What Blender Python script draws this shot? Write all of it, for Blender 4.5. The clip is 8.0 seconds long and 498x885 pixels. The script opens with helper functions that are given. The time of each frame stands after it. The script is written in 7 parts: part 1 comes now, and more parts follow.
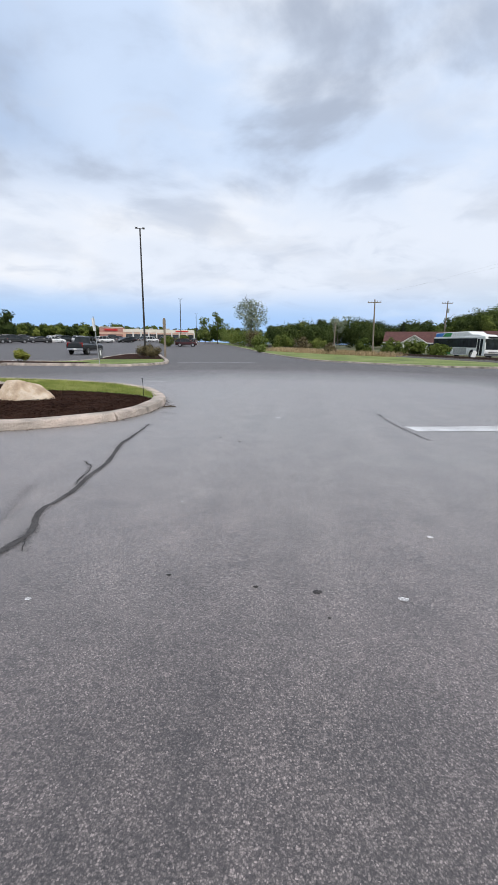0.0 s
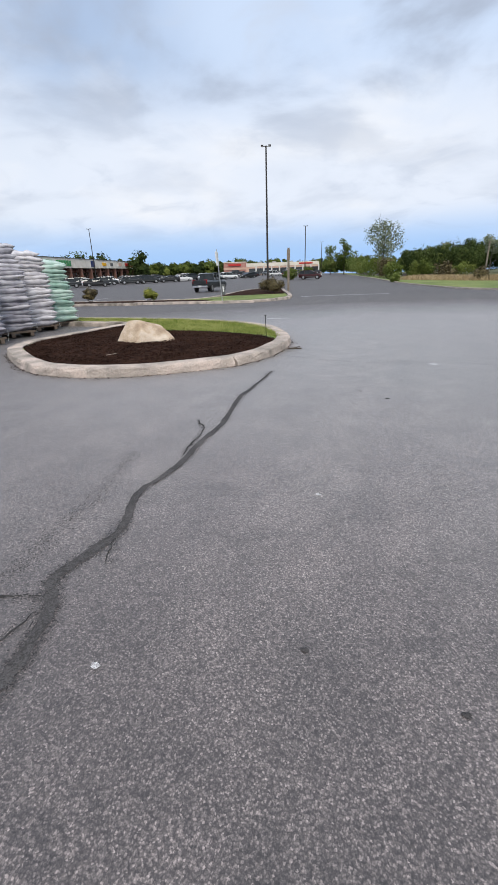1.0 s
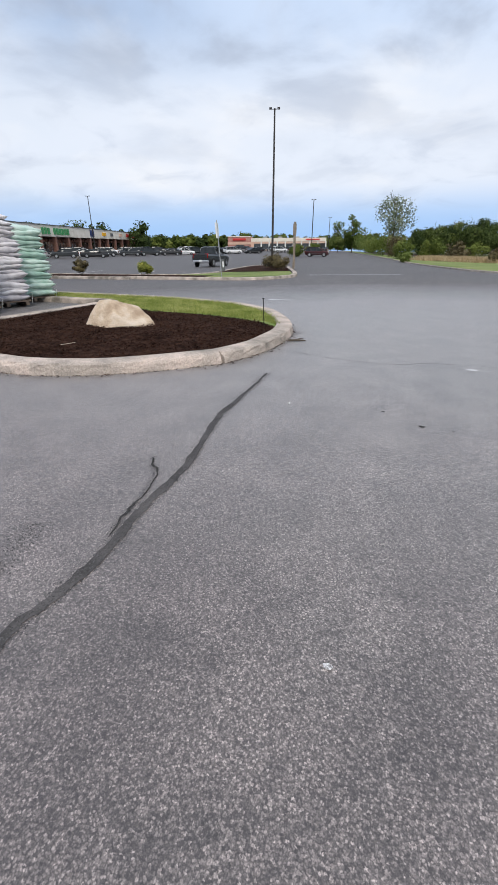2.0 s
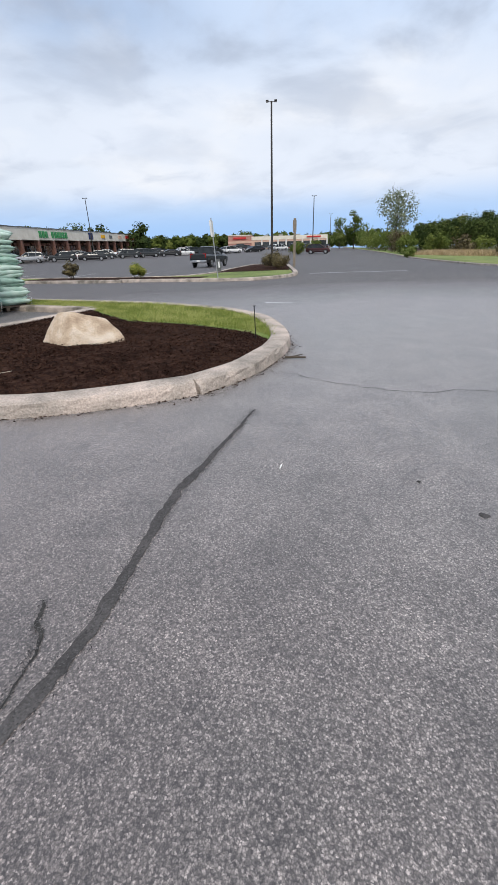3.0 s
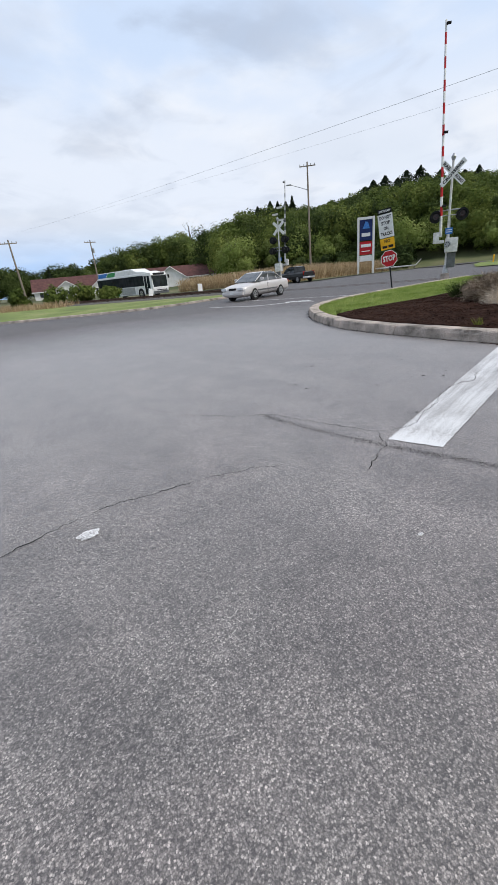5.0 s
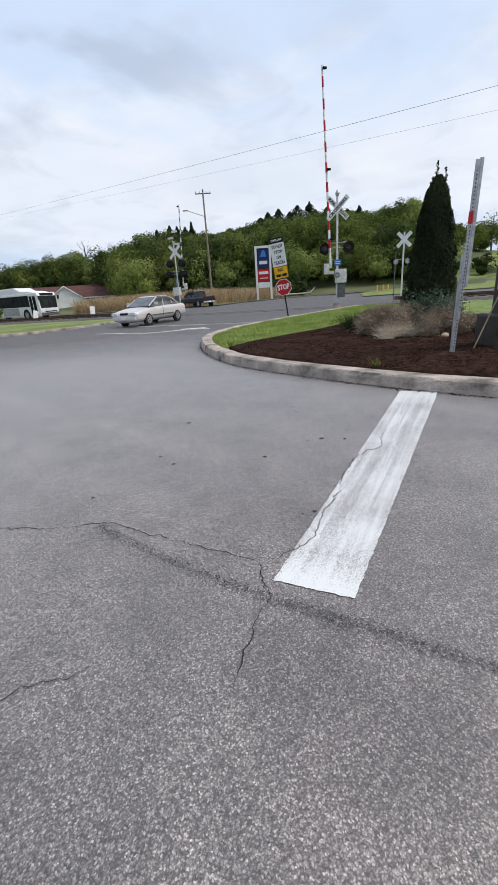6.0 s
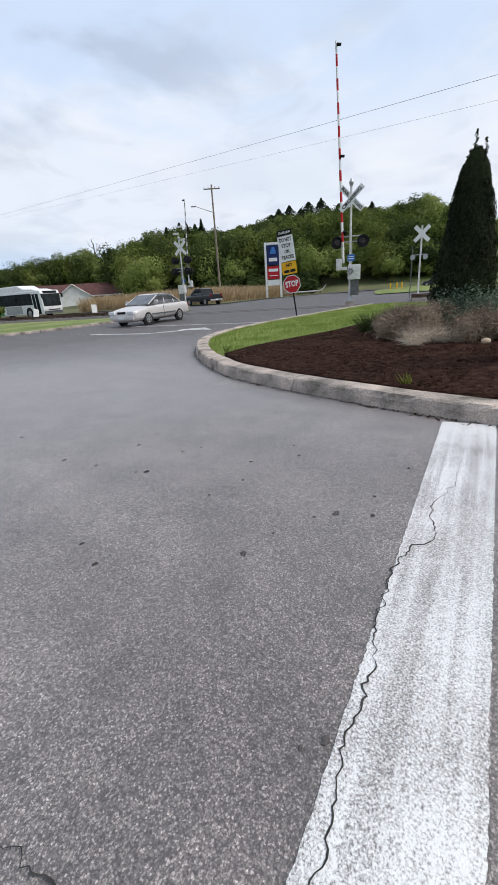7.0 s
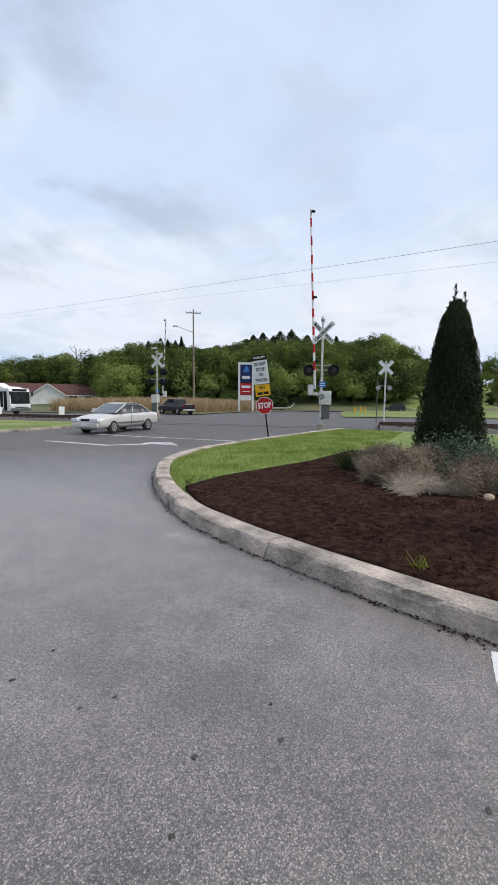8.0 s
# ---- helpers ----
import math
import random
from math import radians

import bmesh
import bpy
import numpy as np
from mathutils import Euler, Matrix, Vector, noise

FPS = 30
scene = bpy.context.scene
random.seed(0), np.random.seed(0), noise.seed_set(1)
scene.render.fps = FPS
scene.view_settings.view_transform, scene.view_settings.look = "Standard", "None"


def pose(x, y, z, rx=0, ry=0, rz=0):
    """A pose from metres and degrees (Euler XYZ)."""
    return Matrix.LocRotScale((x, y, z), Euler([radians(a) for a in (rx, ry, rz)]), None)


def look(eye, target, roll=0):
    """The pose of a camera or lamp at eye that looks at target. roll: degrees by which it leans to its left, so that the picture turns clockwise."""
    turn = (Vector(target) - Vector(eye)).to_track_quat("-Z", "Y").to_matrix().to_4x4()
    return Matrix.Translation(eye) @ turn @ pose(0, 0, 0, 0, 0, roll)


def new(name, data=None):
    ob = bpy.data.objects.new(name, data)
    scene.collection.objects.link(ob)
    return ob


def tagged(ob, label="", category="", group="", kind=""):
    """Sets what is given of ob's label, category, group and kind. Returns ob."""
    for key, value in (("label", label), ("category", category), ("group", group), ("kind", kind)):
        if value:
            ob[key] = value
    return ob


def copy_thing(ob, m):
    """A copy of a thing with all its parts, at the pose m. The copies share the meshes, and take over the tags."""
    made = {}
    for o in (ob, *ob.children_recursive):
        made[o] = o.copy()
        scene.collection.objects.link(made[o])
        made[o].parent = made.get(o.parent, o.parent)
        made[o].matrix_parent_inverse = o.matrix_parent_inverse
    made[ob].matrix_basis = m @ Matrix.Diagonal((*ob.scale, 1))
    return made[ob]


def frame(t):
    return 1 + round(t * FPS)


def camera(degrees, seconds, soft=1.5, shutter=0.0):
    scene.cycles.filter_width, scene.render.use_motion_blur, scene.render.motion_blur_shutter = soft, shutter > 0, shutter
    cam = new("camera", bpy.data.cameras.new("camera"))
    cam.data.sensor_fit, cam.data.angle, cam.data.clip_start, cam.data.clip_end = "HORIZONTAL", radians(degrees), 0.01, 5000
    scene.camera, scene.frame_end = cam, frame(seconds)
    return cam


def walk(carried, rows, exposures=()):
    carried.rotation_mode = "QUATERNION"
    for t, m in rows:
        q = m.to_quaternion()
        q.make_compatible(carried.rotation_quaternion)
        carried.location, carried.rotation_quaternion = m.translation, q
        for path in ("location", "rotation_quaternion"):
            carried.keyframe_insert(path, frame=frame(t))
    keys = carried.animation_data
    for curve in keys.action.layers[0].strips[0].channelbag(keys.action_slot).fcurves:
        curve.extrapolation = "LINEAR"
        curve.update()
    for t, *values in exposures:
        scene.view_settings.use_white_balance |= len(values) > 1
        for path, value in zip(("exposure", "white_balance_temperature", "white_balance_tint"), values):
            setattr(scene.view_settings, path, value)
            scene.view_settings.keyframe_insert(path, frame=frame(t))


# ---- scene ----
cam = camera(62.2, 8.0)
PATH = [
    (0, (0.662, 0.188, 1.473), (0.421, 2.118, 1.005), 0.8),
    (0.2, (0.516, 0.331, 1.443), (0.084, 2.204, 0.892), 0.5),
    (0.5, (0.403, 0.644, 1.341), (-0.199, 2.435, 0.686), -0.6),
    (1, (0.18, 1.328, 1.381), (-0.581, 3.022, 0.637), -2.0),
    (1.5, (-0.041, 2.019, 1.369), (-0.793, 3.698, 0.584), -1.5),
    (2, (-0.25, 2.717, 1.353), (-0.995, 4.374, 0.517), -0.3),
    (3.3, (-0.738, 4.365, 1.345), (-1.499, 6.015, 0.508), -2.3),
    (3.5, (-0.805, 4.56, 1.389), (-1.503, 6.255, 0.589), -2.0),
    (4, (-0.781, 5.153, 1.409), (-0.867, 7.026, 0.714), -2.0),
    (4.1, (-0.777, 5.245, 1.399), (-0.763, 7.121, 0.707), -2.2),
    (4.5, (-0.562, 5.71, 1.37), (0.064, 7.468, 0.648), -5.0),
    (4.8, (-0.424, 5.883, 1.419), (0.474, 7.507, 0.676), -5.6),
    (5, (-0.191, 6.092, 1.39), (0.879, 7.606, 0.64), -5.8),
    (5.2, (0.077, 6.248, 1.434), (1.258, 7.682, 0.691), -5.9),
    (6.3, (1.623, 7.138, 1.465), (3.044, 8.367, 0.78), -3.7),
    (6.5, (1.903, 7.314, 1.429), (3.315, 8.552, 0.74), -3.7),
    (7, (2.541, 7.72, 1.41), (3.912, 8.998, 0.713), -4.1),
    (7.5, (3.218, 8.236, 1.437), (4.486, 9.653, 0.818), -3.5),
    (7.8, (3.522, 8.555, 1.636), (4.958, 9.892, 1.251), -0.4),
    (8, (3.684, 8.666, 1.702), (5.256, 9.885, 1.497), 0.5),
]
walk(cam, [(t, look(eye, target, roll)) for t, eye, target, roll in PATH])

# ---- world and sun: bright, broken overcast ----
SUN_EL, SUN_AZ = 52.0, 142.0
world = bpy.data.worlds.new("overcast_sky")
scene.world = world
world.use_nodes = True
wn, wl = world.node_tree.nodes, world.node_tree.links
wn.clear()


def wnode(kind, **values):
    n = wn.new(kind)
    for key, value in values.items():
        n.inputs[key].default_value = value
    return n


w_out, w_bg = wn.new("ShaderNodeOutputWorld"), wn.new("ShaderNodeBackground")
w_sky = wn.new("ShaderNodeTexSky")
w_sky.sky_type, w_sky.sun_disc = "NISHITA", False
w_sky.sun_elevation, w_sky.sun_rotation = radians(SUN_EL), radians(SUN_AZ)
w_sky.air_density, w_sky.dust_density, w_sky.ozone_density = 1.0, 1.6, 1.5
w_dim = wn.new("ShaderNodeVectorMath")
w_dim.operation = "SCALE"
w_dim.inputs["Scale"].default_value = 0.15
wl.new(w_sky.outputs[0], w_dim.inputs[0])
w_tc, w_sep = wn.new("ShaderNodeTexCoord"), wn.new("ShaderNodeSeparateXYZ")
wl.new(w_tc.outputs["Generated"], w_sep.inputs[0])
w_abs = wn.new("ShaderNodeMath")
w_abs.operation = "ABSOLUTE"
wl.new(w_sep.outputs["Z"], w_abs.inputs[0])
w_lift = wn.new("ShaderNodeMath")
w_lift.operation = "ADD"
w_lift.inputs[1].default_value = 0.22
wl.new(w_abs.outputs[0], w_lift.inputs[0])
w_div = wn.new("ShaderNodeVectorMath")
w_div.operation = "DIVIDE"
w_flat = wn.new("ShaderNodeCombineXYZ")
wl.new(w_sep.outputs["X"], w_flat.inputs[0])
wl.new(w_sep.outputs["Y"], w_flat.inputs[1])
w_den = wn.new("ShaderNodeCombineXYZ")
w_den.inputs[2].default_value = 1
wl.new(w_lift.outputs[0], w_den.inputs[0])
wl.new(w_lift.outputs[0], w_den.inputs[1])
wl.new(w_flat.outputs[0], w_div.inputs[0])
wl.new(w_den.outputs[0], w_div.inputs[1])


def w_clouds(scale, shift, low, high, detail, distortion):
    m = wn.new("ShaderNodeMapping")
    m.inputs["Location"].default_value = shift
    n = wnode("ShaderNodeTexNoise", Scale=scale, Detail=detail, Roughness=0.52, Distortion=distortion)
    r = wn.new("ShaderNodeMapRange")
    r.interpolation_type = "SMOOTHSTEP"
    r.inputs["From Min"].default_value, r.inputs["From Max"].default_value = low, high
    wl.new(w_div.outputs[0], m.inputs[0])
    wl.new(m.outputs[0], n.inputs["Vector"])
    wl.new(n.outputs["Fac"], r.inputs["Value"])
    return r.outputs[0]


def w_mix(fac, a, b):
    m = wn.new("ShaderNodeMix")
    m.data_type = "RGBA"
    wl.new(fac, m.inputs[0])
    for s, v in ((m.inputs[6], a), (m.inputs[7], b)):
        if isinstance(v, tuple):
            s.default_value = (*v, 1)
        else:
            wl.new(v, s)
    return m.outputs[2]


veil = w_clouds(0.55, (3.1, 1.7, 0), 0.14, 0.5, 4, 0.2)
white = w_clouds(1.3, (0.4, 5.2, 0), 0.47, 0.74, 8, 0.3)
grey = w_clouds(1.7, (2.6, 8.1, 0), 0.46, 0.63, 12, 0.25)
wisp = w_clouds(3.4, (6.6, 2.3, 0), 0.50, 0.72, 7, 0.6)
w_way = wn.new("ShaderNodeVectorMath")
w_way.operation = "DOT_PRODUCT"
w_way.inputs[1].default_value = (-0.37, 0.93, 0.0)
wl.new(w_tc.outputs["Generated"], w_way.inputs[0])
w_most = wn.new("ShaderNodeMapRange")
w_most.inputs["From Min"].default_value, w_most.inputs["From Max"].default_value = 0.2, 0.75
w_most.inputs["To Min"].default_value = 0.25
wl.new(w_way.outputs["Value"], w_most.inputs["Value"])


def w_math(kind, a, b):
    m = wn.new("ShaderNodeMath")
    m.operation = kind
    for k, v in enumerate((a, b)):
        if isinstance(v, float):
            m.inputs[k].default_value = v
        else:
            wl.new(v, m.inputs[k])
    return m.outputs[0]


def w_range(source, low, high):
    r = wn.new("ShaderNodeMapRange")
    r.interpolation_type = "SMOOTHSTEP"
    r.inputs["From Min"].default_value, r.inputs["From Max"].default_value = low, high
    wl.new(source, r.inputs["Value"])
    return r.outputs[0]


# heavier grey cloud overhead, a bright white bank below it
w_high = w_range(w_sep.outputs["Z"], 0.20, 0.40)
w_bank = w_math("MULTIPLY", w_range(w_sep.outputs["Z"], 0.05, 0.13), w_math("SUBTRACT", 1.0, w_range(w_sep.outputs["Z"], 0.22, 0.38)))
w_heavy = w_math("MULTIPLY", w_math("MULTIPLY", grey, w_most.outputs[0]), w_math("ADD", w_math("MULTIPLY", w_high, 0.68), 0.24))
w_c = w_mix(veil, w_dim.outputs[0], (0.64, 0.77, 0.985))
w_c = w_mix(white, w_c, (0.905, 0.94, 1.0))
w_c = w_mix(w_math("MULTIPLY", w_bank, 0.62), w_c, (0.915, 0.94, 0.995))
w_c = w_mix(w_math("MULTIPLY", wisp, 0.5), w_c, (0.62, 0.69, 0.82))
w_c = w_mix(w_heavy, w_c, (0.43, 0.495, 0.62))

# a clear blue gap low in the sky beyond the shops
w_gap = wn.new("ShaderNodeMath")
w_gap.operation = "MULTIPLY"
w_low = wn.new("ShaderNodeMath")
w_low.operation = "SUBTRACT"
w_low.inputs[0].default_value = 1.0
wl.new(w_range(w_sep.outputs["Z"], 0.03, 0.135), w_low.inputs[1])
wl.new(w_low.outputs[0], w_gap.inputs[0])
wl.new(w_range(w_way.outputs["Value"], 0.55, 0.98), w_gap.inputs[1])
w_c = w_mix(w_gap.outputs[0], w_c, (0.40, 0.62, 0.97))
wl.new(w_c, w_bg.inputs["Color"])
w_bg.inputs["Strength"].default_value = 1.0
wl.new(w_bg.outputs[0], w_out.inputs["Surface"])

sun = new("sun", bpy.data.lights.new("sun", "SUN"))
sun.data.energy, sun.data.angle, sun.data.color = 2.6, radians(20), (1.0, 0.93, 0.83)
to_sun = Vector((math.sin(radians(SUN_AZ)) * math.cos(radians(SUN_EL)), math.cos(radians(SUN_AZ)) * math.cos(radians(SUN_EL)), math.sin(radians(SUN_EL))))
sun.rotation_mode, sun.rotation_quaternion = "QUATERNION", to_sun.to_track_quat("Z", "Y")


# ---- materials ----
def material(name, colours, scale=4.0, rough=0.8, metal=0.0, bump=0.0, bump_scale=40.0, fine=0.0, fine_scale=120.0, random_part=0.0,
             island=0.0, detail=5.0, spec=0.5, through_light=0.0):
    """A surface of two or more colours laid over each other by noise at two scales, with relief; random_part and island vary whole pieces."""
    m = bpy.data.materials.new(name)
    m.use_nodes = True
    nt = m.node_tree
    b = nt.nodes["Principled BSDF"]
    b.inputs["Roughness"].default_value, b.inputs["Metallic"].default_value = rough, metal
    b.inputs["Specular IOR Level"].default_value = spec
    co = nt.nodes.new("ShaderNodeNewGeometry") if island else nt.nodes.new("ShaderNodeTexCoord")
    place = co.outputs["Position"] if island else co.outputs["Object"]
    n1 = nt.nodes.new("ShaderNodeTexNoise")
    n1.inputs["Scale"].default_value, n1.inputs["Detail"].default_value = scale, detail
    nt.links.new(place, n1.inputs["Vector"])
    ramp = nt.nodes.new("ShaderNodeValToRGB")
    el = ramp.color_ramp.elements
    while len(el) < len(colours):
        el.new(0.5)
    for i, c in enumerate(colours):
        el[i].position = 0.32 + 0.36 * i / max(1, len(colours) - 1)
        el[i].color = (*c, 1)
    value = n1.outputs["Fac"]
    for amount, source in ((random_part, "object"), (island, "island")):
        if amount:
            g = co if source == "island" else nt.nodes.new("ShaderNodeObjectInfo")
            s = nt.nodes.new("ShaderNodeMath")
            s.operation = "MULTIPLY_ADD"
            s.inputs[1].default_value = amount
            shift = nt.nodes.new("ShaderNodeMath")
            shift.operation = "SUBTRACT"
            shift.inputs[1].default_value = amount / 2
            nt.links.new(g.outputs["Random Per Island" if source == "island" else "Random"], s.inputs[0])
            nt.links.new(value, s.inputs[2])
            nt.links.new(s.outputs[0], shift.inputs[0])
            value = shift.outputs[0]
    nt.links.new(value, ramp.inputs["Fac"])
    colour = ramp.outputs["Color"]
    if fine:
        n2 = nt.nodes.new("ShaderNodeTexNoise")
        n2.inputs["Scale"].default_value, n2.inputs["Detail"].default_value = fine_scale, 3
        nt.links.new(place, n2.inputs["Vector"])
        mr = nt.nodes.new("ShaderNodeMapRange")
        mr.inputs["From Min"].default_value, mr.inputs["From Max"].default_value = 0.3, 0.7
        mr.inputs["To Min"].default_value, mr.inputs["To Max"].default_value = 1 - fine, 1 + fine
        nt.links.new(n2.outputs["Fac"], mr.inputs["Value"])
        vm = nt.nodes.new("ShaderNodeVectorMath")
        vm.operation = "SCALE"
        nt.links.new(colour, vm.inputs[0])
        nt.links.new(mr.outputs[0], vm.inputs["Scale"])
        colour = vm.outputs[0]
    nt.links.new(colour, b.inputs["Base Color"])
    if bump:
        n3 = nt.nodes.new("ShaderNodeTexNoise")
        n3.inputs["Scale"].default_value, n3.inputs["Detail"].default_value = bump_scale, 6
        nt.links.new(place, n3.inputs["Vector"])
        bu = nt.nodes.new("ShaderNodeBump")
        bu.inputs["Strength"].default_value, bu.inputs["Distance"].default_value = min(1.0, bump), 0.02
        nt.links.new(n3.outputs["Fac"], bu.inputs["Height"])
        nt.links.new(bu.outputs[0], b.inputs["Normal"])
    if through_light:
        tr = nt.nodes.new("ShaderNodeBsdfTranslucent")
        nt.links.new(colour, tr.inputs["Color"])
        mx = nt.nodes.new("ShaderNodeMixShader")
        mx.inputs[0].default_value = through_light
        nt.links.new(b.outputs[0], mx.inputs[1])
        nt.links.new(tr.outputs[0], mx.inputs[2])
        nt.links.new(mx.outputs[0], nt.nodes["Material Output"].inputs["Surface"])
    return m


def asphalt_material(name, worn_paint=False, thick_ends=False):
    """Old worn asphalt: pale and dark stones in grey binder, wide stains, relief. worn_paint: white paint rubbed through to it;
    thick_ends: laid on thicker where the stop line begins and ends."""
    m = bpy.data.materials.new(name)
    m.use_nodes = True
    nt = m.node_tree
    N, L = nt.nodes, nt.links
    b = N["Principled BSDF"]
    b.inputs["Sheen Roughness"].default_value, b.inputs["Sheen Tint"].default_value = 0.45, (1.0, 0.96, 0.93, 1)
    tc = N.new("ShaderNodeTexCoord")

    def tex(kind, scale, **more):
        n = N.new(kind)
        n.inputs["Scale"].default_value = scale
        for k, v in more.items():
            n.inputs[k].default_value = v
        L.new(tc.outputs["Object"], n.inputs["Vector"])
        return n

    def ramp(source, stops):
        r = N.new("ShaderNodeValToRGB")
        while len(r.color_ramp.elements) < len(stops):
            r.color_ramp.elements.new(0.5)
        for e, (p, c) in zip(r.color_ramp.elements, stops):
            e.position, e.color = p, (*c, 1)
        L.new(source, r.inputs["Fac"])
        return r.outputs["Color"]

    def mix(kind, fac, a, c):
        x = N.new("ShaderNodeMix")
        x.data_type, x.blend_type = "RGBA", kind
        if isinstance(fac, float):
            x.inputs[0].default_value = fac
        else:
            L.new(fac, x.inputs[0])
        for s, v in ((x.inputs[6], a), (x.inputs[7], c)):
            if isinstance(v, tuple):
                s.default_value = (*v, 1)
            else:
                L.new(v, s)
        return x.outputs[2]

    wide = tex("ShaderNodeTexNoise", 0.16, Detail=5.0, Roughness=0.55, Distortion=0.6)
    base = ramp(wide.outputs["Fac"], [(0.34, (0.122, 0.108, 0.106)), (0.5, (0.137, 0.124, 0.121)), (0.66, (0.140, 0.134, 0.130))])
    # paler and glossier round (2, 10), darker, rougher and with less sheen further off
    from_mid = N.new("ShaderNodeVectorMath")
    from_mid.operation = "DISTANCE"
    from_mid.inputs[1].default_value = (2.0, 10.0, 0.0)
    L.new(tc.outputs["Object"], from_mid.inputs[0])
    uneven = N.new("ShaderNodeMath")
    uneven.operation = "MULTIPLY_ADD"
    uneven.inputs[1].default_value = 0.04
    L.new(from_mid.outputs["Value"], uneven.inputs[0])
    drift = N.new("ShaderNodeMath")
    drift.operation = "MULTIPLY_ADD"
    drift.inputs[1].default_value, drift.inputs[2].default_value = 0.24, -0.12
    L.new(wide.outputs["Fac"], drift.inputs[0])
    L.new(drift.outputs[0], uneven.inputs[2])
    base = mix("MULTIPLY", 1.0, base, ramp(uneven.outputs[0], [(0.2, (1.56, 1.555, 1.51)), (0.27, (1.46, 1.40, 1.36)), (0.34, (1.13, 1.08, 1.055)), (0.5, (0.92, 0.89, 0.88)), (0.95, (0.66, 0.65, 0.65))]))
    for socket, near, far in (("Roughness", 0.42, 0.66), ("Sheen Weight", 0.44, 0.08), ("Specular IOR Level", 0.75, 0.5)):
        gloss = N.new("ShaderNodeMapRange")
        gloss.inputs["From Min"].default_value, gloss.inputs["From Max"].default_value = 0.3, 0.62
        gloss.inputs["To Min"].default_value, gloss.inputs["To Max"].default_value = near, far
        L.new(uneven.outputs[0], gloss.inputs["Value"])
        L.new(gloss.outputs[0], b.inputs[socket])
    lane = N.new("ShaderNodeMapping")
    lane.inputs["Rotation"].default_value, lane.inputs["Scale"].default_value = (0, 0, radians(18)), (1.6, 0.12, 1.0)
    L.new(tc.outputs["Object"], lane.inputs[0])
    worn = N.new("ShaderNodeTexNoise")
    worn.inputs["Scale"].default_value, worn.inputs["Detail"].default_value, worn.inputs["Distortion"].default_value = 0.9, 4.0, 0.4
    L.new(lane.outputs[0], worn.inputs["Vector"])
    base = mix("MULTIPLY", 1.0, base, ramp(worn.outputs["Fac"], [(0.32, (0.86, 0.855, 0.86)), (0.68, (1.13, 1.135, 1.13))]))
    mid = tex("ShaderNodeTexNoise", 2.3, Detail=6.0, Roughness=0.6)
    base = mix("MULTIPLY", 1.0, base, ramp(mid.outputs["Fac"], [(0.3, (0.74, 0.735, 0.735)), (0.7, (1.24, 1.23, 1.22))]))
    oil = tex("ShaderNodeTexNoise", 5.5, Detail=3.0, Roughness=0.5, Distortion=0.8)
    base = mix("MULTIPLY", 1.0, base, ramp(oil.outputs["Fac"], [(0.24, (0.62, 0.62, 0.63)), (0.37, (1.0, 1.0, 1.0))]))
    warp = tex("ShaderNodeTexNoise", 160.0, Detail=2.0)
    bent = N.new("ShaderNodeVectorMath")
    bent.operation = "MULTIPLY_ADD"
    bent.inputs[1].default_value = (0.011, 0.011, 0.0)
    L.new(warp.outputs["Color"], bent.inputs[0])
    L.new(tc.outputs["Object"], bent.inputs[2])
    stones = tex("ShaderNodeTexVoronoi", 150.0)
    L.new(bent.outputs[0], stones.inputs["Vector"])
    sep = N.new("ShaderNodeSeparateColor")
    L.new(stones.outputs["Color"], sep.inputs[0])
    base = mix("MULTIPLY", 1.0, base, ramp(sep.outputs[0], [(0.0, (0.38, 0.37, 0.38)), (0.4, (0.70, 0.69, 0.695)), (0.74, (1.14, 1.13, 1.12)), (0.93, (1.62, 1.6, 1.58)), (0.99, (2.1, 2.07, 2.05))]))
    base = mix("MULTIPLY", 1.0, base, ramp(stones.outputs["Distance"], [(0.15, (1.22, 1.22, 1.22)), (0.42, (1.0, 1.0, 1.0)), (0.66, (0.5, 0.49, 0.49))]))
    grain = tex("ShaderNodeTexNoise", 230.0, Detail=2.0)
    base = mix("MULTIPLY", 1.0, base, ramp(grain.outputs["Fac"], [(0.35, (0.72, 0.72, 0.73)), (0.65, (1.28, 1.28, 1.27))]))
    if worn_paint:
        clump = tex("ShaderNodeTexNoise", 130.0, Detail=4.0, Roughness=0.7)
        broad = tex("ShaderNodeTexNoise", 1.6, Detail=3.0)
        turn = N.new("ShaderNodeMapping")
        turn.inputs["Rotation"].default_value = (0, 0, radians(-12.9))
        L.new(tc.outputs["Object"], turn.inputs[0])
        thin = N.new("ShaderNodeMapping")
        thin.inputs["Scale"].default_value = (0.3, 9.0, 1.0)
        L.new(turn.outputs[0], thin.inputs[0])
        streak = N.new("ShaderNodeTexNoise")
        streak.inputs["Scale"].default_value, streak.inputs["Detail"].default_value = 1.6, 2.0
        L.new(thin.outputs[0], streak.inputs["Vector"])
        total = clump.outputs["Fac"]
        for source, amount in ((broad.outputs["Fac"], 0.35), (streak.outputs["Fac"], 0.34)):
            add = N.new("ShaderNodeMath")
            add.operation = "MULTIPLY_ADD"
            add.inputs[1].default_value = amount
            L.new(source, add.inputs[0])
            L.new(total, add.inputs[2])
            total = add.outputs[0]
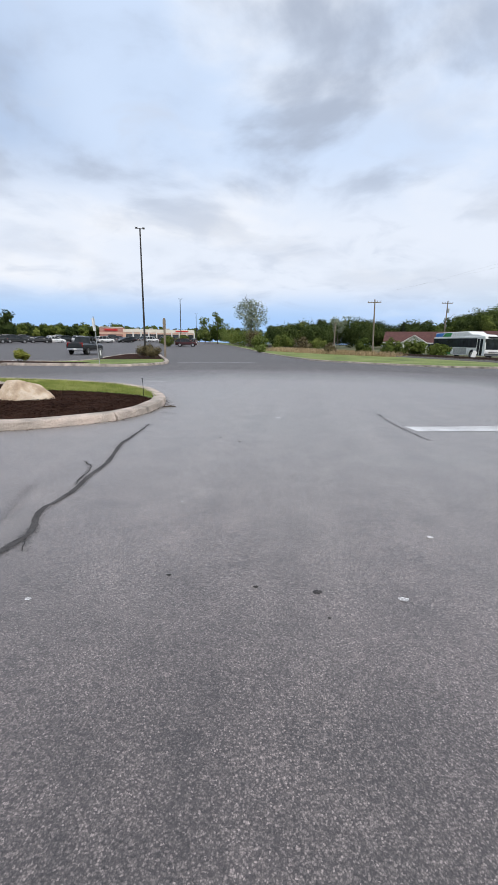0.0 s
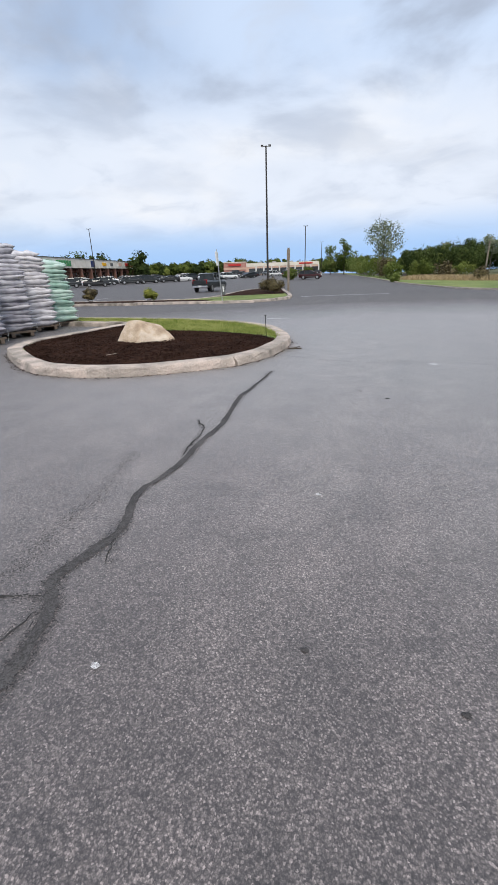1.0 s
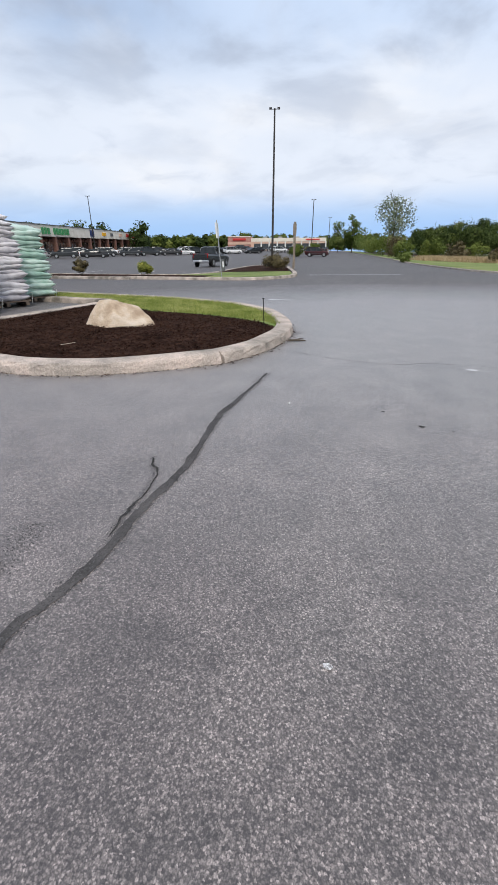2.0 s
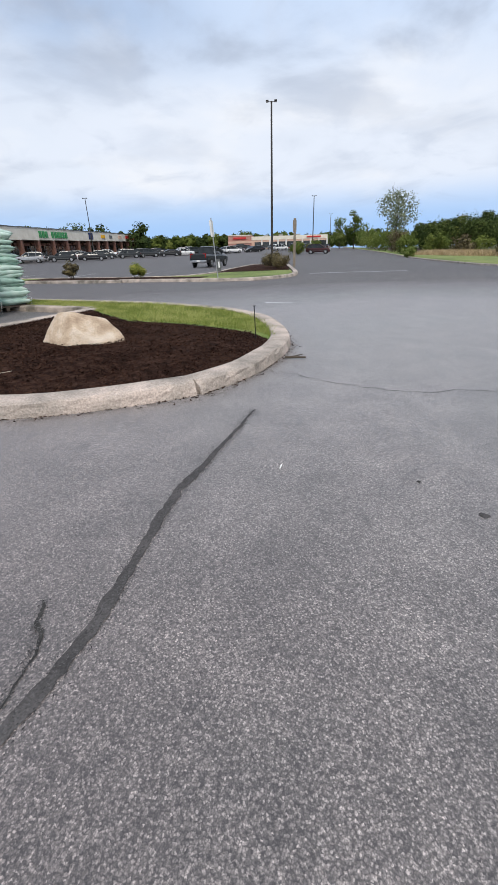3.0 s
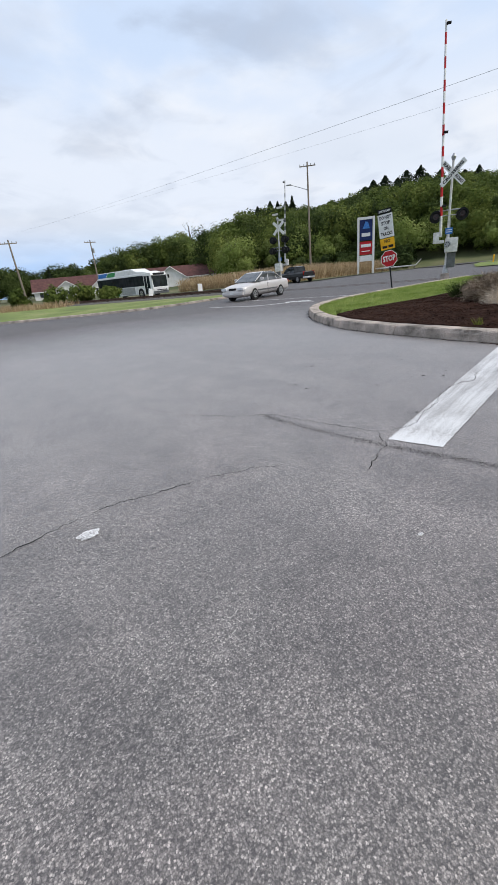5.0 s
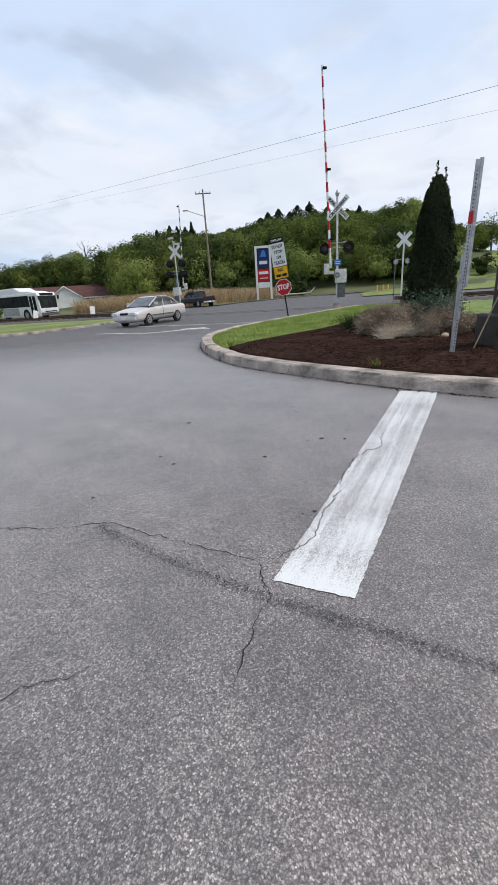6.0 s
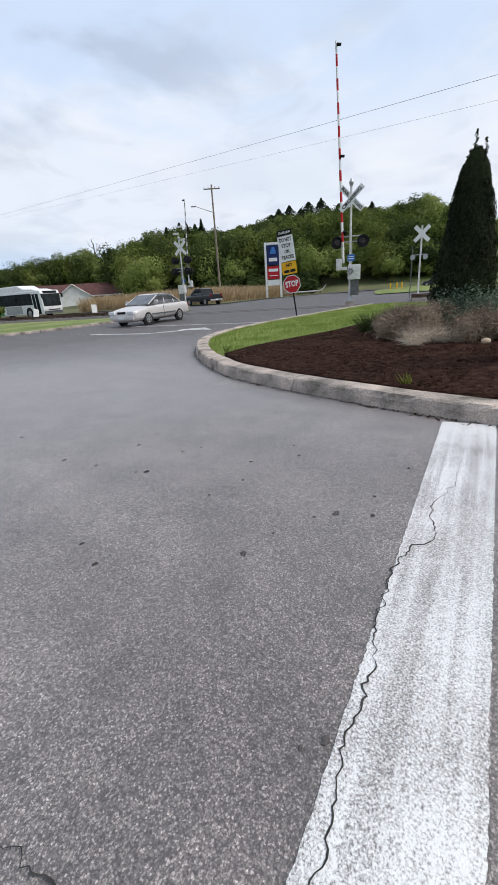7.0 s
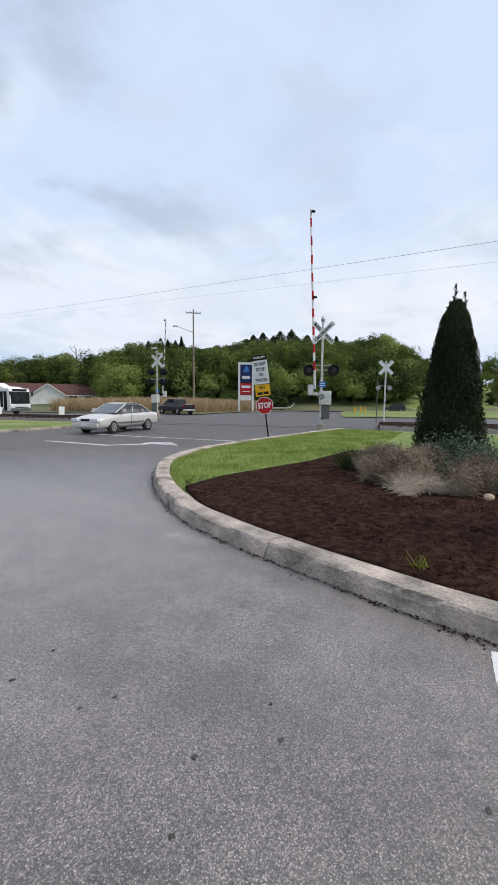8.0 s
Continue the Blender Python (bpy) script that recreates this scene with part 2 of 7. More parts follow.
        if thick_ends:
            along = N.new("ShaderNodeVectorMath")
            along.operation = "DOT_PRODUCT"
            along.inputs[1].default_value = (0.976, 0.217, 0.0)
            L.new(tc.outputs["Object"], along.inputs[0])
            for low, high in ((4.6, 4.34), (7.9, 8.35)):
                more = N.new("ShaderNodeMapRange")
                more.inputs["From Min"].default_value, more.inputs["From Max"].default_value = low, high
                more.inputs["To Max"].default_value = 0.15
                L.new(along.outputs["Value"], more.inputs["Value"])
                add = N.new("ShaderNodeMath")
                L.new(total, add.inputs[0])
                L.new(more.outputs[0], add.inputs[1])
                total = add.outputs[0]
        base = mix("MIX", ramp(total, [(0.72, (0.08, 0.08, 0.08)), (0.95, (1.0, 1.0, 1.0))]), base, (0.71, 0.71, 0.705))
    L.new(base, b.inputs["Base Color"])
    h = N.new("ShaderNodeMath")
    h.operation = "ADD"
    L.new(stones.outputs["Distance"], h.inputs[0])
    L.new(grain.outputs["Fac"], h.inputs[1])
    bu = N.new("ShaderNodeBump")
    bu.inputs["Strength"].default_value, bu.inputs["Distance"].default_value = 0.26, 0.008
    L.new(h.outputs[0], bu.inputs["Height"])
    L.new(bu.outputs[0], b.inputs["Normal"])
    return m


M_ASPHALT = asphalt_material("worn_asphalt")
M_PAINTLINE = asphalt_material("worn_white_road_paint", True)
M_STOPLINE = asphalt_material("thick_white_stop_line_paint", True, True)
M_TAR = material("crack_sealer", [(0.042, 0.039, 0.039), (0.068, 0.063, 0.062), (0.098, 0.09, 0.088)], 4, 0.8, spec=0.3, bump=0.4, bump_scale=60, fine=0.3)
M_CRACK = material("open_crack", [(0.018, 0.017, 0.016), (0.045, 0.043, 0.04)], 12, 0.95)
M_CONCRETE = material("weathered_concrete", [(0.16, 0.142, 0.12), (0.32, 0.28, 0.243), (0.42, 0.358, 0.31), (0.55, 0.455, 0.395)], 2.6, 0.95, spec=0.2, bump=1.0, bump_scale=30, fine=0.24, fine_scale=55, random_part=0.1, detail=9.0)
M_MULCH = material("dark_bark_mulch", [(0.014, 0.0075, 0.0055), (0.034, 0.017, 0.012), (0.062, 0.034, 0.024)], 9, 1.0, spec=0.05, bump=1.0, bump_scale=45, fine=0.45, fine_scale=80)
M_CHIP = material("bark_chips", [(0.016, 0.008, 0.0055), (0.033, 0.016, 0.011), (0.06, 0.032, 0.022)], 1.4, 1.0, spec=0.05, island=0.4)
M_SOIL = material("grass_soil", [(0.08, 0.13, 0.02), (0.14, 0.20, 0.036), (0.20, 0.22, 0.07)], 2.2, 0.95, bump=0.6, bump_scale=30, fine=0.35, fine_scale=45)
M_GRASS = material("fresh_grass_blades", [(0.14, 0.21, 0.03), (0.24, 0.325, 0.058), (0.38, 0.42, 0.14)], 1.3, 0.7, island=0.35, through_light=0.25)
M_GRASS_DRY = material("patchy_half_dry_grass", [(0.15, 0.20, 0.035), (0.30, 0.345, 0.07), (0.46, 0.45, 0.17)], 2.4, 0.8, island=0.45, through_light=0.25)
M_VERGE = material("mown_verge", [(0.09, 0.125, 0.025), (0.15, 0.195, 0.042), (0.22, 0.23, 0.08)], 0.35, 0.95, bump=0.8, bump_scale=9, fine=0.35, fine_scale=14)
M_FIELD = material("rough_meadow", [(0.05, 0.068, 0.02), (0.09, 0.10, 0.036), (0.15, 0.125, 0.065)], 0.08, 0.95, bump=0.7, bump_scale=3, fine=0.3, fine_scale=5)
M_REED = material("dry_reeds", [(0.27, 0.19, 0.10), (0.42, 0.31, 0.17), (0.55, 0.42, 0.26)], 0.8, 0.9, island=0.5, through_light=0.2)
M_TWIG = material("dead_brush", [(0.10, 0.07, 0.045), (0.25, 0.185, 0.125), (0.46, 0.37, 0.275)], 1.5, 0.9, island=0.5)
M_STRAW = material("pale_straw", [(0.33, 0.26, 0.19), (0.48, 0.40, 0.31), (0.62, 0.54, 0.44)], 1.5, 0.9, island=0.5)
M_BARK = material("grey_brown_bark", [(0.05, 0.038, 0.028), (0.11, 0.09, 0.07)], 9, 0.95, bump=0.9, bump_scale=25)
M_LEAF = material("spring_leaves", [(0.045, 0.068, 0.015), (0.10, 0.135, 0.03), (0.19, 0.22, 0.055)], 0.08, 0.85, spec=0.12, island=0.16, through_light=0.3)
M_LEAF_DEEP = material("deep_green_leaves", [(0.026, 0.042, 0.013), (0.052, 0.075, 0.021), (0.09, 0.118, 0.034)], 0.1, 0.85, spec=0.12, island=0.16, through_light=0.22)
M_LEAF_LIME = material("yellow_green_spring_leaves", [(0.15, 0.205, 0.045), (0.225, 0.28, 0.075), (0.31, 0.35, 0.115)], 0.12, 0.85, spec=0.12, island=0.2, through_light=0.3)
M_LEAF_PALE = material("pale_young_leaves", [(0.09, 0.13, 0.028), (0.15, 0.20, 0.05), (0.22, 0.255, 0.08)], 0.15, 0.8, spec=0.15, island=0.25, through_light=0.3)
M_LEAF_GREY = material("silvery_leaves", [(0.13, 0.165, 0.09), (0.22, 0.255, 0.155), (0.34, 0.36, 0.25)], 0.4, 0.65, island=0.4, through_light=0.45)
M_LEAF_DARK = material("dark_evergreen", [(0.009, 0.014, 0.006), (0.017, 0.026, 0.010), (0.03, 0.042, 0.017)], 1.2, 0.9, spec=0.15, island=0.4)
M_LEAF_YELLOW = material("yellow_green_shrub_leaves", [(0.10, 0.13, 0.012), (0.21, 0.23, 0.025), (0.33, 0.32, 0.05)], 3, 0.6, island=0.4, through_light=0.2)
M_LEAF_RUST = material("brownish_shrub_leaves", [(0.05, 0.038, 0.014), (0.10, 0.075, 0.028), (0.15, 0.12, 0.045)], 3, 0.7, island=0.4)
M_ROCK = material("tan_boulder", [(0.34, 0.245, 0.165), (0.50, 0.385, 0.275), (0.60, 0.505, 0.405)], 3.2, 0.85, bump=0.9, bump_scale=14, fine=0.18, fine_scale=40)
M_GALV = material("galvanised_steel", [(0.30, 0.31, 0.32), (0.46, 0.47, 0.48)], 14, 0.5, 0.6, bump=0.15)
M_DARKSTEEL = material("dark_bronze_paint", [(0.022, 0.019, 0.017), (0.042, 0.037, 0.033)], 7, 0.55, 0.1, fine=0.2)
M_BLACK = material("black_painted_metal", [(0.008, 0.008, 0.009), (0.02, 0.02, 0.021)], 9, 0.65, 0.0, spec=0.2)
M_JUNIPER = material("grey_green_juniper", [(0.045, 0.07, 0.045), (0.085, 0.12, 0.08), (0.14, 0.175, 0.12)], 2.5, 0.85, spec=0.15, island=0.35)
M_RUBBER = material("tyre_rubber", [(0.014, 0.014, 0.014), (0.03, 0.029, 0.028)], 20, 0.85, bump=0.3)
M_WHITE = material("white_enamel", [(0.66, 0.66, 0.64), (0.80, 0.80, 0.79)], 5, 0.45, bump=0.05)
M_WHITE_WORN = material("weathered_white_paint", [(0.52, 0.51, 0.48), (0.74, 0.73, 0.70)], 6, 0.6, bump=0.2, fine=0.1)
M_RED = material("red_reflective_sheet", [(0.36, 0.014, 0.018), (0.52, 0.025, 0.03)], 4, 0.5, spec=0.2)
M_YELLOW = material("yellow_reflective_sheet", [(0.72, 0.36, 0.012), (0.83, 0.45, 0.02)], 4, 0.5, spec=0.2)
M_BLUE = material("blue_sheet", [(0.04, 0.16, 0.46), (0.07, 0.23, 0.58)], 4, 0.5, spec=0.2)
M_NAVY = material("navy_sheet", [(0.012, 0.022, 0.085), (0.02, 0.035, 0.13)], 4, 0.5, spec=0.2)
M_GREYBOX = material("grey_cabinet_paint", [(0.30, 0.31, 0.30), (0.42, 0.43, 0.42)], 5, 0.5, 0.1, fine=0.08)
M_DKGREY = material("dark_grey_steel", [(0.085, 0.09, 0.09), (0.14, 0.145, 0.145)], 6, 0.55, 0.2, fine=0.1)
M_POLE = material("weathered_timber_pole", [(0.17, 0.135, 0.10), (0.29, 0.245, 0.195)], 6, 0.9, bump=0.6, bump_scale=30)
M_GLASS = material("dark_car_glass", [(0.012, 0.015, 0.017), (0.03, 0.036, 0.04)], 2, 0.08, spec=0.35)
M_GLASS_PALE = material("car_glass_over_pale_seats", [(0.05, 0.055, 0.058), (0.12, 0.125, 0.128)], 1.8, 0.06, spec=0.8)
M_PINE = material("dark_pine_needles", [(0.018, 0.028, 0.015), (0.032, 0.046, 0.024), (0.052, 0.068, 0.034)], 0.4, 0.9, spec=0.15, island=0.4, through_light=0.2)
M_CHROME = material("wheel_alloy", [(0.42, 0.42, 0.43), (0.6, 0.6, 0.61)], 8, 0.3, 0.85)
M_LENS_DARK = material("dark_unlit_lens", [(0.02, 0.005, 0.005), (0.045, 0.009, 0.008)], 9, 0.25)
M_LAMP_RED = material("red_lamp_lens", [(0.20, 0.006, 0.006), (0.32, 0.012, 0.01)], 9, 0.2)
M_LAMP_CLEAR = material("clear_lamp_lens", [(0.62, 0.63, 0.64), (0.78, 0.79, 0.8)], 9, 0.12)
M_BRICK = material("red_brown_brick", [(0.15, 0.072, 0.052), (0.25, 0.125, 0.09)], 2.5, 0.9, fine=0.25, fine_scale=6, bump=0.3)
M_STUCCO = material("cream_stucco", [(0.66, 0.61, 0.51), (0.78, 0.73, 0.64)], 0.7, 0.9, bump=0.2, fine=0.06)
M_PINKBRICK = material("pink_brick", [(0.36, 0.17, 0.14), (0.48, 0.26, 0.21)], 0.8, 0.9, fine=0.15, fine_scale=5)
M_PINKSTONE = material("peach_stucco", [(0.55, 0.36, 0.27), (0.66, 0.46, 0.36)], 0.5, 0.9, fine=0.06)
M_SHOPGLASS = material("shop_glass", [(0.02, 0.025, 0.028), (0.06, 0.065, 0.068)], 0.9, 0.08, spec=0.7)
M_REDSIGN = material("red_sign_letters", [(0.42, 0.02, 0.02), (0.55, 0.035, 0.03)], 3, 0.45)
M_GREENSIGN = material("green_sign_letters", [(0.02, 0.20, 0.05), (0.035, 0.28, 0.08)], 3, 0.45)
M_ROOF = material("red_brown_shingles", [(0.065, 0.028, 0.025), (0.12, 0.05, 0.044)], 1.5, 0.95, fine=0.3, fine_scale=8, bump=0.5, bump_scale=12)
M_SIDING = material("white_clapboard", [(0.62, 0.61, 0.58), (0.76, 0.75, 0.73)], 0.8, 0.75, fine=0.05)
M_BALLAST = material("rail_ballast", [(0.055, 0.05, 0.045), (0.12, 0.11, 0.10)], 5, 0.95, bump=1.0, bump_scale=16, fine=0.4, fine_scale=14)
M_SLEEPER = material("tarred_sleeper", [(0.028, 0.022, 0.018), (0.07, 0.055, 0.042)], 6, 0.9, bump=0.5, random_part=0.3)
M_RAIL = material("rusty_rail", [(0.075, 0.045, 0.03), (0.14, 0.09, 0.065)], 5, 0.6, 0.5)


def paint(name, a, b, metal=0.3):
    return material(name, [a, b], 0.6, 0.28, metal, spec=0.6)


P_CHAMPAGNE = paint("champagne_car_paint", (0.56, 0.53, 0.51), (0.64, 0.61, 0.59), 0.2)
P_SLATE = paint("slate_grey_car_paint", (0.012, 0.015, 0.016), (0.022, 0.025, 0.027), 0.1)
P_BLACK = paint("black_car_paint", (0.008, 0.008, 0.009), (0.016, 0.016, 0.018), 0.2)
P_WHITE = paint("white_car_paint", (0.66, 0.67, 0.67), (0.76, 0.76, 0.76), 0.0)
P_SILVER = paint("silver_car_paint", (0.33, 0.34, 0.35), (0.42, 0.43, 0.44), 0.5)
P_MAROON = paint("maroon_car_paint", (0.034, 0.006, 0.007), (0.055, 0.009, 0.01), 0.3)


# ---- helpers for building ----
def bm_box(bm, c, s, bevel=0.0, turn=0.0):
    """A box with its middle at c and the sides s, turned about z by turn degrees, with rounded edges."""
    g = bmesh.ops.create_cube(bm, size=1, matrix=Matrix.Translation(c) @ Matrix.Rotation(radians(turn), 4, "Z") @ Matrix.Diagonal((*s, 1)))
    if bevel:
        edges = list({e for v in g["verts"] for e in v.link_edges})
        bmesh.ops.bevel(bm, geom=edges, offset=bevel, segments=2, affect="EDGES", profile=0.6)
    return bm


def bm_rod(bm, a, b, r0, r1=None, n=12):
    """A closed, tapered round bar from a to b."""
    a, b = Vector(a), Vector(b)
    way = b - a
    m = Matrix.Translation((a + b) / 2) @ way.to_track_quat("Z", "Y").to_matrix().to_4x4()
    bmesh.ops.create_cone(bm, cap_ends=True, segments=n, radius1=r0, radius2=r0 if r1 is None else r1, depth=way.length, matrix=m)
    return bm


def bm_plate(bm, outline, y0, y1):
    """A plate in the xz plane: the outline, from y0 to y1."""
    front = [bm.verts.new((x, y0, z)) for x, z in outline]
    back = [bm.verts.new((x, y1, z)) for x, z in outline]
    bm.faces.new(front)
    bm.faces.new(back[::-1])
    for i in range(len(outline)):
        j = (i + 1) % len(outline)
        bm.faces.new((front[j], front[i], back[i], back[j]))
    bmesh.ops.recalc_face_normals(bm, faces=bm.faces[:])
    return bm


def rect(x, z, w, h):
    return [(x - w / 2, z - h / 2), (x + w / 2, z - h / 2), (x + w / 2, z + h / 2), (x - w / 2, z + h / 2)]


def finish(bm, name, mat, smooth=False):
    me = bpy.data.meshes.new(name)
    bm.to_mesh(me)
    bm.free()
    me.materials.append(mat)
    if smooth:
        me.polygons.foreach_set("use_smooth", [True] * len(me.polygons))
    return me


def part(name, bm, mat, parent, label="", smooth=False, at=None):
    """Links a bmesh as one mesh object under a thing or part."""
    ob = new(name, finish(bm, name, mat, smooth) if isinstance(bm, bmesh.types.BMesh) else bm)
    ob.parent = parent
    if at is not None:
        ob.matrix_basis = at
    return tagged(ob, label)


def thing(name, m, label, category, group="", kind=""):
    ob = new(name)
    ob.empty_display_size = 0.2
    ob.matrix_basis = m
    return tagged(ob, label, category, group, kind)


def solid(name, bm, mat, label, category="", kind="", group="", m=None, smooth=False):
    ob = new(name, finish(bm, name, mat, smooth))
    if m is not None:
        ob.matrix_basis = m
    return tagged(ob, label, category, group, kind)


def quad_mesh(name, quads, mat):
    """One mesh out of an array (n, 4, 3) of loose quads."""
    q = np.asarray(quads, dtype=np.float32).reshape(-1, 4, 3)
    n = len(q)
    me = bpy.data.meshes.new(name)
    me.vertices.add(n * 4)
    me.vertices.foreach_set("co", q.reshape(-1))
    me.loops.add(n * 4)
    me.loops.foreach_set("vertex_index", np.arange(n * 4, dtype=np.int32))
    me.polygons.add(n)
    me.polygons.foreach_set("loop_start", np.arange(0, n * 4, 4, dtype=np.int32))
    me.polygons.foreach_set("loop_total", np.full(n, 4, dtype=np.int32))
    me.update(calc_edges=True)
    me.materials.append(mat)
    return me


def leaf_quads(rng, centres, size, upward=0.0, long=1.6, face=None, loose=0.6):
    """A small pointed leaf or spray at each centre, turned at random, or with its face roughly along face."""
    n = len(centres)
    a = rng.normal(size=(n, 3))
    a[:, 2] += upward
    if face is not None:
        out = face + rng.normal(size=(n, 3)) * loose
        out /= np.linalg.norm(out, axis=1)[:, None] + 1e-9
        a -= out * np.sum(a * out, axis=1)[:, None]
    a /= np.linalg.norm(a, axis=1)[:, None]
    b = np.cross(a, rng.normal(size=(n, 3)) if face is None else out)
    b /= np.linalg.norm(b, axis=1)[:, None] + 1e-9
    s = (size * rng.uniform(0.55, 1.3, n))[:, None]
    c = np.asarray(centres)
    return np.stack([c - a * s * long / 2, c + b * s / 2 - a * s * 0.1, c + a * s * long / 2, c - b * s / 2 + a * s * 0.1], 1)


def blade_quads(rng, roots, height, width, lean=0.35):
    n = len(roots)
    h = (height * rng.uniform(0.5, 1.25, n))[:, None]
    t = rng.uniform(0, 2 * np.pi, n)
    side = np.stack([np.cos(t), np.sin(t), np.zeros(n)], 1) * width / 2
    tip = np.stack([rng.normal(size=n) * lean, rng.normal(size=n) * lean, np.ones(n)], 1) * h
    r = np.asarray(roots)
    return np.stack([r - side, r + side, r + tip + side * 0.25, r + tip - side * 0.25], 1)


# ---- the lie of the land ----
def smooth(a, b, v):
    u = min(1.0, max(0.0, (v - a) / (b - a)))
    return u * u * (3 - 2 * u)


HILL_AZ = (0, 14, 24, 34, 44, 52, 58, 64, 70, 76, 84, 100, 130, 170, 180)
HILL_H = (0, 0.5, 4.5, 9, 14.5, 18, 18, 17, 16, 9.5, 7, 7, 6, 0, 0)


def lie(x, y):
    """Height of the ground: level round the crossing, a little higher towards the shops, lower beyond the tracks, then the hill."""
    d, az = math.hypot(x, y - 6), math.degrees(math.atan2(x, y - 6))
    fall = 0.0155 * smooth(8, -22, az) * smooth(-140, -100, az) - 0.011 * smooth(10, 28, az) * smooth(95, 70, az)
    z = fall * max(0.0, min(d, 190) - 45) * smooth(40, 80, d)
    if az > 0:
        z += float(np.interp(az, HILL_AZ, HILL_H)) * smooth(98, 165, d)
    return z


def patch(name, outline, lift, mat, label, cells=0.0, mound=0.0):
    """A piece of ground inside an outline, following the land; cells: the mesh's step in metres; mound: how far its middle swells."""
    bm = bmesh.new()
    bm.faces.new([bm.verts.new((x, y, 0)) for x, y in outline])
    if cells:
        for axis in (0, 1):
            lo, hi = min(p[axis] for p in outline), max(p[axis] for p in outline)
            k = lo + cells
            while k < hi:
                co, no = [0, 0, 0], [0, 0, 0]
                co[axis], no[axis] = k, 1
                bmesh.ops.bisect_plane(bm, geom=bm.verts[:] + bm.edges[:] + bm.faces[:], plane_co=co, plane_no=no)
                k += cells
    bmesh.ops.triangulate(bm, faces=[f for f in bm.faces if len(f.verts) > 4])
    border = [(Vector(outline[i]), Vector(outline[(i + 1) % len(outline)])) for i in range(len(outline))]
    for v in bm.verts:
        z = lie(v.co.x, v.co.y) + lift
        if mound:
            p = Vector((v.co.x, v.co.y))
            gap = min((p - (a + (b - a) * min(1, max(0, (p - a).dot(b - a) / max(1e-9, (b - a).length_squared))))).length for a, b in border)
            z += mound * smooth(0, 1.6, gap) + 0.03 * smooth(0, 0.4, gap) * noise.noise(Vector((v.co.x * 2.3, v.co.y * 2.3, 1)))
        v.co.z = z
    bmesh.ops.recalc_face_normals(bm, faces=bm.faces[:])
    if mound:
        rim = bmesh.ops.extrude_edge_only(bm, edges=[e for e in bm.edges if e.is_boundary])
        for v in rim["geom"]:
            if isinstance(v, bmesh.types.BMVert):
                v.co.z -= 0.14
    if sum(f.normal.z for f in bm.faces) < 0:
        bmesh.ops.reverse_faces(bm, faces=bm.faces[:])
    return solid(name, bm, mat, label, kind="structure", smooth=True)


def bed_heights(points, outline, lift, mound):
    """The same swelling of a bed as patch() gives it, for many points at once."""
    p = np.asarray(points, dtype=float)[:, :2]
    gap = np.full(len(p), 1e9)
    for i in range(len(outline)):
        a, b = np.array(outline[i - 1]), np.array(outline[i])
        t = np.clip(((p - a) @ (b - a)) / max(1e-9, float((b - a) @ (b - a))), 0, 1)
        gap = np.minimum(gap, np.linalg.norm(p - (a + t[:, None] * (b - a)), axis=1))
    u = np.clip(gap / 1.6, 0, 1)
    return lift + mound * u * u * (3 - 2 * u)


def inside(p, outline):
    x, y = p
    hit = False
    for i in range(len(outline)):
        (x0, y0), (x1, y1) = outline[i - 1], outline[i]
        if (y0 > y) != (y1 > y) and x < (x1 - x0) * (y - y0) / (y1 - y0) + x0:
            hit = not hit
    return hit


def curve_points(points, step, closed=False):
    """A smooth line through the points, in even steps."""
    p = [Vector(q) for q in points]
    n = len(p)
    out = []
    for i in range(n if closed else n - 1):
        a, b, c, d = (p[(i - 1) % n], p[i], p[(i + 1) % n], p[(i + 2) % n]) if closed else (p[max(i - 1, 0)], p[i], p[i + 1], p[min(i + 2, n - 1)])
        k = max(1, round((c - b).length / step))
        for j in range(k):
            t = j / k
            out.append(0.5 * (2 * b + (c - a) * t + (2 * a - 5 * b + 4 * c - d) * t * t + (3 * b - a - 3 * c + d) * t ** 3))
    if not closed:
        out.append(p[-1])
    return out


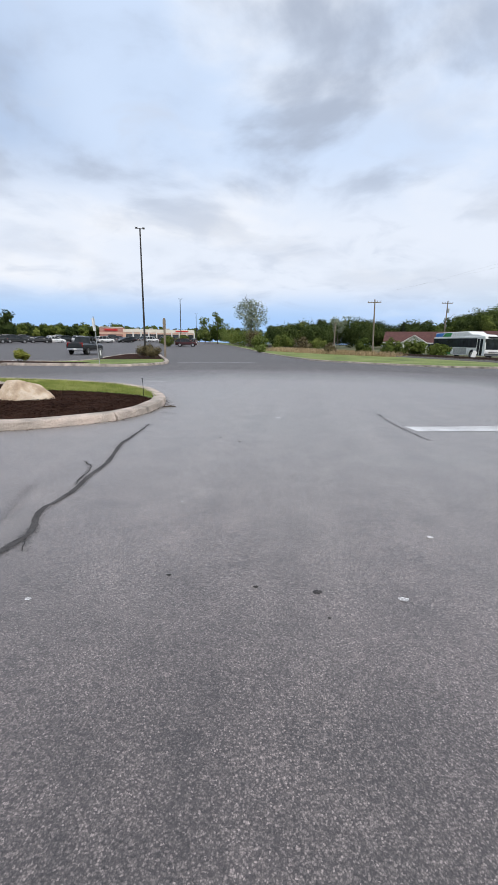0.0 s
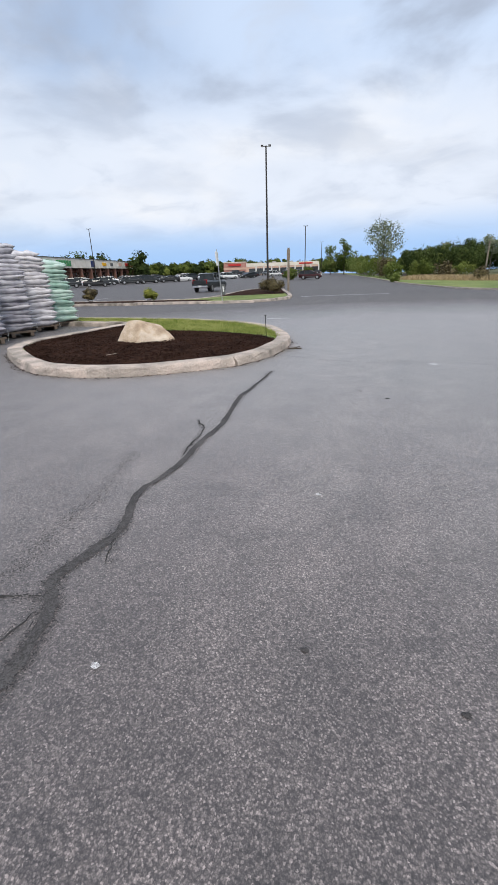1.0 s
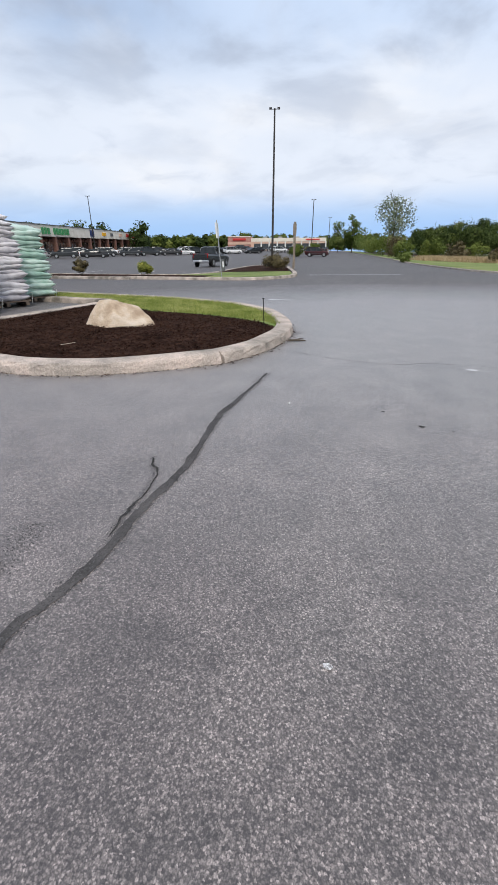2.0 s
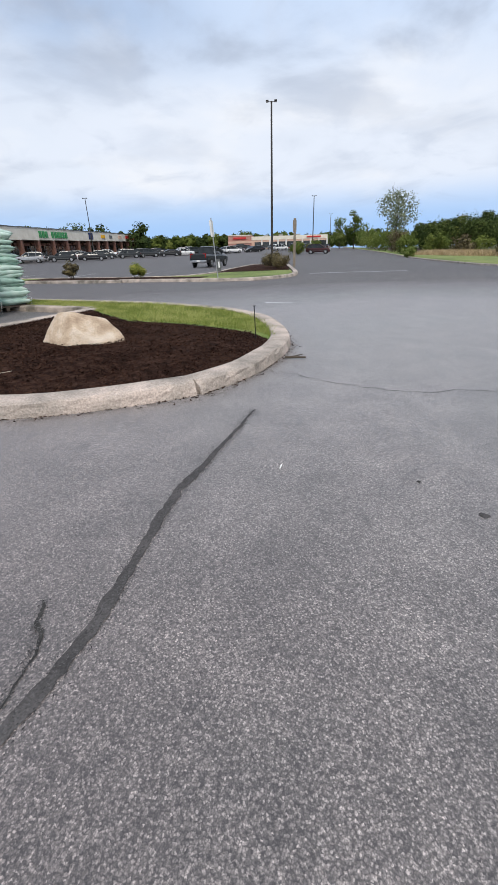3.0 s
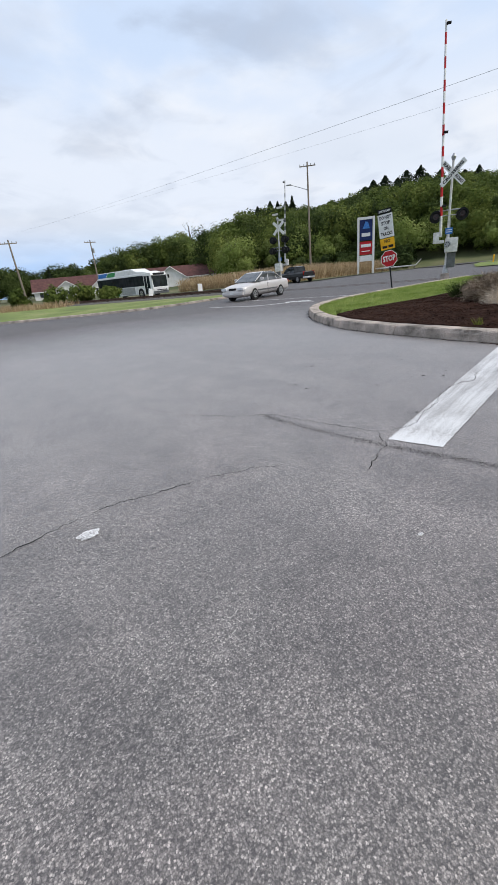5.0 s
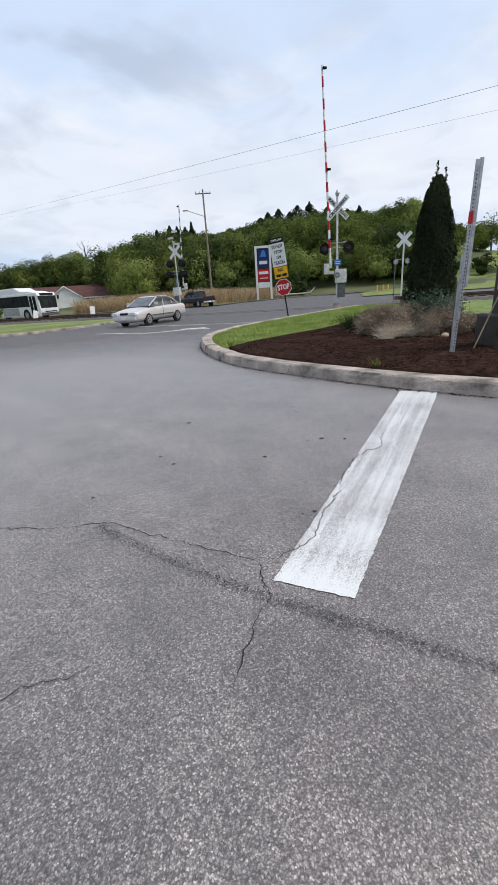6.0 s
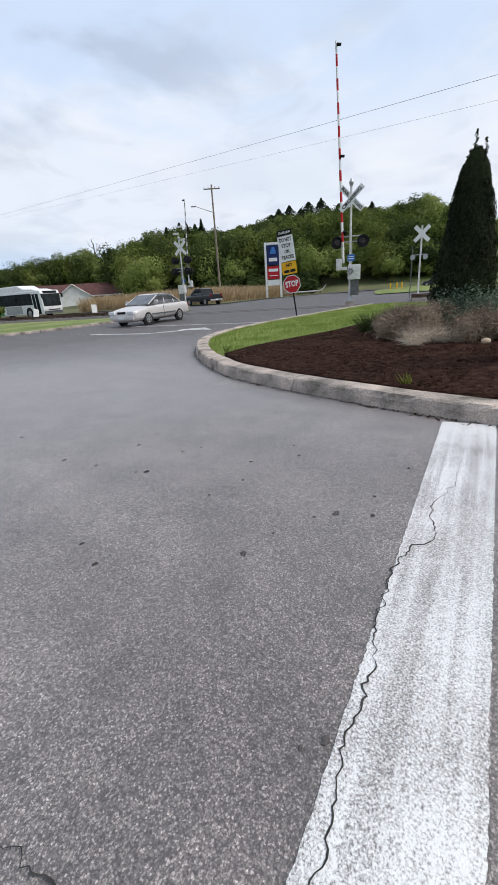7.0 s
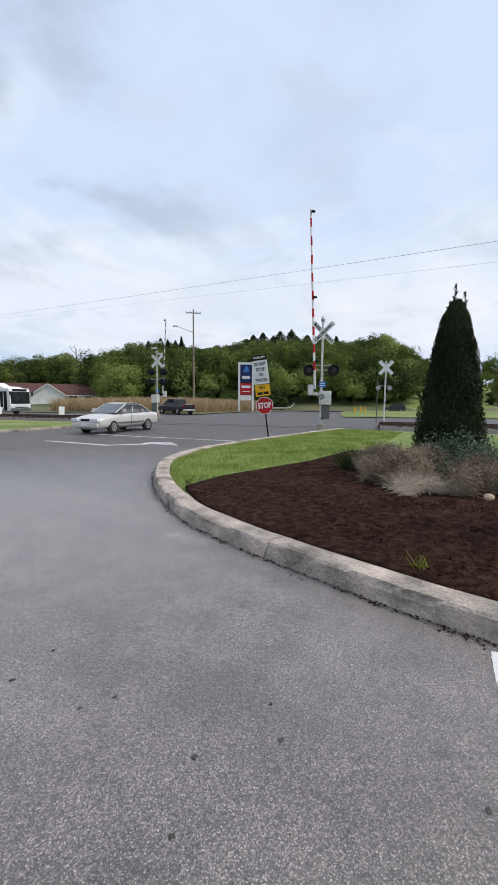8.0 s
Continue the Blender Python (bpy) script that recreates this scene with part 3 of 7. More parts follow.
def kerb(name, points, label, inward, width=0.23, height=0.15, piece=3.2, step=0.3, closed=False, worn=0.0):
    """A concrete kerb along a line at its foot, of separate lengths with open joints; inward: +1 when the bed lies to the left of the way;
    worn: how deep its edges are chipped."""
    root = thing(name, Matrix(), label, "kerb", kind="structure")
    runs = [curve_points(p, step, closed) for p in (points if isinstance(points[0], list) else [points])]
    profile = [(0.0, -0.03), (0.025, 0.3), (0.05, 0.62), (0.08, 0.85), (0.15, 0.97), (0.3, 1.0), (0.6, 1.02), (0.94, 0.99), (1.0, 0.9), (1.0, -0.03)]
    per = max(2, round(piece / step))
    for line in runs:
        for s in range(0, len(line) - 1, per):
            seg = line[s:s + per + 1]
            if len(seg) < 2:
                continue
            seg = [q.copy() for q in seg]
            seg[0] += (seg[1] - seg[0]).normalized() * 0.011
            seg[-1] += (seg[-2] - seg[-1]).normalized() * 0.006
            bm = bmesh.new()
            rings = []
            for i, q in enumerate(seg):
                way = (seg[min(i + 1, len(seg) - 1)] - seg[max(i - 1, 0)]).normalized()
                side = Vector((-way.y, way.x)) * inward
                wob = 0.008 * noise.noise(Vector((q.x * 1.7, q.y * 1.7, 3)))
                near_end = min(i, len(seg) - 1 - i) * step
                ring = []
                for k, (u, w) in enumerate(profile):
                    chip = 0.0
                    if worn and 1 <= k <= 5:
                        rough = noise.noise(Vector((q.x * 5.5, q.y * 5.5, k * 0.8))) + 0.7 * noise.noise(Vector((q.x * 14, q.y * 14, k * 1.7)))
                        chip = worn * (max(0.0, rough - 0.1) * (1.6 if k in (3, 4) else 0.6) + 0.5 * rough + (0.9 if near_end < 0.09 and k in (2, 3, 4) else 0.0))
                    pos = q + side * (u * (width + 0.09) - 0.09 + wob + chip)
                    ring.append(bm.verts.new((pos.x, pos.y, lie(q.x, q.y) + w * height + (wob if w > 0.5 else 0) - (0.6 * chip if k >= 3 else 0))))
                rings.append(ring)
            for r0, r1 in zip(rings, rings[1:]):
                for i in range(len(profile) - 1):
                    bm.faces.new((r0[i], r1[i], r1[i + 1], r0[i + 1]))
            bm.faces.new(rings[0])
            bm.faces.new(rings[-1][::-1])
            bmesh.ops.recalc_face_normals(bm, faces=bm.faces[:])
            part("kerb_stone", bm, M_CONCRETE, root)
    return root


def ribbon(name, points, width, mat, label, lift=0.004, wander=0.0, step=0.06, seed=1):
    """A thin flat band on the asphalt along a line, with an uneven edge."""
    rng = random.Random(seed)
    line = curve_points(points, step)
    bm = bmesh.new()
    last = None
    for i, q in enumerate(line):
        way = (line[min(i + 1, len(line) - 1)] - line[max(i - 1, 0)]).normalized()
        side = Vector((-way.y, way.x))
        rough = sum(noise.noise(Vector((q.x * f, q.y * f, seed + f))) * g for f, g in ((2.2, 1.0), (7.5, 0.8), (19, 0.6), (47, 0.45)))
        thick = 0.75 + 0.9 * noise.noise(Vector((q.x * 5.3, q.y * 5.3, seed + 9)))
        q = q + side * wander * rough
        end = min(1.0, 4 * min(i, len(line) - 1 - i) / len(line) + 0.25)
        w = width * end * (max(0.15, thick) if width < 0.04 else 0.75 + 0.3 * thick) * (0.8 + 0.4 * rng.random()) / 2
        pair = [bm.verts.new((*(q + side * s * w), lie(q.x, q.y) + lift)) for s in (1, -1)]
        if last:
            bm.faces.new((last[0], last[1], pair[1], pair[0]))
        last = pair
    bmesh.ops.recalc_face_normals(bm, faces=bm.faces[:])
    if sum(f.normal.z for f in bm.faces) < 0:
        bmesh.ops.reverse_faces(bm, faces=bm.faces[:])
    return solid(name, bm, mat, label, kind="structure")


def speckles(name, points, width, count, size, mat, label, seed, lift=0.004):
    """Loose dark or pale grains strewn along a line, thinning out to both sides."""
    rng, nrng = random.Random(seed), np.random.default_rng(seed)
    line = curve_points(points, 0.05)
    quads = []
    for _ in range(count):
        i = rng.randrange(len(line) - 1)
        way = (line[i + 1] - line[i]).normalized()
        bend = 0.4 * width * noise.noise(Vector((line[i].x * 3, line[i].y * 3, seed)))
        p = line[i].lerp(line[i + 1], rng.random()) + Vector((-way.y, way.x)) * (rng.gauss(0, width / 2) + bend)
        a, r = rng.uniform(0, 6.28), size * rng.uniform(0.4, 1.2)
        quads.append([(p.x + r * k * math.cos(a + q), p.y + r * k * math.sin(a + q), lie(p.x, p.y) + lift + 0.002 * rng.random()) for q, k in ((0, 1), (1.4, 0.7), (3.0, 1.1), (4.6, 0.6))])
    return tagged(new(name, quad_mesh(name, np.array(quads), mat)), label, "road wear", kind="stuff")


def letters(text, size, x, y, z, mat, parent, m=None, width=None):
    """Raised lettering in the xz plane, facing -y, centred at x, z."""
    curve = bpy.data.curves.new("lettering", "FONT")
    curve.body, curve.size, curve.align_x, curve.align_y, curve.extrude, curve.resolution_u = text, size, "CENTER", "CENTER", 0.002, 2
    curve.offset = 0.035 * size
    tmp = bpy.data.objects.new("lettering", curve)
    me = bpy.data.meshes.new_from_object(tmp)
    bpy.data.objects.remove(tmp)
    me.materials.append(mat)
    bold = Matrix.Diagonal((1, 1, 1, 1))
    if width:
        xs = [v.co.x for v in me.vertices]
        bold = Matrix.Diagonal((width / max(1e-6, max(xs) - min(xs)), 1, 1, 1))
    me.transform((m or Matrix()) @ Matrix.Translation((x, y, z)) @ Matrix.Rotation(radians(90), 4, "X") @ bold)
    return part("lettering", me, mat, parent, 'lettering "%s"' % text)


# ---- the large structure: ground, beds, kerbs, verge, tracks ----
def ground_sheet():
    bm = bmesh.new()
    radii = [0, 2, 4, 7, 11, 16, 22, 29, 37, 46, 56, 68, 82, 98, 112, 126, 140, 154, 168, 190, 230, 300, 420, 650, 1100, 2400]
    n, rings = 96, []
    for r in radii:
        rings.append([bm.verts.new((r * math.sin(a), 6 + r * math.cos(a), lie(r * math.sin(a), 6 + r * math.cos(a)))) for a in
                      (2 * math.pi * k / n for k in range(n))] if r else [bm.verts.new((0, 6, 0))])
    for k in range(n):
        bm.faces.new((rings[0][0], rings[1][(k + 1) % n], rings[1][k]))
    for i in range(1, len(rings) - 1):
        for k in range(n):
            f = bm.faces.new((rings[i][k], rings[i][(k + 1) % n], rings[i + 1][(k + 1) % n], rings[i + 1][k]))
            f.material_index = 1 if radii[i] >= 190 or (radii[i] >= 98 and 3 <= k < 46) else 0
    bmesh.ops.recalc_face_normals(bm, faces=bm.faces[:])
    if sum(f.normal.z for f in bm.faces) < 0:
        bmesh.ops.reverse_faces(bm, faces=bm.faces[:])
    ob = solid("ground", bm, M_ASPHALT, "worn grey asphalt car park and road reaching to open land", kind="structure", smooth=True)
    ob.data.materials.append(M_FIELD)


ground_sheet()

BED_A_FRONT = [(-8.9, 12.45), (-8.8, 10.4), (-8.7, 8.6), (-8.2, 7.6), (-7.3, 6.95), (-6.2, 6.35), (-5.4, 6.15), (-4.4, 6.3), (-3.5, 6.92), (-2.87, 7.6)]
BED_A_BACK = [(-2.87, 7.6), (-2.66, 8.4), (-2.64, 9.35), (-2.83, 10.28), (-3.29, 11.22), (-4.07, 12.3), (-5.32, 13.2), (-7.4, 13.85), (-9.4, 14.0), (-14, 14.05), (-26, 14.0)]
kerb("kerb", [BED_A_FRONT, BED_A_BACK], "weathered concrete kerb round the boulder bed", 1, step=0.07, piece=14, worn=0.016)
kerb("kerb", [(-26, 12.4), (-14, 12.45), (-9.0, 12.5)], "weathered concrete kerb along a grass strip", 1)
shrink = [(-8.75, 12.5), (-8.64, 10.4), (-8.55, 8.65), (-8.08, 7.72), (-7.2, 7.1), (-6.15, 6.5), (-5.4, 6.3), (-4.45, 6.45), (-3.6, 7.02), (-3.0, 7.68),
          (-2.8, 8.45), (-2.78, 9.35), (-2.97, 10.24), (-3.42, 11.14), (-4.16, 12.2), (-5.38, 13.06), (-7.43, 13.7), (-9.4, 13.85), (-26, 13.85), (-26, 12.55), (-9.0, 12.65)]
patch("grass_bed", shrink, 0.10, M_SOIL, "grassy soil of the kerbed bed", 0.5)
MULCH_A = [(-8.7, 12.3), (-8.62, 10.4), (-8.52, 8.67), (-8.05, 7.76), (-7.18, 7.14), (-6.13, 6.54), (-5.4, 6.34), (-4.47, 6.49), (-3.63, 7.06), (-3.04, 7.71),
           (-2.84, 8.46), (-2.82, 9.35), (-2.95, 9.95), (-3.5, 10.45), (-4.3, 10.75), (-5.2, 10.95), (-6.5, 11.0), (-7.6, 11.6)]
patch("mulch_bed", MULCH_A, 0.115, M_MULCH, "dark brown bark mulch heaped round a boulder", 0.22, 0.07)

BED_B_FAR = [(25.0, 18.8), (22, 18.7), (18.9, 18.55), (15.1, 18.3), (12.64, 17.8), (10.74, 16.85), (9.4, 15.55), (8.45, 14.25), (7.72, 12.9), (7.44, 11.95), (7.29, 11.15)]
BED_B_NEAR = [(7.29, 11.15), (7.15, 10.3), (7.05, 9.4), (7.02, 8.6), (7.05, 7.0), (7.2, 4.0), (7.6, 0.0), (8.4, -7.0)]
kerb("kerb", [BED_B_FAR, BED_B_NEAR], "weathered concrete kerb of the planted bed by the crossing", 1, height=0.19, width=0.24, step=0.07, piece=30, worn=0.018)
inner_b = [(25.0, 18.65), (18.9, 18.4), (15.1, 18.12), (12.7, 17.62), (10.86, 16.72), (9.53, 15.44), (8.6, 14.16), (7.88, 12.84), (7.6, 11.92), (7.45, 11.12), (7.31, 10.28),
           (7.21, 9.4), (7.18, 8.6), (7.21, 7.0), (7.36, 4.0), (7.76, 0.0), (8.56, -7.0), (34.5, -7.0), (29.3, 6.0), (25.4, 16.2)]
patch("grass_bed", inner_b, 0.13, M_SOIL, "mown grass of the bed beside the crossing", 0.5, 0.06)
MULCH_B = [(8.62, 13.9), (7.92, 12.8), (7.64, 11.9), (7.49, 11.1), (7.35, 10.27), (7.25, 9.4), (7.22, 8.6), (7.25, 7.0), (7.4, 4.0), (7.8, 0.0), (8.6, -6.5), (14, -6.5), (16.5, 0.0),
           (17.5, 8.0), (16.6, 13.2), (15.5, 13.9), (12.6, 13.75), (10.4, 14.0), (9.6, 14.05)]
patch("mulch_bed", MULCH_B, 0.2, M_MULCH, "dark brown bark mulch round shrubs and an evergreen", 0.25, 0.07)

BED_C = [(-60, 19.0), (-21.1, 22.2), (-16.4, 23.2), (-11, 24.0), (-9.4, 25.1), (-8.7, 27.3), (-9.1, 29.8), (-10.6, 34), (-13, 40), (-15.2, 45.5), (-17.5, 48), (-19, 45.5), (-17, 37), (-15.2, 30),
         (-15.4, 27), (-17, 26.2), (-22, 25.2), (-60, 21.8)]
kerb("kerb", BED_C + [BED_C[0]], "pale concrete kerb of a long car park island", 1, step=0.8, piece=4)
patch("grass_bed", [(-59, 19.3), (-21.1, 22.45), (-16.4, 23.45), (-11.1, 24.25), (-9.6, 25.2), (-8.95, 27.3), (-9.35, 29.8), (-10.9, 34), (-14.5, 31), (-15.1, 26.9), (-17, 25.95), (-22, 24.9), (-59, 21.5)],
      0.11, M_VERGE, "grass on a car park island", 2.0)
patch("mulch_bed", [(-10.8, 33.4), (-13.2, 40), (-15.3, 45.4), (-17.5, 47.6), (-18.7, 45.5), (-16.8, 37), (-15, 30.8)], 0.125, M_MULCH, "mulch at the end of a car park island", 1.5)
patch("mulch_bed", [(-24, 22.5), (-21.1, 22.7), (-16.4, 23.7), (-12.8, 24.4), (-13, 26.0), (-17, 25.8), (-24, 24.5)], 0.125, M_MULCH, "mulch strip on a car park island", 1.5)

VERGE = [(-42, 190), (-17, 108), (-3.9, 58.2), (-0.2, 44.4), (2.0, 38.0), (4.9, 34.9), (8.5, 32.0), (10.8, 30.8), (12.9, 30.75), (15.7, 31.4), (20.6, 32.8)]
kerb("kerb", VERGE, "pale concrete kerb of the grass verge by the tracks", 1, step=0.9, piece=9, height=0.13, width=0.14)
patch("verge", [(-41.6, 190), (-16.7, 108.1), (-3.65, 58.3), (0.05, 44.5), (2.2, 38.15), (5.05, 35.1), (8.6, 32.2), (10.85, 31.0), (12.85, 30.97), (15.65, 31.6), (20.4, 33.0), (19.4, 36.0), (14.6, 47.4),
                (5.0, 71.5), (-9, 106), (-38, 190)], 0.12, M_VERGE, "mown grass verge between car park and railway", 3.0)

# the railway: a line past (27.5, 19.6)
TRACK, ALONG, ACROSS = Vector((27.5, 19.6)), Vector((-0.373, 0.928)), Vector((0.928, 0.373))


def rail_place(s, o):
    return TRACK + ALONG * s + ACROSS * o


def ballast(s0, s1, label):
    bm = bmesh.new()
    rings = []
    for k in range(int((s1 - s0) / 4) + 1):
        s = s0 + (s1 - s0) * k / int((s1 - s0) / 4)
        ring = []
        for o, h in ((-3.0, -0.05), (-1.9, 0.24), (1.9, 0.24), (3.0, -0.05)):
            p = rail_place(s, o)
            ring.append(bm.verts.new((p.x, p.y, lie(p.x, p.y) + h + 0.03 * noise.noise(Vector((p.x, p.y, 0))))))
        rings.append(ring)
    for a, b in zip(rings, rings[1:]):
        for i in range(3):
            bm.faces.new((a[i], a[i + 1], b[i + 1], b[i]))
    bmesh.ops.recalc_face_normals(bm, faces=bm.faces[:])
    solid("ballast", bm, M_BALLAST, label, kind="structure")


ballast(15, 135, "dark stone ballast under the railway")
ballast(-45, -2, "dark stone ballast under the railway")
railway = thing("railway_track", Matrix(), "single rusty railway track on dark sleepers", "railway track", kind="structure")
for o in (-0.75, 0.75):
    for s0, s1, up in ((-45, -2, 0.30), (-2, 15, 0.0), (15, 135, 0.30)):
        bm = bmesh.new()
        n = max(2, int((s1 - s0) / 6))
        rings = []
        for k in range(n + 1):
            p = rail_place(s0 + (s1 - s0) * k / n, o)
            z = lie(p.x, p.y) + up
            rings.append([bm.verts.new((p.x + ACROSS.x * a, p.y + ACROSS.y * a, z + h)) for a, h in
                          ((-0.07, -0.02), (-0.07, 0.0), (-0.015, 0.03), (-0.036, 0.10), (-0.036, 0.135), (0.036, 0.135), (0.036, 0.10), (0.015, 0.03), (0.07, 0.0), (0.07, -0.02))]
                         if up else [bm.verts.new((p.x + ACROSS.x * a, p.y + ACROSS.y * a, z + h)) for a, h in ((-0.04, 0.002), (-0.036, 0.014), (0.036, 0.014), (0.12, 0.002))])
        for a, b in zip(rings, rings[1:]):
            for i in range(len(a) - 1):
                bm.faces.new((a[i], a[i + 1], b[i + 1], b[i]))
        bmesh.ops.recalc_face_normals(bm, faces=bm.faces[:])
        part("rail", bm, M_RAIL, railway)
sleeper = finish(bm_box(bmesh.new(), (0, 0, 0), (2.5, 0.23, 0.16), 0.012), "sleeper", M_SLEEPER)
for s in [k * 0.62 for k in range(-50, -4)] + [k * 0.62 for k in range(25, 150)]:
    p = rail_place(s, 0)
    part("sleeper", sleeper, M_SLEEPER, railway, at=pose(p.x, p.y, lie(p.x, p.y) + 0.22, rz=-21.9 + 43.8))

patch("verge", [tuple(rail_place(s, o)) for s, o in ((15.5, 2.9), (15.5, 6.4), (60, 6.6), (135, 6.8), (135, 2.9), (60, 2.9))], 0.07, M_VERGE, "rough grass between railway and street", 4.0)
patch("verge", [tuple(rail_place(s, o)) for s, o in ((-45, 2.9), (-45, 6.4), (-3, 6.2), (-1.8, 2.9))], 0.07, M_VERGE, "rough grass between railway and street", 4.0)
patch("verge", [(37, 41.7), (48, 46.2), (60, 49.5), (75, 53), (120, 78), (190, 120), (120, 230), (-40, 260), (-12.6, 165), (12, 104)], 0.08, M_FIELD, "rough field beyond the street, rising to wooded land", 9.0)
patch("verge", [(43, 27), (60, 35.5), (82, 45), (118, 58), (225, 105), (250, -20), (160, -140), (75, -45), (52, 14)], 0.08, M_VERGE, "grassy bank rising to a wooded hill", 9.0)
patch("verge", [(76, 53.4), (120, 78), (190, 120), (225, 105), (118, 58), (92, 50)], 0.075, M_FIELD, "rough bank rising to a wooded hill", 9.0)
patch("far_road", [(70, 47), (88, 42.5), (97, 35), (104, 22), (110, 0), (119, 0), (113, 25), (104, 41), (92, 50.5), (78, 54)], 0.12, M_ASPHALT, "grey asphalt road curving away", 5.0)
patch("verge", [(-40, 190), (-9.5, 107), (4.8, 72), (14.4, 48), (17.4, 40.5), (15.6, 40.0), (3, 66), (-12, 104)], 0.115, M_FIELD, "rough weedy strip beside the railway", 5.0)

# paint on the asphalt
def painted(name, outline, label, lift=0.005, mat=None):
    bm = bmesh.new()
    bm.faces.new([bm.verts.new((x, y, lie(x, y) + lift)) for x, y in outline])
    bmesh.ops.recalc_face_normals(bm, faces=bm.faces[:])
    if bm.faces[:][0].normal.z < 0:
        bmesh.ops.reverse_faces(bm, faces=bm.faces[:])
    return solid(name, bm, mat or M_PAINTLINE, label, kind="structure")


def ragged(corners, step, amount):
    """The outline with a crumbled edge."""
    out = []
    for i in range(len(corners)):
        a, b = Vector(corners[i]), Vector(corners[(i + 1) % len(corners)])
        n = max(2, int((b - a).length / step))
        side = Vector((-(b - a).y, (b - a).x)).normalized()
        for k in range(n):
            p = a.lerp(b, k / n)
            p += side * amount * (noise.noise(Vector((p.x * 23, p.y * 23, 2))) + 0.6 * noise.noise(Vector((p.x * 61, p.y * 61, 5))))
            out.append((p.x, p.y))
    return out


painted("stop_line", ragged([(2.725, 7.61), (2.60, 8.02), (6.82, 8.985), (6.945, 8.52)], 0.012, 0.007), "worn white stop line painted on asphalt", mat=M_STOPLINE)
painted("lane_line", [(16.85, 19.6), (16.7, 19.5), (15.95, 22.0), (15.2, 24.3), (14.65, 26.7), (14.85, 26.75), (15.4, 24.4), (16.1, 22.1)], "worn white line painted across the exit")
painted("lane_arrow", [(14.05, 20.0), (13.75, 21.25), (13.45, 21.2), (12.25, 21.95), (11.6, 25.2), (11.8, 25.3), (12.5, 22.15), (13.55, 21.5), (14.0, 21.75), (14.7, 21.1)], "worn white arrow painted on asphalt")
painted("lane_dash", [(-5.3, 15.4), (-4.5, 15.5), (-4.5, 15.75), (-5.3, 15.65)], "short worn white dash on asphalt")
painted("bay_line", [(-8.6, 30.6), (-7.4, 31.3), (-3.0, 33.0), (-3.1, 33.3), (-7.5, 31.6), (-8.7, 30.9)], "worn white line at the end of a car park aisle")
for x, y in ((-14.9, 28.2), (-20.5, 28.5), (-25.5, 27.6), (-31, 27.0)):
    painted("bay_line", [(x, y), (x + 0.15, y), (x - 2.2 + 0.15, y + 5.2), (x - 2.2, y + 5.2)], "white parking bay line on asphalt")
for x, y, r in ((0.22, 8.48, 0.05), (-0.87, 2.14, 0.014), (1.598, 7.102, 0.013), (-0.41, 3.75, 0.013), (1.32, 2.46, 0.022), (1.72, 3.34, 0.018)):
    painted("paint_spot", [(x + r * (1 + 0.25 * math.sin(5 * a)) * math.cos(a) * 1.4, y + r * math.sin(a)) for a in (k * math.pi / 7 for k in range(14))], "small white fleck on the asphalt")

SEALED = [(-2.08, 7.36), (-2.06, 7.1), (-1.98, 6.4), (-1.93, 5.75), (-1.70, 4.9), (-1.65, 4.3), (-1.58, 3.9), (-1.57, 3.6), (-1.59, 3.35), (-1.44, 3.02), (-1.40, 2.86), (-1.42, 2.66), (-1.43, 2.45), (-1.29, 2.31),
          (-1.21, 2.14), (-1.15, 1.98), (-1.17, 1.75), (-1.3, 1.4), (-1.6, 0.9), (-2.1, 0.2)]
M_GRIT = material("dark_grit", [(0.038, 0.035, 0.036), (0.07, 0.066, 0.067), (0.105, 0.10, 0.10)], 30, 0.9, island=0.6)
M_PALEGRIT = material("pale_grit", [(0.36, 0.35, 0.33), (0.5, 0.49, 0.47), (0.68, 0.66, 0.64)], 30, 0.9, island=0.6)
ribbon("crack_sealer", SEALED, 0.058, M_TAR, "wandering band of dark sealer over a crack", wander=0.012, step=0.03)
speckles("sealer_grit", SEALED, 0.055, 7000, 0.0046, M_GRIT, "dark grit worn from the crack sealer", 3)
speckles("sealer_grit", SEALED[9:18], 0.06, 4500, 0.0052, M_GRIT, "dark grit where the sealer breaks up", 8)
CURL = [(-1.64, 4.02), (-1.70, 4.2), (-1.75, 4.45), (-1.83, 4.7), (-1.93, 4.79), (-2.0, 4.88)]
ribbon("crack", CURL, 0.022, M_CRACK, "open branching crack in old asphalt", wander=0.02, step=0.02)
speckles("crack_grit", CURL, 0.03, 700, 0.0042, M_GRIT, "dark grit along a branching crack", 4)
BRANCHES = ([(-1.36, 2.36), (-1.45, 2.3), (-1.6, 2.24), (-1.9, 2.0)], [(-1.34, 2.27), (-1.33, 2.1), (-1.37, 1.98), (-1.5, 1.75)], [(-1.39, 2.87), (-1.31, 2.75), (-1.25, 2.65)])
for k, branch in enumerate(BRANCHES):
    ribbon("crack", branch, 0.011, M_CRACK, "dark branching crack in old asphalt", wander=0.025, step=0.02, seed=10 + k)
    speckles("crack_grit", branch, 0.05, (500, 350, 160)[k], 0.0045, M_GRIT, "dark grit along a branching crack", 20 + k)
OLD_SEAM = [(-1.62, 2.0), (-1.68, 2.3), (-1.72, 2.55), (-1.80, 2.97), (-1.88, 3.36), (-2.1, 3.95)]
speckles("seam_grit", OLD_SEAM, 0.09, 1500, 0.0048, M_GRIT, "dark grit of an old seam beside the sealer", 24)
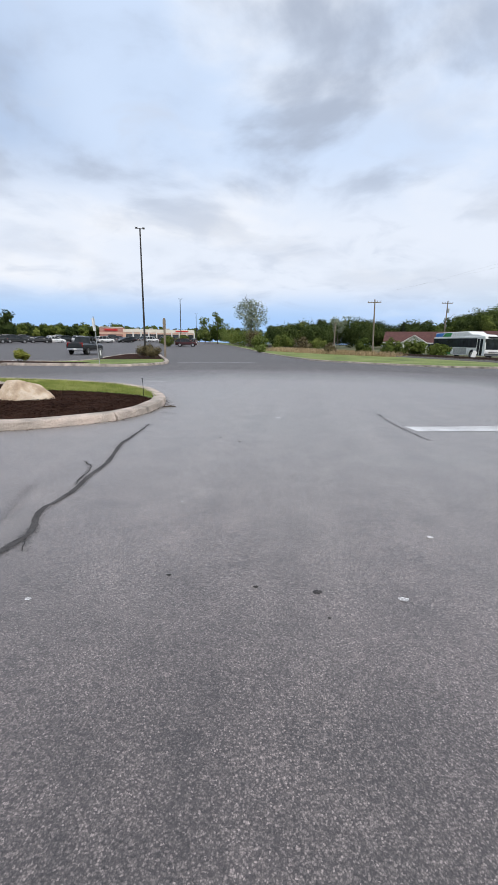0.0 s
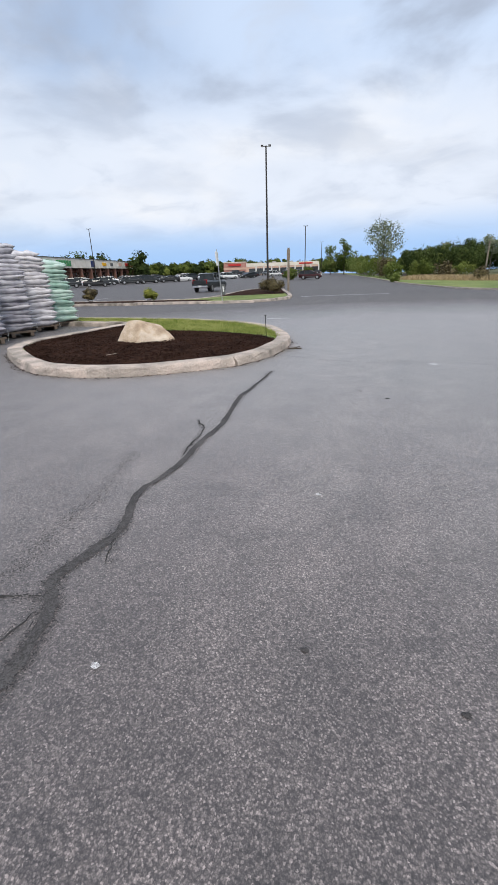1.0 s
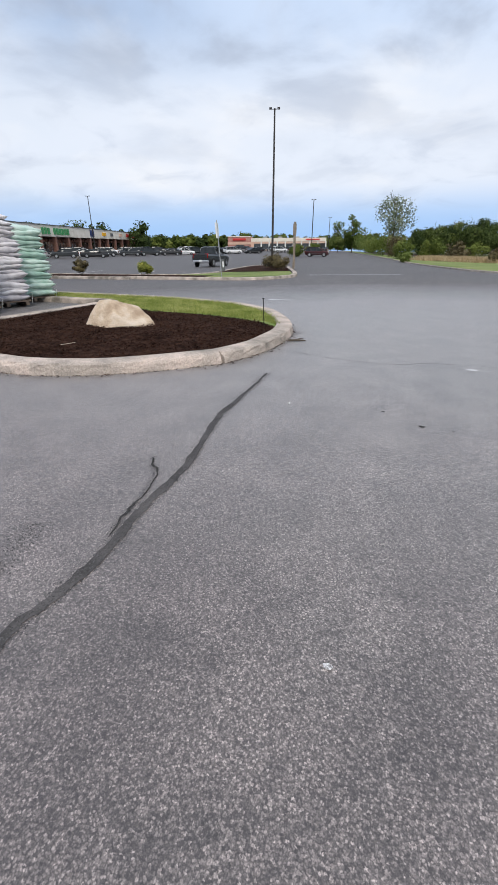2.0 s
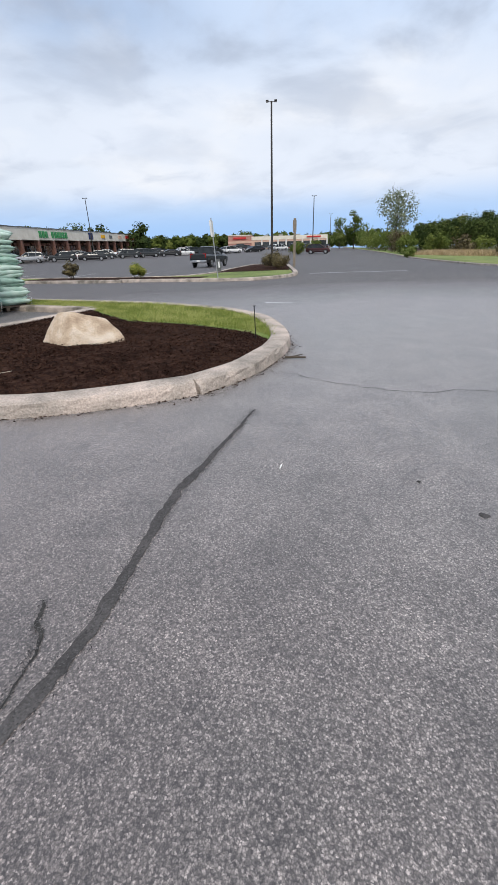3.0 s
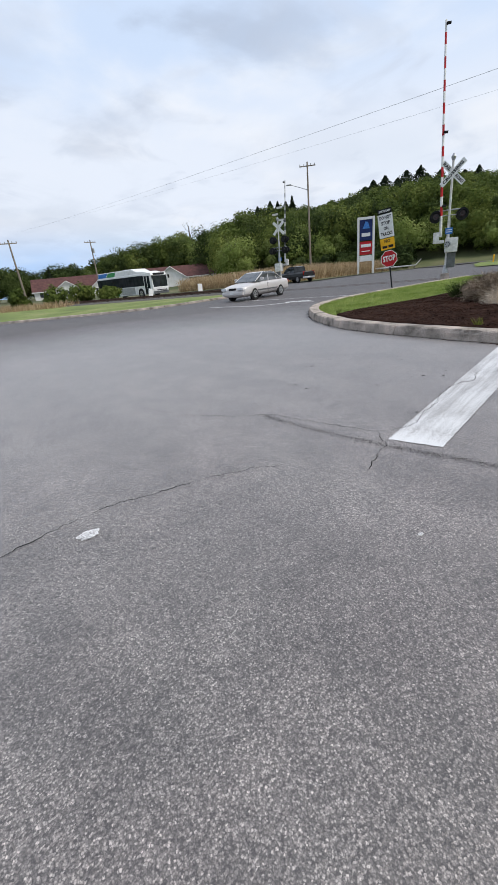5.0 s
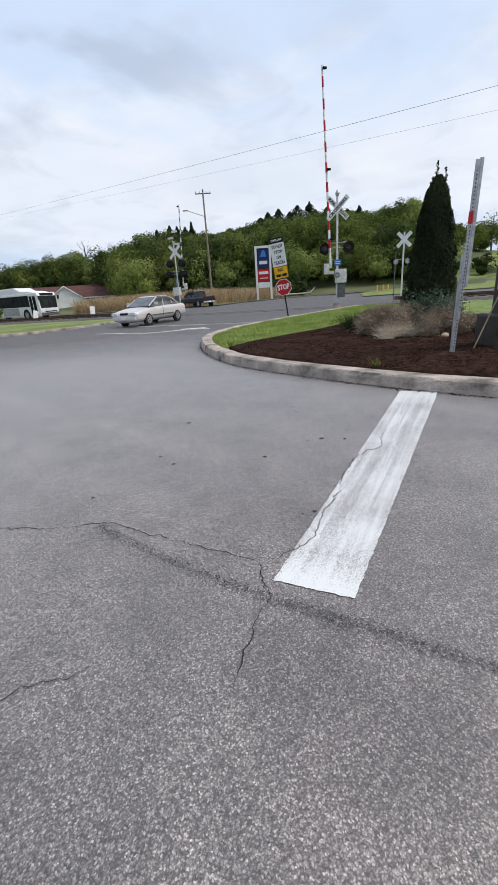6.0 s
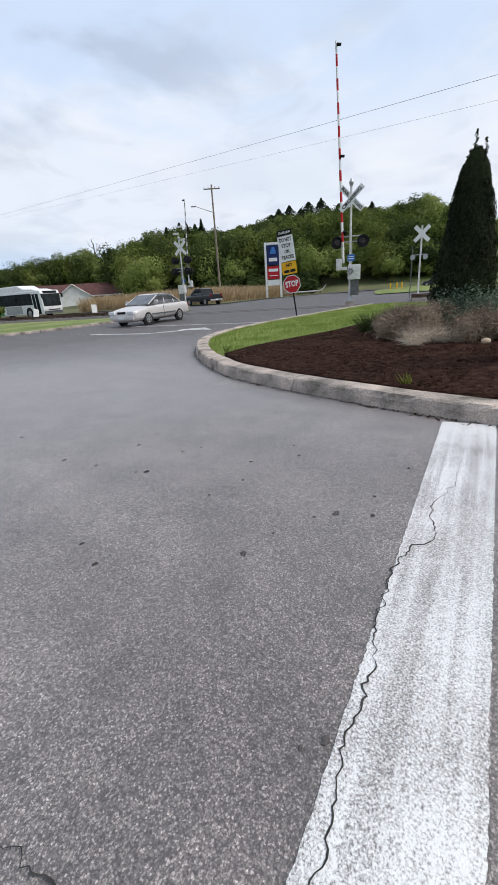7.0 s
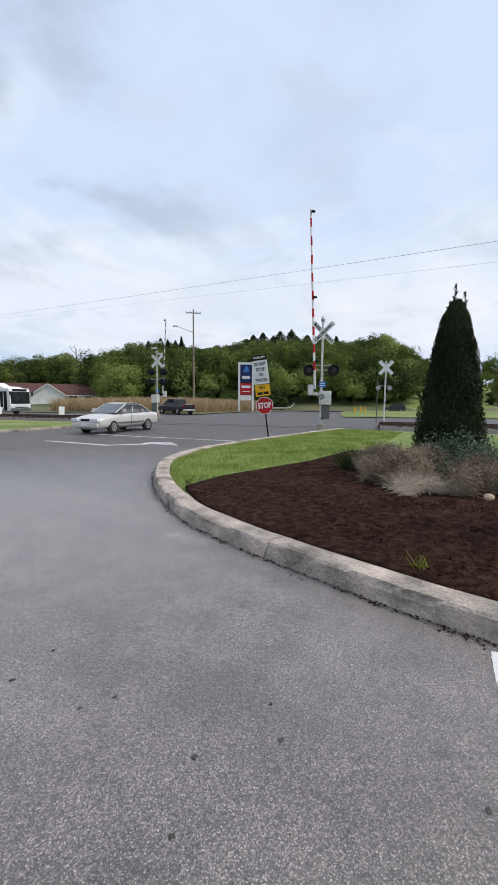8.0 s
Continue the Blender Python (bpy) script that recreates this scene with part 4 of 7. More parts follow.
ribbon("crack", [(-2.9, 8.9), (-1.6, 8.45), (-0.77, 8.38), (-0.25, 8.62), (0.40, 8.71), (1.19, 8.55), (1.7, 8.3)], 0.009, M_CRACK, "thin crack across the asphalt", wander=0.03, step=0.025, lift=0.006)
ribbon("crack", [(1.57, 10.93), (1.85, 10.06), (2.1, 9.65), (2.42, 9.24), (2.57, 8.55), (2.69, 8.21), (2.84, 8.1), (3.04, 8.07), (3.23, 8.13), (3.47, 8.17), (3.72, 8.23), (3.97, 8.33), (4.31, 8.42), (4.54, 8.42), (4.65, 8.35), (5.1, 8.47), (5.48, 8.46), (5.84, 8.54)],
       0.007, M_CRACK, "thin jagged crack running along the stop line", lift=0.008, wander=0.035, step=0.02)
SEAM = [(2.36, 9.35), (2.39, 8.58), (2.48, 7.97), (2.54, 7.70), (2.60, 7.43), (2.72, 6.9)]
speckles("seam_grit", SEAM, 0.05, 2900, 0.0045, M_GRIT, "dark ravelled grit along a seam in the asphalt", 5)
ribbon("crack", [(2.70, 8.20), (2.55, 8.05), (2.48, 7.97), (2.29, 7.91), (2.0, 7.75)], 0.007, M_CRACK, "short crack in the asphalt", wander=0.03, step=0.02, lift=0.008)
M_DIRT = material("brown_road_dirt", [(0.07, 0.055, 0.042), (0.13, 0.105, 0.082), (0.20, 0.165, 0.135)], 30, 0.95, island=0.6)
speckles("road_dirt", BED_A_FRONT[3:], 0.30, 9000, 0.0055, M_DIRT, "brown dirt washed against the kerb", 30)
speckles("road_dirt", BED_A_BACK[:4], 0.30, 5000, 0.0055, M_DIRT, "brown dirt washed against the kerb", 31)
speckles("road_dirt", BED_B_FAR[6:] + BED_B_NEAR[1:5], 0.34, 12000, 0.0055, M_DIRT, "brown dirt washed against the kerb", 32)
speckles("pale_smear", [(7.1, 12.6), (7.12, 12.22), (7.12, 11.95)], 0.16, 1500, 0.006, M_PALEGRIT, "pale scraped concrete dust on the asphalt", 6)


# ---- plants ----
def limb_mesh(bm, rng, base, top, r, spread, count):
    bm_rod(bm, base, top, r, r * 0.45, 9)
    for k in range(count):
        t = 0.35 + 0.6 * k / max(1, count - 1)
        a = Vector(base).lerp(Vector(top), t)
        ang = k * 2.4 + rng.uniform(-0.4, 0.4)
        ln = spread * (1.15 - 0.6 * t) * rng.uniform(0.7, 1.1)
        mid = a + Vector((math.cos(ang) * ln * 0.55, math.sin(ang) * ln * 0.55, ln * 0.45))
        tip = a + Vector((math.cos(ang) * ln, math.sin(ang) * ln, ln * 1.1))
        bm_rod(bm, a, mid, r * 0.42 * (1.1 - 0.6 * t), r * 0.24, 6)
        bm_rod(bm, mid, tip, r * 0.24, r * 0.06, 5)
        for q in range(3):
            side = mid.lerp(tip, 0.2 + 0.25 * q) 
            bm_rod(bm, side, side + Vector((rng.uniform(-1, 1), rng.uniform(-1, 1), rng.uniform(0.3, 1.2))) * ln * 0.4, r * 0.11, r * 0.03, 4)


def crown_points(nrng, rng, h, w, low, blobs, leaves, fill=0.55):
    """Places of leaves in clumps inside an egg-shaped crown from low to h, and the way each one faces."""
    pts, faces = [], []
    for _ in range(blobs):
        while True:
            u = Vector((rng.uniform(-1, 1), rng.uniform(-1, 1), rng.uniform(-1, 1)))
            if u.length < 1:
                break
        c = np.array((u.x * w / 2 * 0.8, u.y * w / 2 * 0.8, low + (h - low) * (0.5 + 0.42 * u.z)))
        r = w * rng.uniform(0.13, 0.24)
        d = nrng.normal(size=(leaves, 3))
        d /= np.linalg.norm(d, axis=1)[:, None]
        pts.append(c + d * (r * nrng.uniform(fill, 1.1, leaves))[:, None] * np.array((1, 1, 0.8)))
        faces.append(d + np.array((u.x, u.y, u.z + 0.25)) * 0.7)
    return np.concatenate(pts), np.concatenate(faces)


def tree(x, y, h, w, label, mat, seed, leaf=0.35, blobs=26, leaves=90, low=0.25, trunk=0.02, kind="tree", name="tree"):
    rng, nrng = random.Random(seed), np.random.default_rng(seed)
    root = thing(name, pose(x, y, lie(x, y)), label, kind)
    bm = bmesh.new()
    limb_mesh(bm, rng, (0, 0, -0.2), (rng.uniform(-0.3, 0.3), rng.uniform(-0.3, 0.3), h * 0.82), h * trunk, w * 0.42, 8)
    part("trunk", bm, M_BARK, root)
    if leaves:
        p, face = crown_points(nrng, rng, h, w, h * low, blobs, leaves)
        part("crown", quad_mesh("crown", leaf_quads(nrng, p, leaf, face=face), mat), mat, root)
    return root


def conifer(x, y, h, w, label, seed, leaf=0.5, count=1500, mat=None, bare=0.1, tiers=22, blunt=1.0):
    mat = mat or M_LEAF_DARK
    nrng = np.random.default_rng(seed)
    root = thing("conifer", pose(x, y, lie(x, y)), label, "tree")
    part("trunk", bm_rod(bmesh.new(), (0, 0, -0.2), (0, 0, h * 0.97), h * 0.016, 0.02, 8), M_BARK, root)
    t = nrng.uniform(bare, 1, count) ** 0.9
    a = nrng.uniform(0, 2 * np.pi, count)
    tier = 0.4 + 0.6 * np.abs(np.sin(t * tiers + 1.3 * np.sin(a * 2 + seed) + nrng.normal(size=count) * 0.15))
    gap = 1 + 0.32 * np.sin(a * 2 + seed * 1.7 + t * 11) + 0.2 * np.sin(a * 5 - seed + t * 23)
    r = w / 2 * np.minimum(1.0, (1.02 - t) * blunt) * tier * gap * np.sqrt(nrng.uniform(0.1, 1, count))
    pts = np.stack([r * np.cos(a), r * np.sin(a), h * t - 0.22 * r], 1)
    face = np.stack([np.cos(a) * 0.5, np.sin(a) * 0.5, np.full(count, 1.0)], 1)
    part("crown", quad_mesh("crown", leaf_quads(nrng, pts, leaf, face=face), mat), mat, root)
    return root


def bush(x, y, h, w, label, mat, seed, leaf=0.06, blobs=14, leaves=160, name="shrub", group="", lift=0.12):
    rng, nrng = random.Random(seed), np.random.default_rng(seed)
    root = thing(name, pose(x, y, lie(x, y) + lift), label, "shrub", group)
    for k in range(7):
        a = k * 0.9
        part("stem", bm_rod(bmesh.new(), (0.05 * math.cos(a), 0.05 * math.sin(a), -0.05), (w * 0.3 * math.cos(a), w * 0.3 * math.sin(a), h * 0.7), 0.012, 0.004, 5), M_BARK, root)
    p, face = crown_points(nrng, rng, h, w, 0.02, blobs, leaves, 0.4)
    part("foliage", quad_mesh("foliage", leaf_quads(nrng, p, leaf, face=face), mat), mat, root)
    return root


# far woods and hillside trees
def woods(name, spots, label, mat, seed, leaf=0.75, per=420):
    nrng, rng = np.random.default_rng(seed), random.Random(seed)
    quads = []
    for x, y, h, w in spots:
        p, face = crown_points(nrng, rng, h, w, h * 0.04, 13, per // 13, 0.55)
        p += np.array((x, y, lie(x, y)))
        quads.append(leaf_quads(nrng, p, leaf, face=face, loose=0.45))
    me = quad_mesh(name, np.concatenate(quads), mat)
    return tagged(new(name, me), label, "trees", kind="stuff")


def ring_spots(seed, a0, a1, d0, d1, count, h0, h1):
    rng = random.Random(seed)
    out = []
    for _ in range(count):
        a, d = radians(rng.uniform(a0, a1)), rng.uniform(d0, d1)
        h = rng.uniform(h0, h1)
        out.append((d * math.sin(a), 6 + d * math.cos(a), h, h * rng.uniform(0.75, 1.05)))
    return out


# how high the skyline of the woods stands, in degrees, by the compass round the crossing
RIDGE_AZ = (-8, -2, 1.4, 3.2, 6.6, 8.6, 12, 15, 17, 20, 22, 24.6, 27.5, 29.5, 31, 32.4, 34.5, 37, 40, 43, 45, 47, 50, 53, 57, 60, 62, 65, 67.5, 70.5, 72, 73.4, 76, 80, 84, 120)
RIDGE_EL = (2.3, 2.7, 3.6, 3.5, 3.6, 3.1, 3.0, 3.0, 3.7, 3.7, 4.4, 4.9, 5.7, 5.2, 4.6, 5.4, 6.2, 7.2, 7.3, 7.0, 6.8, 6.9, 7.3, 7.7, 7.9, 8.0, 7.8, 7.2, 8.3, 8.8, 8.0, 5.3, 5.2, 6.0, 6.0, 5.5)


def wood_spots(seed, a0, a1, d0, d1, count, h0, h1, behind=()):
    """Trees that rise no higher than the skyline. behind: stretches (from, to, distance) kept free of trees nearer than that."""
    rng = random.Random(seed)
    out = []
    for _ in range(count):
        az, d = rng.uniform(a0, a1), rng.uniform(d0, d1)
        if any(u < az < v and d < far for u, v, far in behind):
            continue
        x, y = 2.5 + d * math.sin(radians(az)), 7.5 + d * math.cos(radians(az))
        top = 1.4 + d * math.tan(radians(float(np.interp(az, RIDGE_AZ, RIDGE_EL)) * rng.uniform(0.98, 1.09)))
        h = min(rng.uniform(h0, h1), top - lie(x, y))
        if h > 2.5:
            out.append((x, y, h, min(h, rng.uniform(h0, h1)) * rng.uniform(0.85, 1.2)))
    return out


CLEAR = ((15, 33.5, 136), (33, 40, 106))
woods("hillside_wood", wood_spots(3, 18, 74, 108, 172, 200, 9, 15, CLEAR), "dense green woods climbing a hillside", M_LEAF, 3, 0.36, 2000)
woods("hillside_wood", wood_spots(13, 20, 74, 108, 168, 120, 9, 14, CLEAR), "deep green trees on a hillside", M_LEAF_DEEP, 13, 0.36, 1900)
woods("hillside_wood", wood_spots(4, 38, 73, 106, 135, 50, 6, 11, CLEAR), "pale green young trees on a hillside", M_LEAF_PALE, 4, 0.34, 1700)
woods("hillside_wood", wood_spots(14, 40, 72, 104, 122, 20, 7, 11, CLEAR), "yellow-green spring trees on a hillside", M_LEAF_LIME, 14, 0.32, 1700)
woods("hillside_wood", wood_spots(24, 22, 32, 136, 146, 7, 8, 11), "yellow-green trees behind the houses", M_LEAF_LIME, 24, 0.32, 1500)
woods("hillside_wood", wood_spots(5, 73, 110, 118, 170, 60, 7, 11), "dark green woods on a low hill", M_LEAF, 5, 0.4, 1300)
woods("undergrowth", wood_spots(15, 43, 57, 92, 110, 70, 2.6, 4.8) + wood_spots(25, 56, 90, 112, 122, 70, 2.6, 4.6), "dark thicket along the foot of the hill", M_LEAF_DEEP, 15, 0.3, 620)
woods("far_wood", wood_spots(6, -6, 26, 140, 172, 90, 8, 13), "line of dark green trees beyond the houses", M_LEAF_DEEP, 6, 0.36, 1300)
woods("far_wood", wood_spots(16, -4, 24, 136, 160, 26, 6, 9), "mid green trees beyond the houses", M_LEAF, 16, 0.36, 1300)
woods("far_wood", ring_spots(7, -38, -6, 215, 260, 120, 5.5, 8), "distant tree line behind the shops", M_LEAF_DEEP, 7, 0.6, 700)
woods("far_wood", ring_spots(17, -44, -6, 205, 235, 60, 5, 8.5), "distant mid green trees behind the shops", M_LEAF, 17, 0.6, 700)
woods("far_wood", ring_spots(8, -100, -40, 200, 250, 120, 8, 11), "distant tree line behind the shops", M_LEAF_DEEP, 8, 0.75, 420)
woods("far_wood", ring_spots(27, -64, -38, 148, 175, 40, 7, 9.2), "trees rising behind the row of shops", M_LEAF_DEEP, 27, 0.5, 700)
woods("far_wood", ring_spots(9, 110, 262, 170, 230, 130, 8, 12), "distant tree line across the car park", M_LEAF, 9, 1.1, 180)

tree(-13.0, 111, 12.8, 8.8, "tall airy tree with thin silvery spring leaves", M_LEAF_GREY, 11, 0.26, 40, 74, 0.2)
tree(-34, 148, 9.0, 6, "slender young green tree", M_LEAF_PALE, 12, 0.4, 20, 60, 0.1)
tree(-29.5, 148, 11, 6, "slender young green tree", M_LEAF, 13, 0.4, 22, 70, 0.1)
tree(-25, 146, 7.0, 7, "rounded pale green tree", M_LEAF_PALE, 14, 0.4, 20, 70, 0.05)
tree(-4.5, 126, 6.8, 8, "rounded dark green tree", M_LEAF_DEEP, 15, 0.4, 30, 90, 0.05)
tree(4.2, 128, 8.2, 10, "broad grey-green tree beyond the verge", M_LEAF_DEEP, 16, 0.36, 34, 110, 0.05)
tree(8.4, 100, 7.8, 4.2, "half-bare tree with a thin crown", M_LEAF_GREY, 17, 0.3, 14, 40, 0.5, 0.014)
tree(58.5, 86.5, 10.4, 9.5, "large bright green tree at the foot of the hill", M_LEAF_LIME, 18, 0.26, 60, 190, 0.0)
tree(72, 133, 11, 9, "large mid green tree near the houses", M_LEAF_PALE, 19, 0.34, 40, 130, 0.05)
tree(74.5, 133, 15.0, 8, "bare tree above the woods", M_LEAF_GREY, 20, 0.3, 16, 8, 0.4)
tree(67, 113, 12.6, 11, "tall dark green tree at the hill foot", M_LEAF_DEEP, 22, 0.36, 40, 150, 0.02)
tree(82, 110, 13.0, 12, "tall dark green tree at the hill foot", M_LEAF_DEEP, 23, 0.36, 40, 150, 0.02)
tree(128, 54, 13.5, 9, "tall pale green tree on the hill", M_LEAF_LIME, 24, 0.4, 40, 130, 0.2)
tree(158, 40, 12, 9, "bare tree beside the hill", M_LEAF_GREY, 25, 0.4, 14, 5, 0.4)
# pines and spruces standing out of the ridge: compass, distance, skyline reached, width, a spruce's taper or a pine's blunt head
for k, (a, d, el, w, blunt) in enumerate(((51.7, 168, 8.2, 7.0, 4.2), (52.6, 166, 8.75, 6.2, 3.4), (53.9, 168, 9.0, 6.8, 4.5), (55.3, 164, 8.6, 6.0, 3.8), (56.2, 168, 9.2, 7.2, 4.8), (57.7, 165, 9.45, 6.4, 3.2), (58.4, 168, 8.6, 6.5, 4.6),
                                          (59.8, 168, 8.7, 6.5, 4.0), (62.2, 166, 8.3, 6.0, 3.6), (63.6, 166, 8.5, 5.6, 3.0), (38.7, 150, 7.6, 6.0, 2.6), (40.3, 150, 8.0, 6.0, 2.2), (41.2, 152, 7.9, 5.0, 1.8),
                                          (43.0, 152, 8.3, 4.8, 1.7), (42.2, 156, 7.8, 5.5, 2.2))):
    x, y = 2.5 + d * math.sin(radians(a)), 7.5 + d * math.cos(radians(a))
    conifer(x, y, 1.4 + d * math.tan(radians(el)) - lie(x, y), w, "dark conifer standing above the hillside woods", 40 + k, 0.36, 2600, M_PINE, 0.3, 13 + 7 * (k % 3) if blunt > 2.5 else 26, blunt)
conifer(31, 137, 8.2, 4.6, "dark conifer above the far trees", 60, 0.36, 1300, M_PINE)

# shrubs along the verge and hedges
for k, (x, y, h, w, mat) in enumerate(((-6, 66, 1.3, 2.0, M_LEAF_PALE), (-7.5, 80, 3.2, 5, M_LEAF), (-10, 92, 3.6, 6, M_LEAF_RUST), (-14, 104, 3.8, 7, M_LEAF), (-3.5, 84, 3.2, 5, M_LEAF), (0.5, 80, 2.6, 4, M_LEAF_RUST),
                                       (-18, 120, 4, 7, M_LEAF), (-22, 132, 4.5, 7, M_LEAF_PALE), (4.6, 62, 1.6, 2.0, M_LEAF_RUST), (8.8, 60, 2.3, 2.6, M_LEAF), (12.2, 58, 2.0, 3.6, M_LEAF), (14.6, 56.5, 2.2, 3.6, M_LEAF),
                                       (17.4, 55, 1.8, 3.0, M_LEAF), (3.6, 98, 2.6, 5, M_LEAF))):
    bush(x, y, h, w, "loose shrub on the verge beside the railway", mat, 70 + k, 0.2, 16, 90, lift=0.05)
bush(-21.3, 24.0, 0.95, 1.1, "small rusty brown shrub in mulch", M_LEAF_RUST, 90, 0.06)
bush(-17.0, 24.6, 0.8, 1.15, "small yellow-green shrub in mulch", M_LEAF_YELLOW, 91, 0.06)
bush(-12.4, 35.5, 1.1, 1.9, "rusty green shrub at the end of an island", M_LEAF_RUST, 92, 0.08)
bush(-13.9, 38.0, 1.0, 1.8, "rusty green shrub at the end of an island", M_LEAF_RUST, 93, 0.08)
bush(-27, 84, 2.0, 3.5, "dark green shrub on a car park island", M_LEAF, 94, 0.15)
bush(-26, 92, 2.2, 3.5, "dark green shrub on a car park island", M_LEAF, 95, 0.15)

# dry reeds
def reeds(name, outline, count, h, label, seed):
    rng, nrng = random.Random(seed), np.random.default_rng(seed)
    xs, ys = [p[0] for p in outline], [p[1] for p in outline]
    pts = []
    while len(pts) < count:
        p = (rng.uniform(min(xs), max(xs)), rng.uniform(min(ys), max(ys)))
        if inside(p, outline):
            pts.append((*p, lie(*p) + 0.05))
    tagged(new(name, quad_mesh(name, blade_quads(nrng, np.array(pts), h, 0.06, 0.32), M_REED)), label, "reeds", kind="stuff")


reeds("reeds", [(39.5, 47), (58, 53.5), (72, 57), (74, 66), (58, 80), (46, 82), (34, 70), (36, 58)], 60000, 1.75, "tall dry straw-coloured reeds in a field", 5)
reeds("reeds", [(-6, 74), (4, 60), (10, 52), (13, 52), (7, 68), (-3, 88)], 9000, 0.6, "dry brown grass beside the railway", 6)


# ---- buildings ----
def strip_mall():
    root = thing("strip_mall", Matrix(), "low row of shops with brick columns and cream sign band", "building")
    a, b = Vector((-62.0, 34.5)), Vector((-103.6, 140.3))
    way = (b - a).normalized()
    out = Vector((way.y, -way.x))
    length = (b - a).length
    turn = math.degrees(math.atan2(way.y, way.x))

    def at(s, o, z):
        p = a + way * s + out * o
        return (p.x, p.y, z)

    def block(name, s0, s1, o0, o1, z0, z1, mat, label="", bevel=0.0, par=root):
        bm = bm_box(bmesh.new(), (0, 0, 0), (s1 - s0, abs(o1 - o0), z1 - z0), bevel)
        return part(name, bm, mat, par, label, at=Matrix.Translation(at((s0 + s1) / 2, (o0 + o1) / 2, (z0 + z1) / 2)) @ Matrix.Rotation(radians(turn), 4, "Z"))

    def base(s):
        p = at(s, 0, 0)
        return lie(p[0], p[1])

    bays = 18
    step = length / bays
    top = lambda s: base(s) + 5.75
    block("back_wall", 0, length, -3.2, -14, -0.5, 6.3, M_BRICK, "brown brick shop wall")
    block("roof", -0.2, length + 0.2, -3.0, -14.5, 6.3, 6.7, M_DKGREY, "flat grey roof")
    for k in range(bays):
        s0, s1 = k * step, (k + 1) * step
        z = base((s0 + s1) / 2)
        block("sign_band", s0, s1, 0.25, -3.2, z + 3.7, z + 5.75, M_STUCCO, "cream stucco sign band")
        block("coping", s0, s1, 0.35, -3.3, z + 5.75, z + 5.9, M_DKGREY, "grey parapet coping")
        block("column", s0 - 0.35, s0 + 0.35, 0.2, -0.6, z - 0.4, z + 3.7, M_BRICK, "red-brown brick column", 0.03)
        block("awning", s0 + 0.35, s1 - 0.35, -1.6, -3.2, z + 2.75, z + 3.2, M_BRICK, "dark red awning")
        win = block("shop_window", s0 + 0.5, s1 - 0.5, -3.12, -3.2, z + 0.4, z + 2.7, M_SHOPGLASS, "dark shop window")
        for q in (0.33, 0.66):
            m = s0 + 0.5 + (step - 1) * q
            block("mullion", m - 0.05, m + 0.05, -3.06, -3.14, z + 0.1, z + 2.75, M_GALV, "pale metal mullion")
    z = base(length)
    block("end_wall", length - 0.02, length + 0.35, 0.1, -14.2, z - 0.6, z + 5.7, M_BRICK, "brick end wall")
    block("column", length - 0.3, length + 0.4, 0.22, -0.5, z - 0.4, z + 3.7, M_BRICK, "red-brown brick column", 0.03)
    for s, w, h, mat in ((length - 5, 5.5, 1.1, M_NAVY), (length - 14.5, 2.2, 1.3, M_REDSIGN), (length - 20, 3.4, 0.9, M_REDSIGN), (length - 27, 2.6, 0.9, M_PINKSTONE), (length - 35, 2.0, 0.8, M_DKGREY), (length - 41, 2.8, 0.8, M_YELLOW),
                         (length - 49.5, 2.4, 1.5, M_NAVY)):
        z = base(s)
        block("shop_sign", s - w / 2, s + w / 2, 0.42, 0.26, z + 4.75 - h / 2, z + 4.75 + h / 2, mat, "plain coloured shop sign", 0.04)
    s = length - 63.5
    for k in range(10):
        if k == 6:
            continue
        u = s - k * 1.28 + 0.0
        z = base(u)
        block("shop_sign", u - 0.45, u + 0.45, 0.42, 0.26, z + 4.1, z + 5.3, M_GREENSIGN, "green block of a shop sign", 0.05)


strip_mall()


